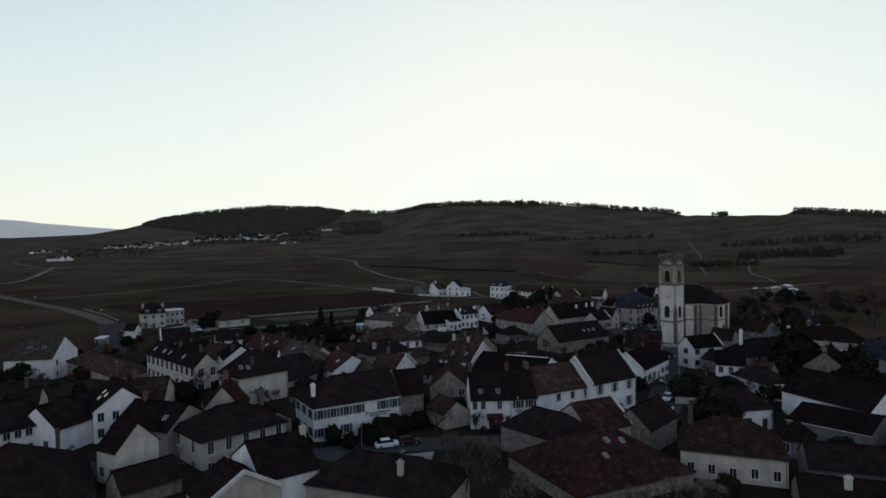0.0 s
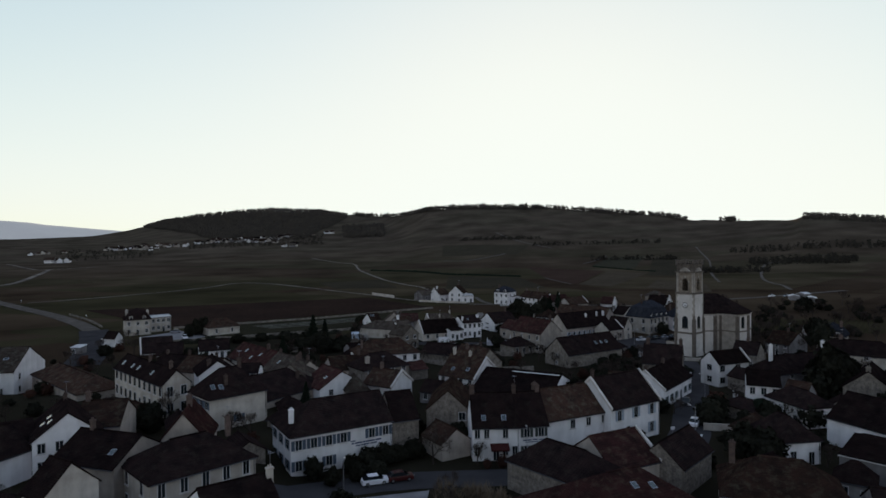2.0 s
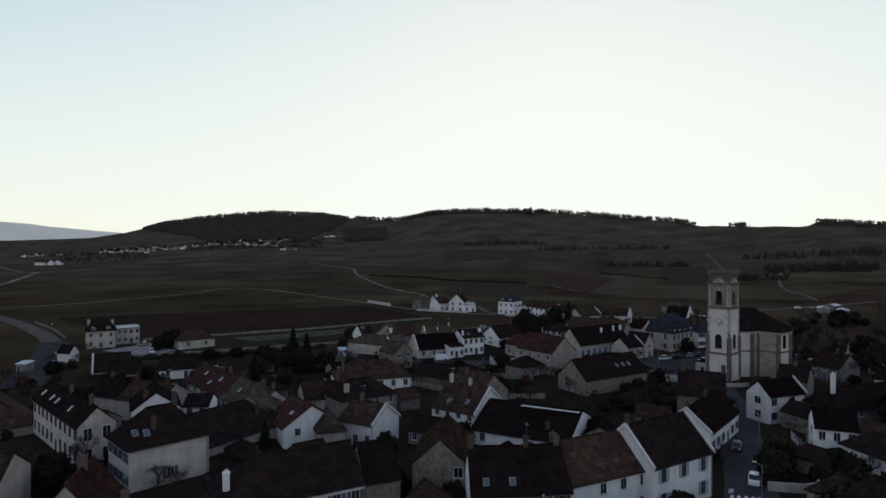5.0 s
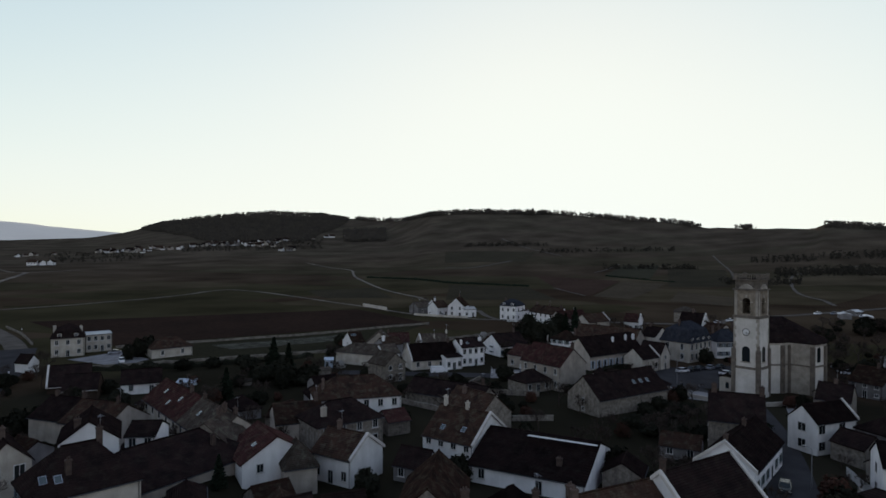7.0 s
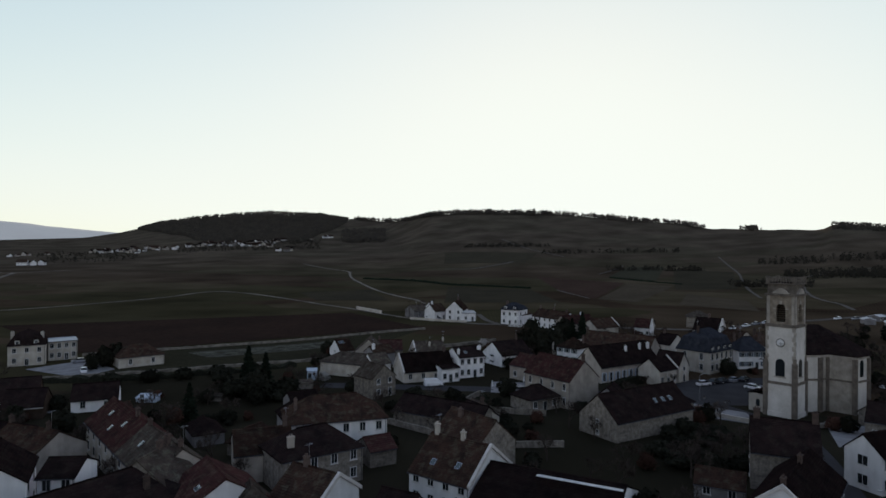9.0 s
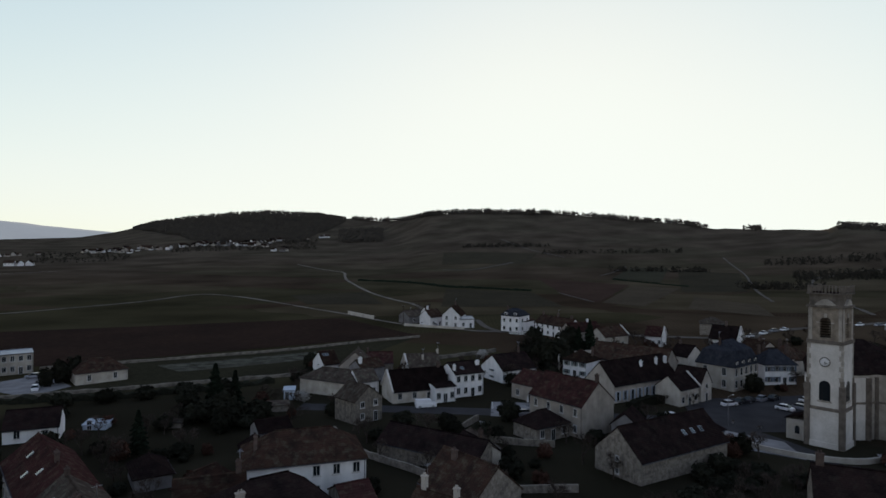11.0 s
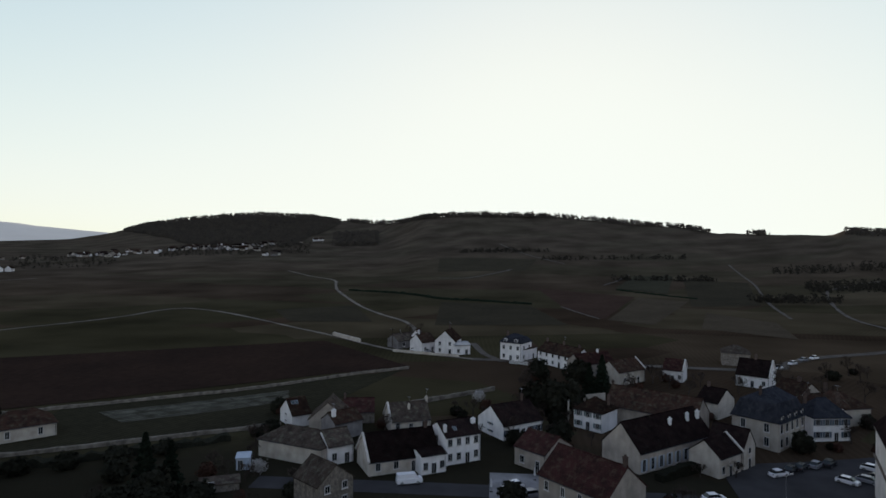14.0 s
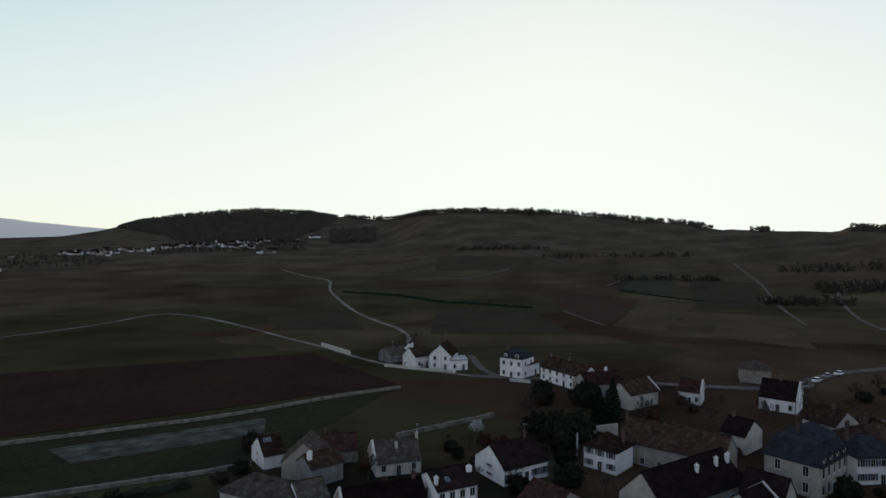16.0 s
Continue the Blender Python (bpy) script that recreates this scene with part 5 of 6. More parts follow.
house("house with a dark brown roof and a chimney", -40.2, 139.1, 58.0, 24.6, 14.0, 3.6, 3.9, "h",
      wall=CREAM, roof=TILED, front=None, left=None, right=None, chim=((0.75, 0.25),))
house("brown-roofed house among gardens", -29.0, 175.5, 21.9, 9.2, 10.0, 4.5, 2.5, "g",
      wall=CREAM, roof=TILE, front=None, left=None, right=None, chim=((0.9, 0.5),))
house("white house with a dark roof and pale verge", -47.0, 156.1, 6.3, 4.6, 6.0, 5.2, 1.4, "g",
      wall=WHITE, roof=TILED, front=(2, 2), left=None, right=None, chim=())
house("old house with a mottled red-brown tiled roof", 1.5, 187.7, -49.1, 11.2, 9.2, 4.6, 3.9, "g",
      wall=STONE, roof=TILE, front=None, left=None, right=None, chim=((0.3, 0.4),))
house("small grey-green gabled outhouse", 9.4, 206.6, 26.8, 6.2, 6.0, 2.5, 2.2, "a",
      wall=GREYWALL, roof=TILEG, front=None, left=None, right=None, chim=())
house("white-walled cottage under a grey roof", -17.4, 255.0, 33.8, 5.7, 7.0, 4.0, 2.4, "g",
      wall=WHITE, roof=TILEG, front=(2, 1), left=None, right=None, chim=())
house("low outhouse with a red roof", -8.8, 183.5, 30.5, 4.9, 6.0, 2.8, 1.5, "g",
      wall=STONE, roof=TILER, front=None, left=None, right=None, chim=())
house("pale gabled house on the square", 70.4, 258.9, 40.0, 5.2, 8.0, 4.8, 3.4, "a",
      wall=PALE, roof=TILED, front=(1, 2), left=None, right=None, chim=())
house("brown-roofed house behind the square", 100.7, 286.6, 13.7, 18.8, 10.0, 5.0, 3.0, "h",
      wall=PALE, roof=TILE, front=None, left=None, right=None, chim=((0.2, 0.5),))
house("white house with grey shutters by the road", 104.3, 293.9, -51.6, 7.8, 9.0, 5.5, 3.2, "h",
      wall=WHITE, roof=TILE, front=(3, 2), left=None, right=None, shut=SHUT_G, chim=((0.3, 0.5),))
house("dark-roofed house behind the town hall", 76.4, 299.5, -50.2, 6.3, 9.0, 4.5, 3.0, "g",
      wall=PALE, roof=TILED, front=None, left=None, right=None, chim=((0.2, 0.5),))
house("house with a steep brown roof", 103.1, 310.6, -64.9, 9.0, 9.0, 4.5, 3.0, "g",
      wall=PALE, roof=TILE, front=None, left=None, right=None, chim=((0.6, 0.5),))
house("house with a dark hipped roof and two tall white chimneys", 82.6, 168.1, 19.0, 23.4, 10.0, 4.5, 3.5, "h",
      wall=GREYWALL, roof=TILED, front=(3, 2), left=None, right=None, chim=((0.1, 0.5), (0.85, 0.5)), chimh=1.6, chimat=WHITE)
house("low dark-roofed house behind the church", 87.2, 204.0, -39.4, 7.0, 9.0, 4.0, 3.0, "g",
      wall=STONE, roof=TILED, front=(2, 1), left=None, right=None, chim=((0.5, 0.5),))
house("broad dark-roofed house among gardens", 110.8, 201.6, -38.4, 20.6, 10.0, 4.5, 3.5, "h",
      wall=PALE, roof=TILED, front=(4, 2), left=None, right=None, chim=((0.3, 0.5),))
house("dark-roofed house near the car park", 108.9, 226.6, -64.2, 8.8, 9.0, 4.0, 3.5, "g",
      wall=GREYWALL, roof=TILE, front=(3, 2), left=None, right=None, chim=((0.6, 0.5),))
house("white gabled house at the edge of the vineyards", 1.9, 385.5, -13.8, 8.5, 12.0, 5.5, 4.0, "a",
      wall=WHITE, roof=TILE, front=(2, 2), left=None, right=None, chim=((0.5, 0.7),))
house("white wing of a house at the vineyards", -3.6, 385.8, 41.2, 7.7, 8.0, 4.5, 3.0, "g",
      wall=WHITE, roof=TILE, front=(2, 1), left=None, right=None, chim=((0.2, 0.5),), chimat=WHITE)
house("low white flat-roofed annex", 10.0, 382.3, 20.7, 7.2, 7.0, 4.0, 0.8, "g",
      wall=WHITE, roof=ZINC, front=(2, 1), left=None, right=None, chim=())
house("dark shed with a white gable beside the track", -14.3, 395.1, 39.7, 12.8, 8.0, 3.5, 2.5, "g",
      wall=GREYWALL, roof=TILEG, front=(2, 1), left=None, right=None, chim=((0.5, 0.9),), chimat=WHITE)
house("small white gable of a house at the vineyards", -9.5, 402.0, -8, 5.0, 8.0, 4.2, 3.0, "a",
      wall=WHITE, roof=TILE, front=(1, 1), left=None, right=None, chim=(), door=False)
house("tall white house with a slate mansard roof", 28.3, 374.7, -33.9, 9.3, 9.0, 7.0, 3.0, "m",
      wall=WHITE, roof=SLATE, front=(3, 2), left=None, right=(2, 2), dormers=2, chim=((0.1, 0.5),))
house("white side wing with a low roof", 36.2, 370.7, 49.7, 11.5, 8.0, 4.5, 2.0, "g",
      wall=WHITE, roof=TILE, front=(2, 1), left=None, right=None, chim=())
house("white cottage row with small windows", 42.5, 369.5, -59.2, 21.3, 8.0, 5.0, 3.0, "g",
      wall=WHITE, roof=TILE, front=(6, 2), left=None, right=None, chim=((0.05, 0.5), (0.5, 0.5), (0.9, 0.5)))
house("house with a red roof behind bare trees", 53.4, 342.6, 24.4, 14.7, 8.0, 4.5, 3.0, "g",
      wall=CREAM, roof=TILER, front=(3, 1), left=None, right=None, chim=((0.7, 0.5),), chimat=WHITE)
house("stone cottage with a pale gable", 63.3, 330.5, 34.2, 13.2, 8.0, 4.5, 3.0, "g",
      wall=PALE, roof=TILE, front=(2, 1), left=None, right=None, coping=(1,), chim=())
house("white house with a red roof and a white gable", 80.9, 339.7, -31.4, 6.6, 7.0, 4.0, 3.0, "g",
      wall=WHITE, roof=TILER, front=(3, 1), left=None, right=None, coping=(1,), chim=())
house("white-gabled house with a steep dark roof", 103.0, 333.5, -39.4, 10.1, 9.0, 4.0, 4.5, "g",
      wall=WHITE, roof=TILED, front=(3, 1), left=None, right=(1, 1), coping=(1,), chim=((0.5, 0.5),))
house("square stone house under a low roof", 112.8, 366.3, -21.0, 9.8, 9.0, 5.0, 2.2, "h",
      wall=STONE, roof=TILEG, front=None, left=None, right=None, chim=())
for wx, wy, wa, ww in ((203, 372, 70, 6.0), (206, 361, 60, 7.5), (212, 383, 20, 5.0)):
    house("low shed with a pale sheet roof", wx, wy, wa, ww, 5.0, 2.3, 0.7, "g",
          wall=GREYWALL, roof=SHEETW, front=(2, 1), left=None, right=None, chim=(), category="shed", name="shed")
house("low pale pavilion with a steep hipped roof", -95.3, 264.7, 40.9, 12.9, 9.0, 3.3, 2.8, "h",
      wall=PALE, roof=TILE, front=(2, 1), left=None, right=(1, 1), chim=(), door=False, win=(0.9, 1.6))
house("cream villa with a dark mansard roof and two chimneys", -129.5, 265.1, 30.2, 9.7, 10.0, 6.2, 4.2, "m",
      wall=PALE, roof=TILED, front=(3, 2), left=None, right=None, dormers=2, chim=((0.1, 0.3), (0.9, 0.3)), chimat=PALE)
house("flat-roofed cream wing of a villa", -123.6, 275.0, 39.4, 8.1, 8.0, 6.0, 0.5, "g",
      wall=PALE, roof=ZINC, front=(4, 2), left=None, right=None, chim=())
house("long barn with a black roof and a white base wall", -98.5, 215.9, 27.9, 9.7, 10.0, 1.9, 4.3, "g",
      wall=WOODD, roof=TILED, front=None, left=None, right=None, chim=(), gutter=PARAPET, coping=(0,), category='barn')
house("narrow white gabled house", -120.0, 240.3, 75.3, 3.6, 5.0, 3.2, 2.0, "a",
      wall=WHITE, roof=TILED, front=None, left=None, right=None, chim=())


# ---- trees and shrubs ----
def grow(bm, base, way, length, rad, depth, rng, tips):
    """One limb and, from it, the next ones."""
    end = base + way * length
    tube(bm, base, end, rad, rad * 0.62, 5 if depth > 2 else 3)
    if depth == 0:
        tips.append((end, way))
        return
    for k in range(3 if depth > 1 else 4):
        side = Vector((rng.gauss(0, 1), rng.gauss(0, 1), rng.gauss(0.25, 0.6))).normalized()
        nxt = (way * 0.9 + side * 0.75).normalized()
        grow(bm, base + way * length * rng.uniform(0.6, 1.0), nxt, length * rng.uniform(0.6, 0.8), rad * 0.55, depth - 1, rng, tips)


def bare_tree(seed, label="bare winter tree with a fine twig crown", twig=TWIG, twigs=9):
    """A leafless tree about ten metres tall: trunk with limbs, and a crown of twigs."""
    rng = random.Random(seed)
    r = tagged(new("bare_tree"), label, "tree", "bare trees")
    bm, tips = bmesh.new(), []
    grow(bm, Vector((0, 0, -0.4)), Vector((rng.uniform(-.05, .05), rng.uniform(-.05, .05), 1)), 3.0, 0.24, 4, rng, tips)
    part("trunk", bm, BARK, r)
    verts, faces = [], []
    for p, d in tips:
        for k in range(twigs):
            q = (d + Vector((rng.gauss(0, .7), rng.gauss(0, .7), rng.gauss(0.15, .5)))).normalized()
            s = q.cross(Vector((0, 0, 1))).normalized() * 0.03
            e = p + q * rng.uniform(0.5, 1.2)
            i = len(verts)
            verts += [p - s, p + s, e]
            faces.append((i, i + 1, i + 2))
    me = bpy.data.meshes.new("crown")
    me.from_pydata(verts, [], faces)
    me.materials.append(twig)
    cr = new("crown", me)
    cr.parent = r
    return r


def leaf_cloud(rng, n, size, shape):
    """Small leaf blades on and inside an uneven body; shape gives a point and its outward way from two random numbers."""
    verts, faces = [], []
    for k in range(n):
        p, o = shape(rng)
        a = (o + Vector((rng.gauss(0, .6), rng.gauss(0, .6), rng.gauss(0, .6)))).normalized()
        u = a.orthogonal().normalized()
        v = a.cross(u)
        s = size * rng.uniform(0.6, 1.3)
        i = len(verts)
        verts += [p - u * s - v * s * .5, p + u * s - v * s * .5, p + u * s * .6 + v * s, p - u * s * .6 + v * s]
        faces.append((i, i + 1, i + 2, i + 3))
    return verts, faces


def shrub(seed, label, round_=False, material=LEAF, n=1500, name="shrub", size=0.13):
    """An evergreen about two metres across and tall, with a short stem."""
    rng = random.Random(seed)
    r = tagged(new(name), label, "shrub", "evergreens")
    bm = bmesh.new()
    tube(bm, (0, 0, -0.3), (0.05, 0, 0.9), 0.1, 0.05, 6)
    tube(bm, (0, 0, 0.3), (0.4, 0.2, 1.1), 0.05, 0.03, 5)
    tube(bm, (0, 0, 0.3), (-0.35, 0.25, 1.1), 0.05, 0.03, 5)
    part("trunk", bm, BARK, r)
    off = rng.uniform(0, 50)

    def shape(g):
        d = Vector((g.gauss(0, 1), g.gauss(0, 1), g.gauss(0, 1))).normalized()
        lump = 1.0 if round_ else 1 + 0.55 * noise.noise(d * 1.7 + Vector((off, 0, 0))) + 0.25 * noise.noise(d * 4 + Vector((0, off, 0)))
        k = g.random() ** (0.15 if round_ else 0.3)
        p = d * lump * k
        return Vector((p.x, p.y, 1.0 + p.z * 1.0)), d
    v, f = leaf_cloud(rng, n, size, shape)
    me = bpy.data.meshes.new("crown")
    me.from_pydata(v, [], f)
    me.materials.append(material)
    cr = new("crown", me)
    cr.parent = r
    return r


def conifer(seed):
    """A dark spruce about ten metres tall."""
    rng = random.Random(seed)
    r = tagged(new("conifer"), "dark green spruce with drooping tiers", "tree", "conifers")
    bm = bmesh.new()
    tube(bm, (0, 0, -0.4), (0, 0, 9.6), 0.22, 0.03, 7)
    part("trunk", bm, BARK, r)

    def shape(g):
        z = g.uniform(0.7, 10.0)
        a = g.uniform(0, 6.2832)
        tier = 0.75 + 0.25 * math.sin(z * 5.5 + math.sin(a * 3))
        rad = (10.2 - z) * 0.27 * tier * (0.8 + 0.3 * noise.noise((math.cos(a) * 1.5, math.sin(a) * 1.5, z * 0.5 + seed))) * g.random() ** 0.4
        return Vector((rad * math.cos(a), rad * math.sin(a), z - rad * 0.25)), Vector((math.cos(a), math.sin(a), -0.3))
    v, f = leaf_cloud(rng, 2600, 0.2, shape)
    me = bpy.data.meshes.new("crown")
    me.from_pydata(v, [], f)
    me.materials.append(NEEDLE)
    cr = new("crown", me)
    cr.parent = r
    return r


bare = [bare_tree(11), bare_tree(12), bare_tree(13)]
dry = bare_tree(14, "leafless garden tree with a dense crown of pale dry twigs", mat("pale_dry_twigs", (0.17, 0.135, 0.095), (0.11, 0.088, 0.064), vary=0.3), 16)
green = [shrub(21, "dark evergreen shrub in a garden"), shrub(22, "dark evergreen shrub in a garden"), shrub(23, "dark evergreen shrub in a garden")]
ball = shrub(31, "clipped round evergreen bush", True, NEEDLE, 2200, "topiary_bush", 0.11)
spruce = [conifer(41), conifer(42)]
russet = shrub(51, "russet winter shrub with fine twigs", False, mat("russet_shrub", (0.085, 0.045, 0.032), (0.05, 0.03, 0.024), vary=0.3), 1300, "russet_shrub", 0.1)


def plant_all(rows):
    """rows: the kind, x, y, scale, height scale."""
    done = set()
    firsts = []
    for i, (ob, x, y, s, sz) in enumerate(rows):
        m = Matrix.LocRotScale((x, y, ground_z(x, y)), Euler((0, 0, i * 2.4)), (s, s, sz))
        if ob in done:
            copy_thing(ob, m)
        else:
            done.add(ob)
            firsts.append((ob, m))
    for ob, m in firsts:
        ob.matrix_basis = m


def free(x, y, gap):
    for cx, cy, ca, sa, hw, hd in PLOTS:
        dx, dy = x - cx, y - cy
        if abs(dx * ca + dy * sa) < hw + gap and abs(-dx * sa + dy * ca) < hd + gap:
            return False
    for line in STREETS:
        for a, b in zip(line, line[1:]):
            a, b = Vector(a), Vector(b)
            d = b - a
            t = max(0, min(1, (Vector((x, y)) - a).dot(d) / d.length_squared))
            if (a + d * t - Vector((x, y))).length < 4.5 + gap:
                return False
    return math.hypot(x - 84, y - 226) > 9 and math.hypot(x - 96, y - 230) > 12


STREETS = [[(30, 108), (48, 136), (64, 175), (76, 212)], [(-60, 92), (-10, 112), (25, 116), (40, 122)],
           [(76, 212), (62, 240), (0, 244), (-30, 246)], [(66, 262), (104, 262)], [(66, 248), (104, 248)], [(-8, 103), (-8, 108)]]
rows = []
# conifers and tall trees
for k, (x, y, s) in enumerate(((-47.4, 238.5, 1.15), (-43.6, 240.4, 0.95), (-51.2, 211.3, 0.8), (55.5, 321, 1.2), (51, 318, 1.0), (-30, 150, 0.5))):
    rows.append((spruce[k % 2], x, y, s * 1.6, s))
# broad dark evergreens
for k, (x, y, s, sz) in enumerate(((36.5, 296, 4.2, 4.6), (31, 299, 3.6, 3.8), (41, 300, 4.0, 4.2), (38, 337, 3.5, 3.5), (51, 334, 4.0, 3.6), (54, 185, 2.4, 1.0), (57.5, 184, 2.4, 1.1),
                                   (62, 186, 2.4, 1.0), (67, 190, 2.6, 1.2), (59, 189, 2.4, 1.1), (63.5, 192, 2.4, 1.1), (93, 163, 4.8, 6.0), (86, 158, 3.6, 3.6), (97, 170, 3.6, 4.2), (63, 131.6, 3.0, 2.6),
                                   (-17.1, 111.0, 1.3, 1.4), (-13.5, 113.2, 1.5, 1.3), (-10.5, 115.5, 1.5, 1.2), (54.3, 141.5, 2.6, 2.6), (57.5, 146, 2.4, 2.3), (-49, 232, 3.0, 2.2), (-42, 229, 3.4, 2.6), (-36, 233, 3.0, 2.2), (-45, 236, 3.2, 3.0), (-57, 246, 2.6, 2.0),
                                   (182, 330, 4.0, 3.2), (176, 322, 3.4, 2.8), (-78, 248, 2.4, 1.6), (-70, 252, 2.4, 1.5), (-62, 256, 2.4, 1.6), (-54, 261, 2.4, 1.5), (-86, 244, 2.4, 1.6), (48, 190, 2.4, 1.2), (44, 186, 2.4, 1.2),
                                   (-102.5, 263, 1.8, 2.4), (-101, 267.5, 2.2, 3.2), (-99.5, 271.5, 2.4, 3.2), (130, 230, 4.0, 4.4), (122, 238, 3.6, 3.6), (138, 245, 4.0, 4.2))):
    rows.append((green[k % 3], x, y, s, sz))
rows.append((ball, 66.0, 144.3, 2.3, 2.3))
rows.append((ball, 84, 178, 1.8, 2.0))
for x, y, s, sz in ((53.6, 118.5, 3.0, 3.0), (52.0, 122.5, 2.6, 2.8), (66, 140.5, 2.2, 2.4), (57, 126, 2.6, 2.4), (60, 129, 2.4, 2.2), (73, 139, 2.4, 2.2), (100, 150, 3.4, 4.0), (106, 158, 3.6, 4.2), (94, 145, 3.0, 3.2), (43, 192, 2.2, 1.2), (48, 195.5, 2.4, 1.2), (53, 199, 2.4, 1.1), (58, 203, 2.4, 1.2), (46, 188, 2.2, 1.0), (64, 199, 2.4, 1.1), (-20.5, 113.6, 1.5, 1.7), (-15.2, 116.8, 1.3, 1.4), (-12.4, 118.6, 1.9, 1.6), (-9.6, 120.4, 2.0, 1.7), (-7.4, 121.6, 1.6, 1.4), (-5, 123.5, 1.8, 1.5)):
    rows.append((green[int(x) % 3], x, y, s, sz))
for x, y, s, sz in ((9.9, 118.5, 0.9, 1.0), (7.4, 118.0, 0.7, 0.8), (60, 152, 2.2, 2.0), (-39.5, 247.2, 1.8, 1.5), (18, 298, 1.8, 1.7)):
    rows.append((russet, x, y, s, sz))
blossom = shrub(61, "pale flowering garden shrub", False, mat("pale_blossom", (0.42, 0.41, 0.38), (0.28, 0.27, 0.25), vary=0.2), 700, "flowering_shrub", 0.09)
for x, y, s, sz in ((16.6, 308.8, 1.8, 1.8), (-30.5, 250.5, 1.6, 1.5)):
    rows.append((blossom, x, y, s, sz))
# bare thicket in the dark garden below the church
for k in range(16):
    rows.append((bare[k % 3], 43 + 1.6 * k + 1.5 * math.sin(k * 2.1), 186 + 0.9 * k + 3.2 * math.sin(k * 4.3), 0.5 + 0.12 * math.sin(k * 3.3), 0.5 + 0.15 * math.sin(k * 1.7)))
# bare trees
for k, (x, y, s) in enumerate(((50, 150, 0.6), (44, 181, 0.9), (-35, 246, 0.6), (-31.8, 246.2, 0.6), (76, 335, 1.0), (66, 326, 0.8), (90, 330, 0.9), (-21, 243, 0.6),
                               (105, 225, 0.9), (113, 236, 1.0), (118, 222, 0.9), (124, 212, 1.0), (128, 262, 1.0), (140, 270, 1.1), (116, 275, 0.9), (-12, 441, 0.8), (-7, 446, 0.7), (-104, 222, 0.9), (-118, 246, 0.9), (-124, 250, 0.8))):
    rows.append((bare[k % 3], x, y, s, s))
for x, y, s, sz in ((2.6, 85, 1.05, 1.5), (6.2, 88, 0.9, 1.3), (9.5, 82, 0.8, 0.8), (21, 78.5, 0.75, 0.62), (26, 80, 0.8, 0.72), (31, 81, 0.8, 0.75), (36, 83, 0.8, 0.62)):
    rows.append((dry, x, y, s, sz))
# low outbuildings that fill the old quarter between the houses
rng = random.Random(19)
count = tries = 0
while count < 34 and tries < 6000:
    tries += 1
    x, y = rng.uniform(-70, 85), rng.uniform(98, 232)
    wd, dp = rng.uniform(5, 8.5), rng.uniform(4, 6)
    if (x < -30 and y > 200) or (-22 < x < 42 and 172 < y < 232) or (62 < x < 110 and y > 205) or (30 < x < 64 and 178 < y < 206) or (-8 < x < 9 and y < 124) or not free(x, y, 3.6):
        continue
    ang = rng.choice((-28, 32, 60, 118)) + rng.uniform(-8, 8)
    ca, sa = math.cos(radians(ang)), math.sin(radians(ang))
    count += 1
    kind = rng.random()
    house(rng.choice(("low stone outbuilding with a dark tiled roof", "small lean outhouse under old brown tiles", "low rendered outhouse with a dark roof")),
          x - ca * wd / 2 + sa * dp / 2, y - sa * wd / 2 - ca * dp / 2, ang, wd, dp, rng.uniform(2.3, 3.4), rng.uniform(1.4, 2.3), "g" if kind < 0.7 else "h",
          wall=rng.choice((STONE, GREYWALL, CREAM, STONE)), roof=rng.choice((TILED, TILED, TILE, TILED)), front=(2, 1), left=None, right=None,
          chim=(), category="outbuilding", name="outbuilding")
# orchard trees and thicket between the village and the last houses
rng = random.Random(23)
count = tries = 0
while count < 24 and tries < 3000:
    tries += 1
    x, y = rng.uniform(24, 120), rng.uniform(292, 346)
    if not free(x, y, 1.0):
        continue
    count += 1
    s = rng.uniform(0.55, 1.0)
    rows.append((bare[count % 3], x, y, s, s))
    if count % 3 == 0:
        rows.append((russet, x + 2.5, y + 1.5, s * 2.2, s * 1.8))
# leafless trees and thicket beyond the church
rng = random.Random(31)
count = 0
while count < 70:
    x, y = rng.uniform(118, 215), rng.uniform(212, 350)
    if not free(x, y, 1.5) or (120 < x < 146 and 240 < y < 264):
        continue
    count += 1
    s = rng.uniform(0.6, 1.15)
    rows.append((bare[count % 3], x, y, s, s))
    if count % 2:
        s = rng.uniform(1.4, 2.6)
        rows.append((green[count % 3], x + 3, y + 2, s, s * 0.7))
# garden growth in the gaps between the houses
rng = random.Random(7)
count = 0
while count < 430:
    x, y = rng.uniform(-125, 150), rng.uniform(86, 300)
    if (x < -40 and y > 235) or abs(x - 5) > 25 + 0.62 * y or not free(x, y, 1.2):
        continue
    count += 1
    kind = rng.random()
    if kind < 0.45:
        s = rng.uniform(0.8, 2.4)
        rows.append((green[count % 3], x, y, s, s * rng.uniform(0.6, 1.1)))
    elif kind < 0.6:
        s = rng.uniform(0.8, 1.7)
        rows.append((russet, x, y, s, s * rng.uniform(0.7, 1.0)))
    else:
        s = rng.uniform(0.4, 0.85)
        rows.append((bare[count % 3], x, y, s, s))
plant_all(rows)


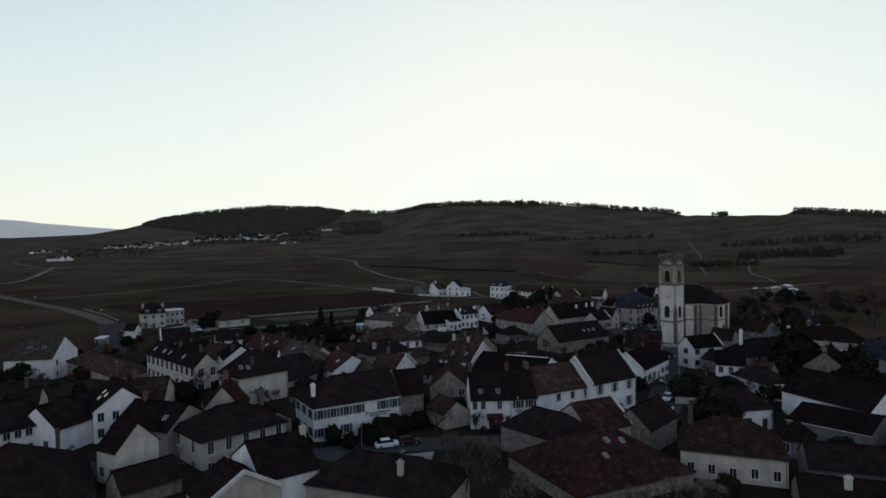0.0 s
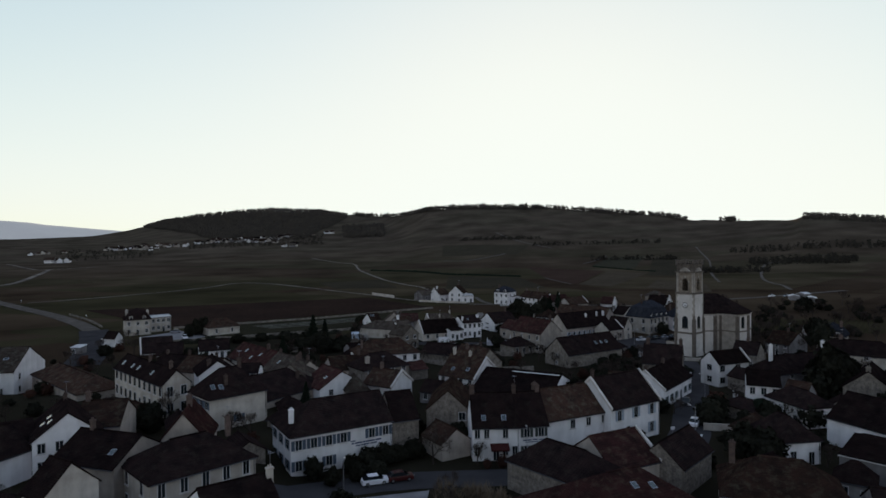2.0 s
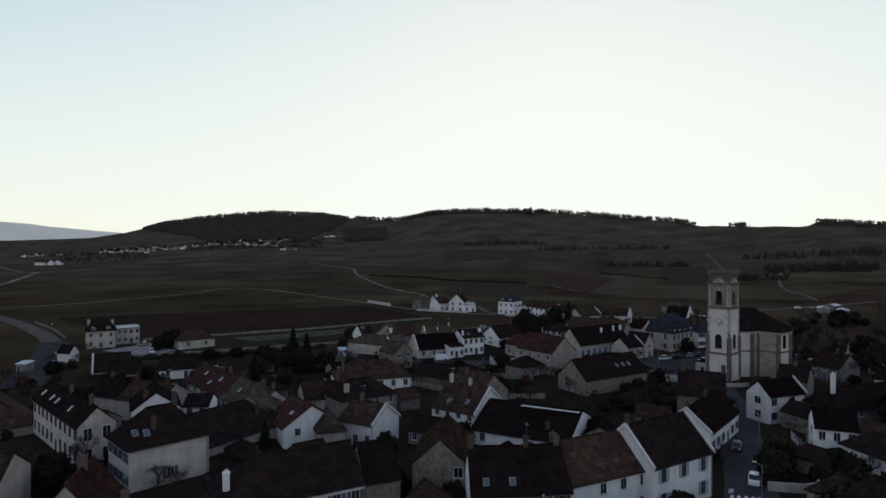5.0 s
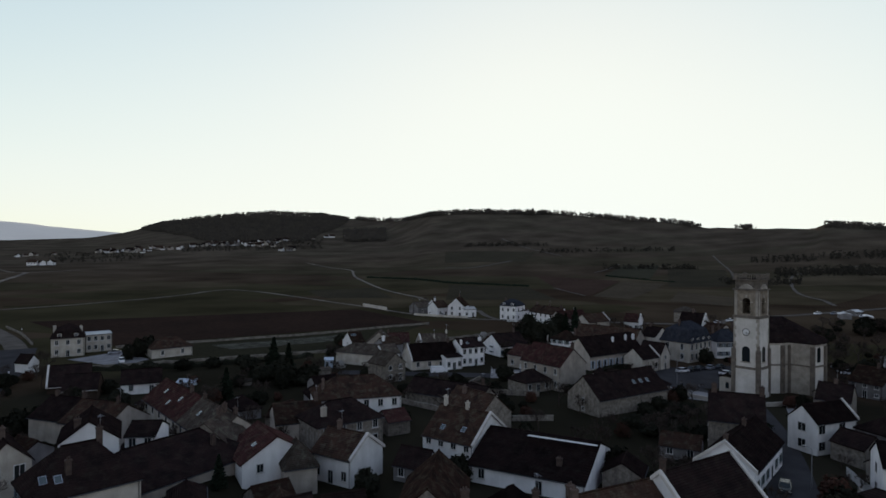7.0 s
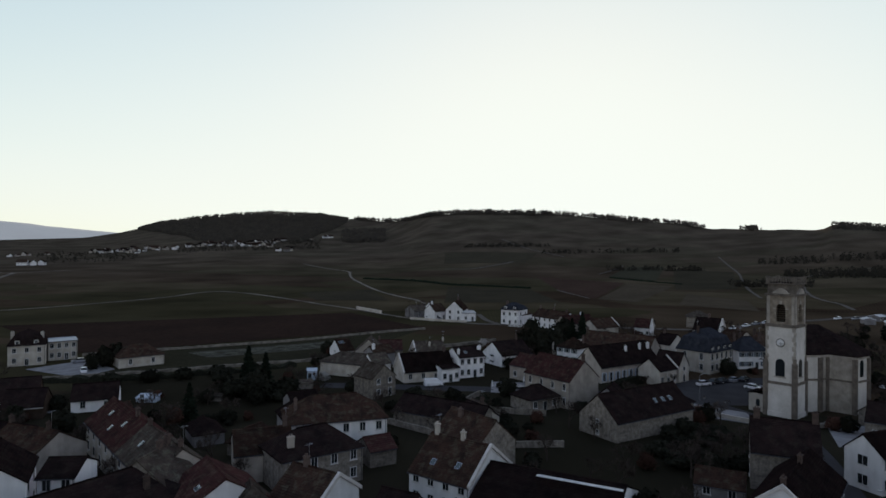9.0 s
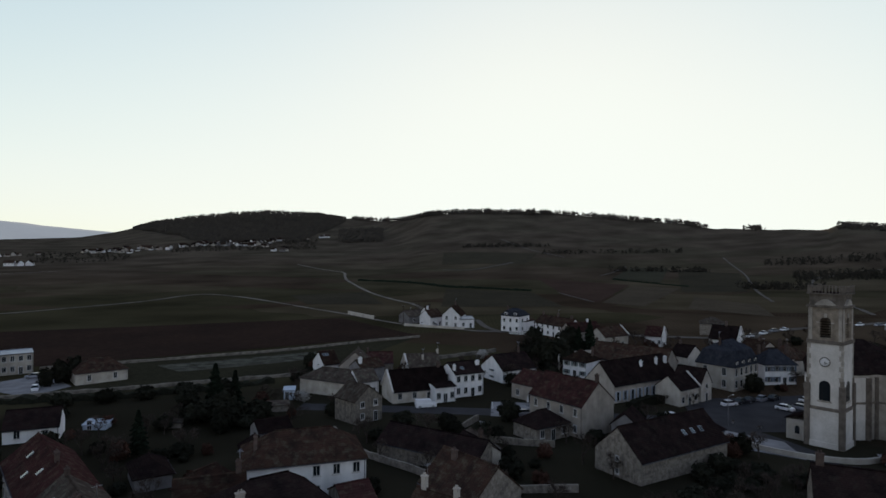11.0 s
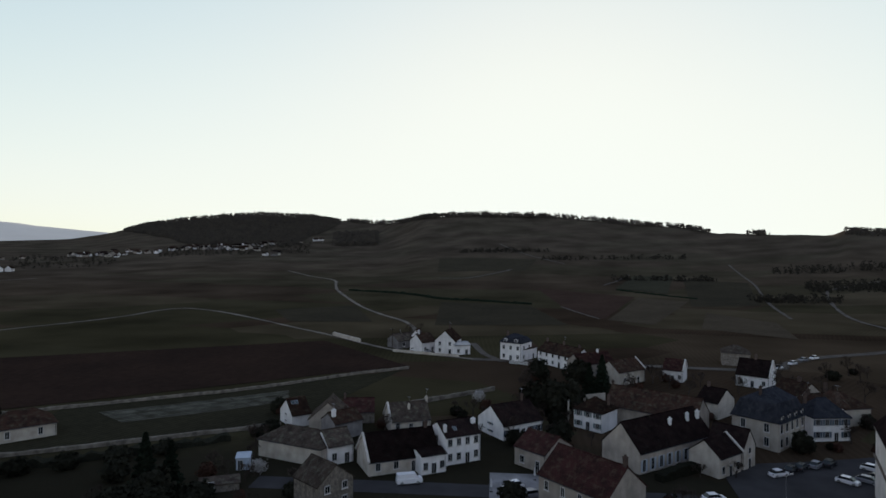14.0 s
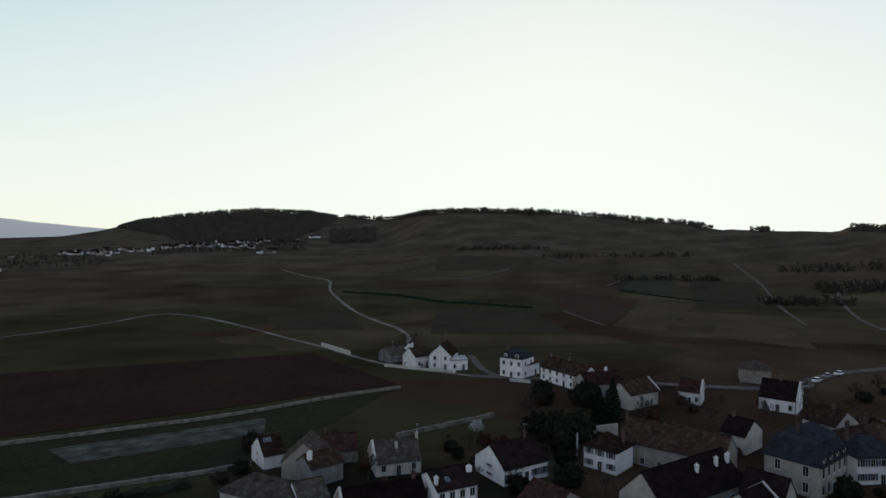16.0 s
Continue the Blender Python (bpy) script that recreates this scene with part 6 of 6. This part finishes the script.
def woods(name, label, spots, seed, size, material=FOREST, blades=16):
    """Far woods: clumps of blades on short trunks, too many and too far to count."""
    rng = random.Random(seed)
    verts, faces = [], []
    for x, y, s in spots:
        z = ground_z(x, y)
        h = size * s
        i = len(verts)
        verts += [(x - .3, y, z - 1), (x + .3, y, z - 1), (x, y, z + h * .7)]
        faces.append((i, i + 1, i + 2))
        for k in range(blades):
            a, q = rng.uniform(0, 6.283), rng.random() ** 0.5
            zz = z + h * rng.uniform(0.02, 1.0)
            wd = h * 0.38 * q
            cx, cy = x + wd * math.cos(a), y + wd * math.sin(a)
            r = h * rng.uniform(0.08, 0.2)
            t = rng.uniform(0, 3.14)
            ux, uy = math.cos(t) * r, math.sin(t) * r
            i = len(verts)
            verts += [(cx - ux, cy - uy, zz - r * .6), (cx + ux, cy + uy, zz - r * .4), (cx + ux * .4, cy + uy * .4, zz + r), (cx - ux * .7, cy - uy * .7, zz + r * .7)]
            faces.append((i, i + 1, i + 2, i + 3))
    me = bpy.data.meshes.new(name)
    me.from_pydata(verts, [], faces)
    me.materials.append(material)
    tagged(new(name, me), label, "woods", kind="stuff")


def polar(az, r):
    return 5 + r * math.sin(radians(az)), 79 + r * math.cos(radians(az))


rng = random.Random(3)
spots = []
for i in range(7000):
    az = rng.uniform(-27, -9.5)
    far = float(np.interp(az, AZ, DIST))
    low = far - 560 * min(1, max(0.05, (az + 27.5) / 6), max(0.06, (-9.0 - az) / 4.5)) - 60 * noise.noise((az * 0.7, 2, 0))
    spots.append((*polar(az, rng.uniform(low, far + 30)), rng.uniform(0.55, 1.2) * min(1, (az + 27.4) / 2.5 + 0.2, (-9.3 - az) / 3 + 0.2)))
for i in range(900):
    az = rng.uniform(-10, -6.2)
    spots.append((*polar(az, rng.uniform(1290, 1520)), rng.uniform(0.6, 1.2)))
woods("forest", "dark winter wood on the far hilltop", spots, 4, 8.5)
spots = []
for i in range(1500):
    az = rng.choice((rng.uniform(-4.5, 12), rng.uniform(-3.0, 9), rng.uniform(12, 22), rng.uniform(-9, -2)))
    far = float(np.interp(az, AZ, DIST))
    spots.append((*polar(az, far + rng.uniform(-25, 8)), rng.uniform(0.25, 0.85) + 0.35 * max(0, noise.noise((az * 1.3, 5, 0)))))
for i in range(46):
    az = rng.gauss(25.6, 0.33)
    spots.append((*polar(az, float(np.interp(az, AZ, DIST)) + rng.uniform(-15, 8)), rng.uniform(0.35, 0.95)))
for i in range(700):
    az = rng.uniform(31.2, 43)
    far = float(np.interp(az, AZ, DIST))
    spots.append((*polar(az, far + rng.uniform(-45, 10)), rng.uniform(0.35, 0.55)))
woods("ridge_trees", "sparse trees along the ridge line", spots, 5, 8.5, blades=22)
spots = []
for az0, az1, r0, r1, n in ((28, 36, 640, 700, 260), (26, 38, 800, 850, 220), (8, 20, 905, 930, 120), (1, 9, 985, 1010, 120), (24, 30, 560, 580, 90), (14, 22, 700, 712, 90), (-24, -12, 1130, 1330, 420), (-34, -27, 1000, 1300, 160)):
    for i in range(n):
        az = rng.uniform(az0, az1)
        spots.append((*polar(az, rng.uniform(r0, r1) + 3 * (az - az0)), rng.uniform(0.3, 1.0)))
woods("hedgerows", "dark hedgerows and thickets on the slope", spots, 6, 6, mat("dark_hedgerow", (0.050, 0.046, 0.036), (0.034, 0.031, 0.025), scale=0.05, fine=0.6, vary=0.0))


# ---- far village on the hill ----
def far_house(wall, roof):
    r = tagged(new("far_house"), "small pale house of the hillside village", "house", "hillside village")
    bm = bmesh.new()
    vs = [[bm.verts.new((u, p[0], p[1])) for p in ((0, -2), (9, -2), (9, 5), (4.5, 8.4), (0, 5))] for u in (0, 13)]
    bm.faces.new(vs[0]), bm.faces.new(vs[1][::-1])
    for i in range(5):
        bm.faces.new((vs[0][(i + 1) % 5], vs[0][i], vs[1][i], vs[1][(i + 1) % 5]))
    bmesh.ops.recalc_face_normals(bm, faces=bm.faces)
    part("wall", bm, wall, r)
    bm = bmesh.new()
    slab(bm, [(-.4, -.6, 4.7), (13.4, -.6, 4.7), (13.4, 4.5, 8.8), (-.4, 4.5, 8.8)], .3)
    slab(bm, [(13.4, 9.6, 4.7), (-.4, 9.6, 4.7), (-.4, 4.5, 8.8), (13.4, 4.5, 8.8)], .3)
    part("roof", bm, roof, r)
    for u in (2.5, 6.5, 10.5):
        part("window", boxes((u - .6, u + .6, -.04, .05, 2.6, 4.0)), GLASS, r)
    return r


def place_far_village():
    kinds = [far_house(WHITE, TILE), far_house(PALE, TILED), far_house(CREAM, TILE), far_house(GREYWALL, TILEG)]
    rng = random.Random(9)
    lines = (((-660, 1215), (-541, 1150), 20), ((-640, 1250), (-560, 1230), 9), ((-549, 1209), (-500, 1214), 9), ((-514, 1259), (-340, 1262), 30), ((-490, 1300), (-350, 1330), 22), ((-372, 1367), (-320, 1400), 8), ((-558, 865), (-532, 870), 3),
             ((-720, 1065), (-700, 1130), 7), ((-300, 1180), (-290, 1170), 3), ((-300, 1420), (-230, 1450), 4))
    firsts = {}
    for (x0, y0), (x1, y1), n in lines:
        for i in range(n):
            f = (i + rng.uniform(0, 0.9)) / n
            x, y = x0 + (x1 - x0) * f + rng.uniform(-8, 8), y0 + (y1 - y0) * f + rng.uniform(-12, 30)
            s = rng.uniform(0.5, 0.95)
            m = Matrix.LocRotScale((x, y, ground_z(x, y)), Euler((0, 0, radians(rng.choice((-30, 10, 25, 70, 100)) + rng.uniform(-8, 8)))), (s, s, s))
            k = rng.choice((0, 0, 0, 1, 1, 2, 3))
            if k in firsts:
                copy_thing(kinds[k], m)
            else:
                firsts[k] = m
    for k, m in firsts.items():
        kinds[k].matrix_basis = m


place_far_village()


# ---- vehicles ----
def lofted(bm, sections):
    """A closed body through rings of the same number of points."""
    rings = [[bm.verts.new(p) for p in s] for s in sections]
    n = len(rings[0])
    for a, b in zip(rings, rings[1:]):
        for i in range(n):
            bm.faces.new((a[i], a[(i + 1) % n], b[(i + 1) % n], b[i]))
    bm.faces.new(rings[0][::-1]), bm.faces.new(rings[-1])
    bmesh.ops.recalc_face_normals(bm, faces=bm.faces)


def wheel_part(parent, x, y, r):
    bm = bmesh.new()
    tube(bm, (0, -0.1, 0), (0, 0.1, 0), r, r, 18)
    t = part("wheel", bm, RUBBER, parent, m=pose(x, y, r))
    bm = bmesh.new()
    tube(bm, (0, -0.11, 0), (0, 0.11, 0), r * 0.6, r * 0.6, 14)
    part("rim", bm, STEEL, t)


def car(paint, label, van=False):
    r = tagged(new("van" if van else "car"), label, "van" if van else "car", "parked vehicles")
    L, W = (5.0, 1.95) if van else (4.2, 1.75)
    h1, h2 = (1.1, 1.95) if van else (0.85, 1.45)
    low = 0.25
    prof = [(-L / 2, 0.5), (-L / 2 + 0.05, h1), (-L / 2 + 0.9, h1 + 0.08), (L / 2 - 0.2, h1 + 0.1), (L / 2, h1 - 0.1), (L / 2, 0.45)]
    bm = bmesh.new()
    secs = []
    for x, z in prof:
        k = 0.9 if abs(x) > L / 2 - 0.1 else 1.0
        w2 = W / 2 * k
        secs.append([(x, -w2, low), (x, w2, low), (x, w2, z * 0.8), (x, w2 * 0.95, z), (x, -w2 * 0.95, z), (x, -w2, z * 0.8)])
    lofted(bm, secs)
    part("body", bm, paint, r)
    top = [(-L / 2 + 0.75, h1), (-L / 2 + (1.35 if van else 1.6), h2), (L / 2 - (0.1 if van else 0.9), h2), (L / 2 - (0.05 if van else 0.15), h1)]
    bm = bmesh.new()
    secs = []
    for x, z in top:
        w2 = W / 2 * (0.95 if z == h1 else 0.8)
        secs.append([(x, -w2, h1 - 0.02), (x, w2, h1 - 0.02), (x, w2 * (0.95 if z == h1 else 0.98), max(z, h1 + 0.02)), (x, -w2 * (0.95 if z == h1 else 0.98), max(z, h1 + 0.02))])
    lofted(bm, secs)
    part("cabin", bm, paint if van else GLASS, r)
    part("roof_panel", boxes((-L / 2 + 1.6, L / 2 - (0.2 if van else 0.95), -W * 0.38, W * 0.38, h2, h2 + 0.03)), paint, r)
    bm = bmesh.new()
    slab(bm, [(-L / 2 + 0.72, -W * 0.36, h1 + 0.14), (-L / 2 + 0.72, W * 0.36, h1 + 0.14), (-L / 2 + 1.3, W * 0.34, h2 + 0.02), (-L / 2 + 1.3, -W * 0.34, h2 + 0.02)], 0.03)
    part("windscreen", bm, GLASS, r)
    for s in (-1, 1):
        for x in (-L * 0.31, L * 0.31):
            wheel_part(r, x, s * (W / 2 - 0.08), 0.31)
        part("headlight", boxes((-L / 2 - 0.02, -L / 2 + 0.1, s * W * 0.33 - .15, s * W * 0.33 + .15, 0.6, 0.75)), CLOCKW, r)
        part("rear_light", boxes((L / 2 - 0.1, L / 2 + 0.02, s * W * 0.35 - .12, s * W * 0.35 + .12, 0.65, 0.85)), PAINTR, r)
    return r


def park():
    white, grey, dark, red = car(PAINTW, "white hatchback parked on asphalt"), car(PAINTG, "grey hatchback parked on asphalt"), car(PAINTD, "dark hatchback parked on asphalt"), car(PAINTR, "dark red hatchback parked on asphalt")
    vn = car(PAINTW, "white delivery van parked by a low house", True)
    rows = [(white, 50.9, 141.2, 62), (dark, 55.6, 157.5, 62), (vn, 0.0, 246.2, 195), (white, 76.3, 256.2, 200), (white, 56.6, 241.5, 190), (white, 19.8, 244.5, 20), (grey, 23.0, 240.6, 200),
            (white, 88.6, 253.0, 130), (dark, 80.5, 259.0, 220), (dark, 83.5, 260.5, 220), (grey, 87.5, 262.0, 220), (dark, 91.0, 263.0, 220), (grey, 93.0, 253.5, 130), (white, 98.3, 260.0, 130), (dark, 96, 254.5, 130),
            (white, -10.6, 111.6, 200), (red, -6.8, 113.0, 200), (grey, -112.4, 273.0, 30), (white, -102.5, 259.0, 120), (white, 125, 251.7, 10), (grey, 129.5, 253, 10), (white, 134.5, 250, 30), (dark, 139, 254, 20),
            (white, -6.5, 390.5, 160), (grey, -2.0, 388.0, 160), (white, 129, 252, 20), (grey, 126, 260, 70), (dark, 129, 247, 25), (white, 139, 254, 110), (grey, 130, 245, 20), (white, 197, 391, 25), (grey, 205, 390, 25), (white, 204, 381, 25), (white, 130.5, 358.6, 35), (white, 140, 366.5, 35), (grey, 148, 373.5, 30), (white, 154.5, 377.2, 30), (grey, 28, 243.5, 20)]
    firsts = {}
    for ob, x, y, a in rows:
        z = ground_z(x, y) + 0.05 + (0.1 if y > 300 else 0)
        m = pose(x, y, z, 0, 0, a)
        if ob in firsts:
            copy_thing(ob, m)
        else:
            firsts[ob] = m
    for ob, m in firsts.items():
        ob.matrix_basis = m


park()


# ---- small things ----
def street_lamp():
    r = tagged(new("street_lamp"), "slim grey street lamp beside the road", "street lamp", "street lamps")
    bm = bmesh.new()
    tube(bm, (0, 0, 0), (0, 0, 6.5), 0.08, 0.05, 8)
    part("pole", bm, STEEL, r)
    bm = bmesh.new()
    tube(bm, (0, 0, 6.4), (0.9, 0, 6.8), 0.035, 0.03, 6)
    part("arm", bm, STEEL, r)
    part("lantern", boxes((0.75, 1.3, -0.13, 0.13, 6.72, 6.86)), STEEL, r)
    return r


lamp = street_lamp()
spots = ((47, 131, 150), (60, 158, 150), (68, 238, 0), (92, 246, 90), (14, 118, 90), (-14, 103, 90))
for x, y, a in spots[1:]:
    copy_thing(lamp, pose(x, y, ground_z(x, y), 0, 0, a))
lamp.matrix_basis = pose(spots[0][0], spots[0][1], ground_z(*spots[0][:2]), 0, 0, spots[0][2])

# zebra crossing
for i in range(6):
    p = Vector((44.6, 135.2)).lerp(Vector((49.4, 134.2)), i / 5)
    ob = finish(boxes((-1.2, 1.2, -0.22, 0.22, 0, 0.012)), "crossing_stripe", FRAMEW, m=pose(p.x, p.y, ground_z(p.x, p.y) + 0.045, 0, 0, 62))
    tagged(ob, "white painted crossing stripe on asphalt", "road marking", "crossing stripes", "structure")


def shed(x, y, ang, w, d, h, wall, roof, label):
    r = root("garden_shed", x, y, ground_z(x, y), ang, label, "shed", "sheds")
    part("wall", boxes((0, w, 0, d, -0.3, h)), wall, r)
    bm = bmesh.new()
    slab(bm, [(-.2, -.2, h + 0.1), (w + .2, -.2, h + 0.1), (w + .2, d + .2, h + 0.6), (-.2, d + .2, h + 0.6)], 0.12)
    part("roof", bm, roof, r)
    window(r, pose(w * 0.3, 0, 0.05), 0.9, 1.9, None, "d")


shed(-70.0, 225.5, 4, 4.6, 2.8, 1.0, CANVASB, CANVASB, "low shed under a pale blue sheet roof")
shed(-127.5, 226, -6, 3.4, 3.2, 2.4, GREYWALL, SHEETW, "small shed with a white sheet roof")
shed(-35.5, 252, 10, 2.6, 2.2, 2.4, CANVASB, CANVASB, "garden store under a pale blue cover")
shed(-38, 239.5, 20, 7, 3, 1.4, STONE, TILEG, "low stone garden store")
shed(-55, 227.0, 8, 4.5, 2, 1.0, STONE, TILEG, "low stone trough house")


def slat_fence(x0, y0, x1, y1, h, label):
    L = math.dist((x0, y0), (x1, y1))
    a = math.degrees(math.atan2(y1 - y0, x1 - x0))
    r = root("fence", x0, y0, ground_z(x0, y0), a, label, "fence", "fences")
    part("rail", boxes((0, L, -0.03, 0.03, h - 0.3, h - 0.18)), FRAMEW, r)
    part("rail", boxes((0, L, -0.03, 0.03, 0.25, 0.37)), FRAMEW, r)
    me = mesh_of(boxes((-0.09, 0.09, -0.06, -0.03, 0.05, h)), "slat", FRAMEW)
    n = int(L / 0.28)
    for i in range(n):
        share("slat", me, r, pose(L * (i + 0.5) / n, 0, 0))


slat_fence(69.2, 164.0, 67.0, 153.3, 1.7, "white slatted garden fence by the street")
slat_fence(31, 366, 38, 363, 1.3, "white slatted fence before a tall house")
ribbon("wall_street", [(51.5, 138.2), (59, 138.0), (64, 150), (66, 156)], 0.35, PALE, "pale garden wall along the street", thick=1.4, category="wall", step=2)
ribbon("wall_lane", [(-18, 226), (-12, 214), (-2, 205), (10, 196), (26, 196)], 0.4, STONE, "rubble stone garden wall", thick=1.2, category="wall", step=2, wobble=0.15)
ribbon("wall_yard", [(12, 236), (8, 226), (16, 220), (26, 218)], 0.4, STONE, "rubble stone yard wall", thick=1.3, category="wall", step=2, wobble=0.15)

# painted lettering on the inn, unreadable at this distance
inn = root("inn_sign", -24.3, 114.1, 0, 31.1, "dark painted lettering on the white inn wall", "sign")
for z, tall, words in ((3.62, 0.26, ((10.4, 0.5), (11.05, 1.3), (12.5, 0.4), (13.05, 1.6), (14.8, 1.1))),
                       (3.2, 0.22, ((11.2, 0.8), (12.15, 1.5), (13.8, 1.3))), (4.05, 0.2, ((10.3, 0.8),))):
    for u, wd in words:
        part("letter_bar", boxes((u, u + wd, -0.03, -0.004, z, z + tall)), INK, inn)
# pale strip on the long shed
strip = root("roof_strip", 16.0, 163.4, 6.72, -26.7, "pale metal sheet along a shed ridge", "roof sheet")
part("sheet", boxes((0.6, 12.0, -0.75, 0.0, 0, 0.06)), SHEETW, strip)


# pale yard with a garden wall, between the low houses
field("pavement_court", [(15, 239.5), (25.5, 238), (26.5, 252), (16, 252.5)], PAVEM, "pale paved yard between houses", 0.07)


def parasol(x, y):
    r = root("parasol", x, y, ground_z(x, y), 0, "closed white parasol standing in a yard", "parasol")
    bm = bmesh.new()
    tube(bm, (0, 0, 0.05), (0, 0, 2.6), 0.03, 0.03, 8)
    part("pole", bm, STEEL, r)
    bm = bmesh.new()
    tube(bm, (0, 0, 1.0), (0, 0, 2.5), 0.22, 0.05, 10)
    part("canopy", bm, FRAMEW, r)
    part("base", boxes((-.3, .3, -.3, .3, 0, 0.08)), RUBBER, r)


parasol(15.6, 242.6)
parasol(24.6, 249.0)


def roadside_sign(x, y, ang):
    r = root("road_sign", x, y, ground_z(x, y), ang, "small blank white road sign on a post", "sign", "road signs")
    bm = bmesh.new()
    tube(bm, (0, 0, -0.2), (0, 0, 2.3), 0.03, 0.03, 6)
    part("post", bm, STEEL, r)
    part("plate", boxes((-.4, .4, -.04, -.03, 1.7, 2.3)), SIGNM, r)


roadside_sign(-120.5, 233, -20)
roadside_sign(-128, 246, -20)
roadside_sign(-251, 381, -30)
roadside_sign(-174, 315, -30)
roadside_sign(43.5, 133, 10)
roadside_sign(66, 182, 0)


def bench(x, y, ang):
    r = root("bench", x, y, ground_z(x, y) + 0.06, ang, "plain wooden bench on the square", "bench", "benches")
    for i in range(3):
        part("slat", boxes((-.8, .8, -.22 + i * .16, -.09 + i * .16, 0.42, 0.46)), WOODD, r)
    for u in (-.6, .6):
        part("leg", boxes((u - .04, u + .04, -.2, .2, 0, 0.42)), STEEL, r)


bench(74, 236, 20)
bench(70, 240, 60)


def utility_pole(x, y):
    r = root("utility_pole", x, y, ground_z(x, y), 20, "weathered wooden utility pole with a cross arm", "pole")
    bm = bmesh.new()
    tube(bm, (0, 0, -0.5), (0, 0, 8.5), 0.15, 0.1, 8)
    part("post", bm, WOODD, r)
    part("cross_arm", boxes((-.8, .8, -.06, .06, 8.0, 8.15)), WOODD, r)
    for u in (-.65, 0.65):
        bm = bmesh.new()
        tube(bm, (u, 0, 8.15), (u, 0, 8.4), 0.05, 0.03, 6)
        part("insulator", bm, CLOCKW, r)


utility_pole(-17, 398)
ribbon("wall_track", [(-16, 389.5), (-6, 385), (4, 380.5), (12, 378)], 0.4, PALE, "pale garden wall before the white house", thick=1.1, category="wall", step=2, wobble=0.15)


AWNING = mat("dark_red_awning", (0.06, 0.022, 0.02), (0.045, 0.017, 0.016), rough=0.8, vary=0.1)


def awning(x, y, ang, u0, u1):
    r = root("awning", x, y, 0, ang, "dark red fabric awning over a shop door", "awning")
    bm = bmesh.new()
    slab(bm, [(u0, -1.5, 2.35), (u1, -1.5, 2.35), (u1, -0.04, 3.0), (u0, -0.04, 3.0)], 0.05)
    part("canopy", bm, AWNING, r)
    part("valance", boxes((u0, u1, -1.52, -1.49, 2.05, 2.34)), AWNING, r)
    for u in (u0 + .05, u1 - .05):
        bm = bmesh.new()
        tube(bm, (u, -1.45, 2.3), (u, -0.04, 2.3), 0.02, 0.02, 5)
        part("arm", bm, STEEL, r)


awning(5.1, 121.4, 3.5, 3.0, 6.2)
shop = root("shop_sign", 13.2, 121.9, 0, 11.1, "dark painted lettering over a shop window", "sign")
for u, wd, z in ((0.6, 1.5, 3.25), (2.4, 0.8, 3.3), (3.5, 1.1, 3.22)):
    part("letter_bar", boxes((u, u + wd, -0.03, -0.004, z, z + 0.22)), INK, shop)
part("letter_bar", boxes((1.0, 4.2, -0.03, -0.004, 2.95, 3.08)), INK, shop)


def memorial(x, y):
    """A pale stone monument: steps, plinth, tapering shaft and a cross."""
    r = root("memorial", x, y, ground_z(x, y), 20, "pale stone village memorial on two steps", "memorial")
    part("step", boxes((-1.6, 1.6, -1.6, 1.6, -0.2, 0.25)), PARAPET, r)
    part("step", boxes((-1.2, 1.2, -1.2, 1.2, 0.25, 0.5)), PARAPET, r)
    part("plinth", boxes((-.75, .75, -.75, .75, 0.5, 1.9)), PARAPET, r)
    bm = bmesh.new()
    tube(bm, (0, 0, 1.9), (0, 0, 4.2), 0.5, 0.26, 4)
    part("shaft", bm, PARAPET, r)
    part("cross", boxes((-.08, .08, -.08, .08, 4.2, 5.2), (-.32, .32, -.07, .07, 4.7, 4.86)), PARAPET, r)


memorial(137, 253)

ribbon("wall_parapet", [(39.5, 292), (41.2, 297.8), (46, 300.5), (52, 303)], 0.4, PALE, "tall pale garden wall behind a white house", thick=4.6, category="wall", step=2)
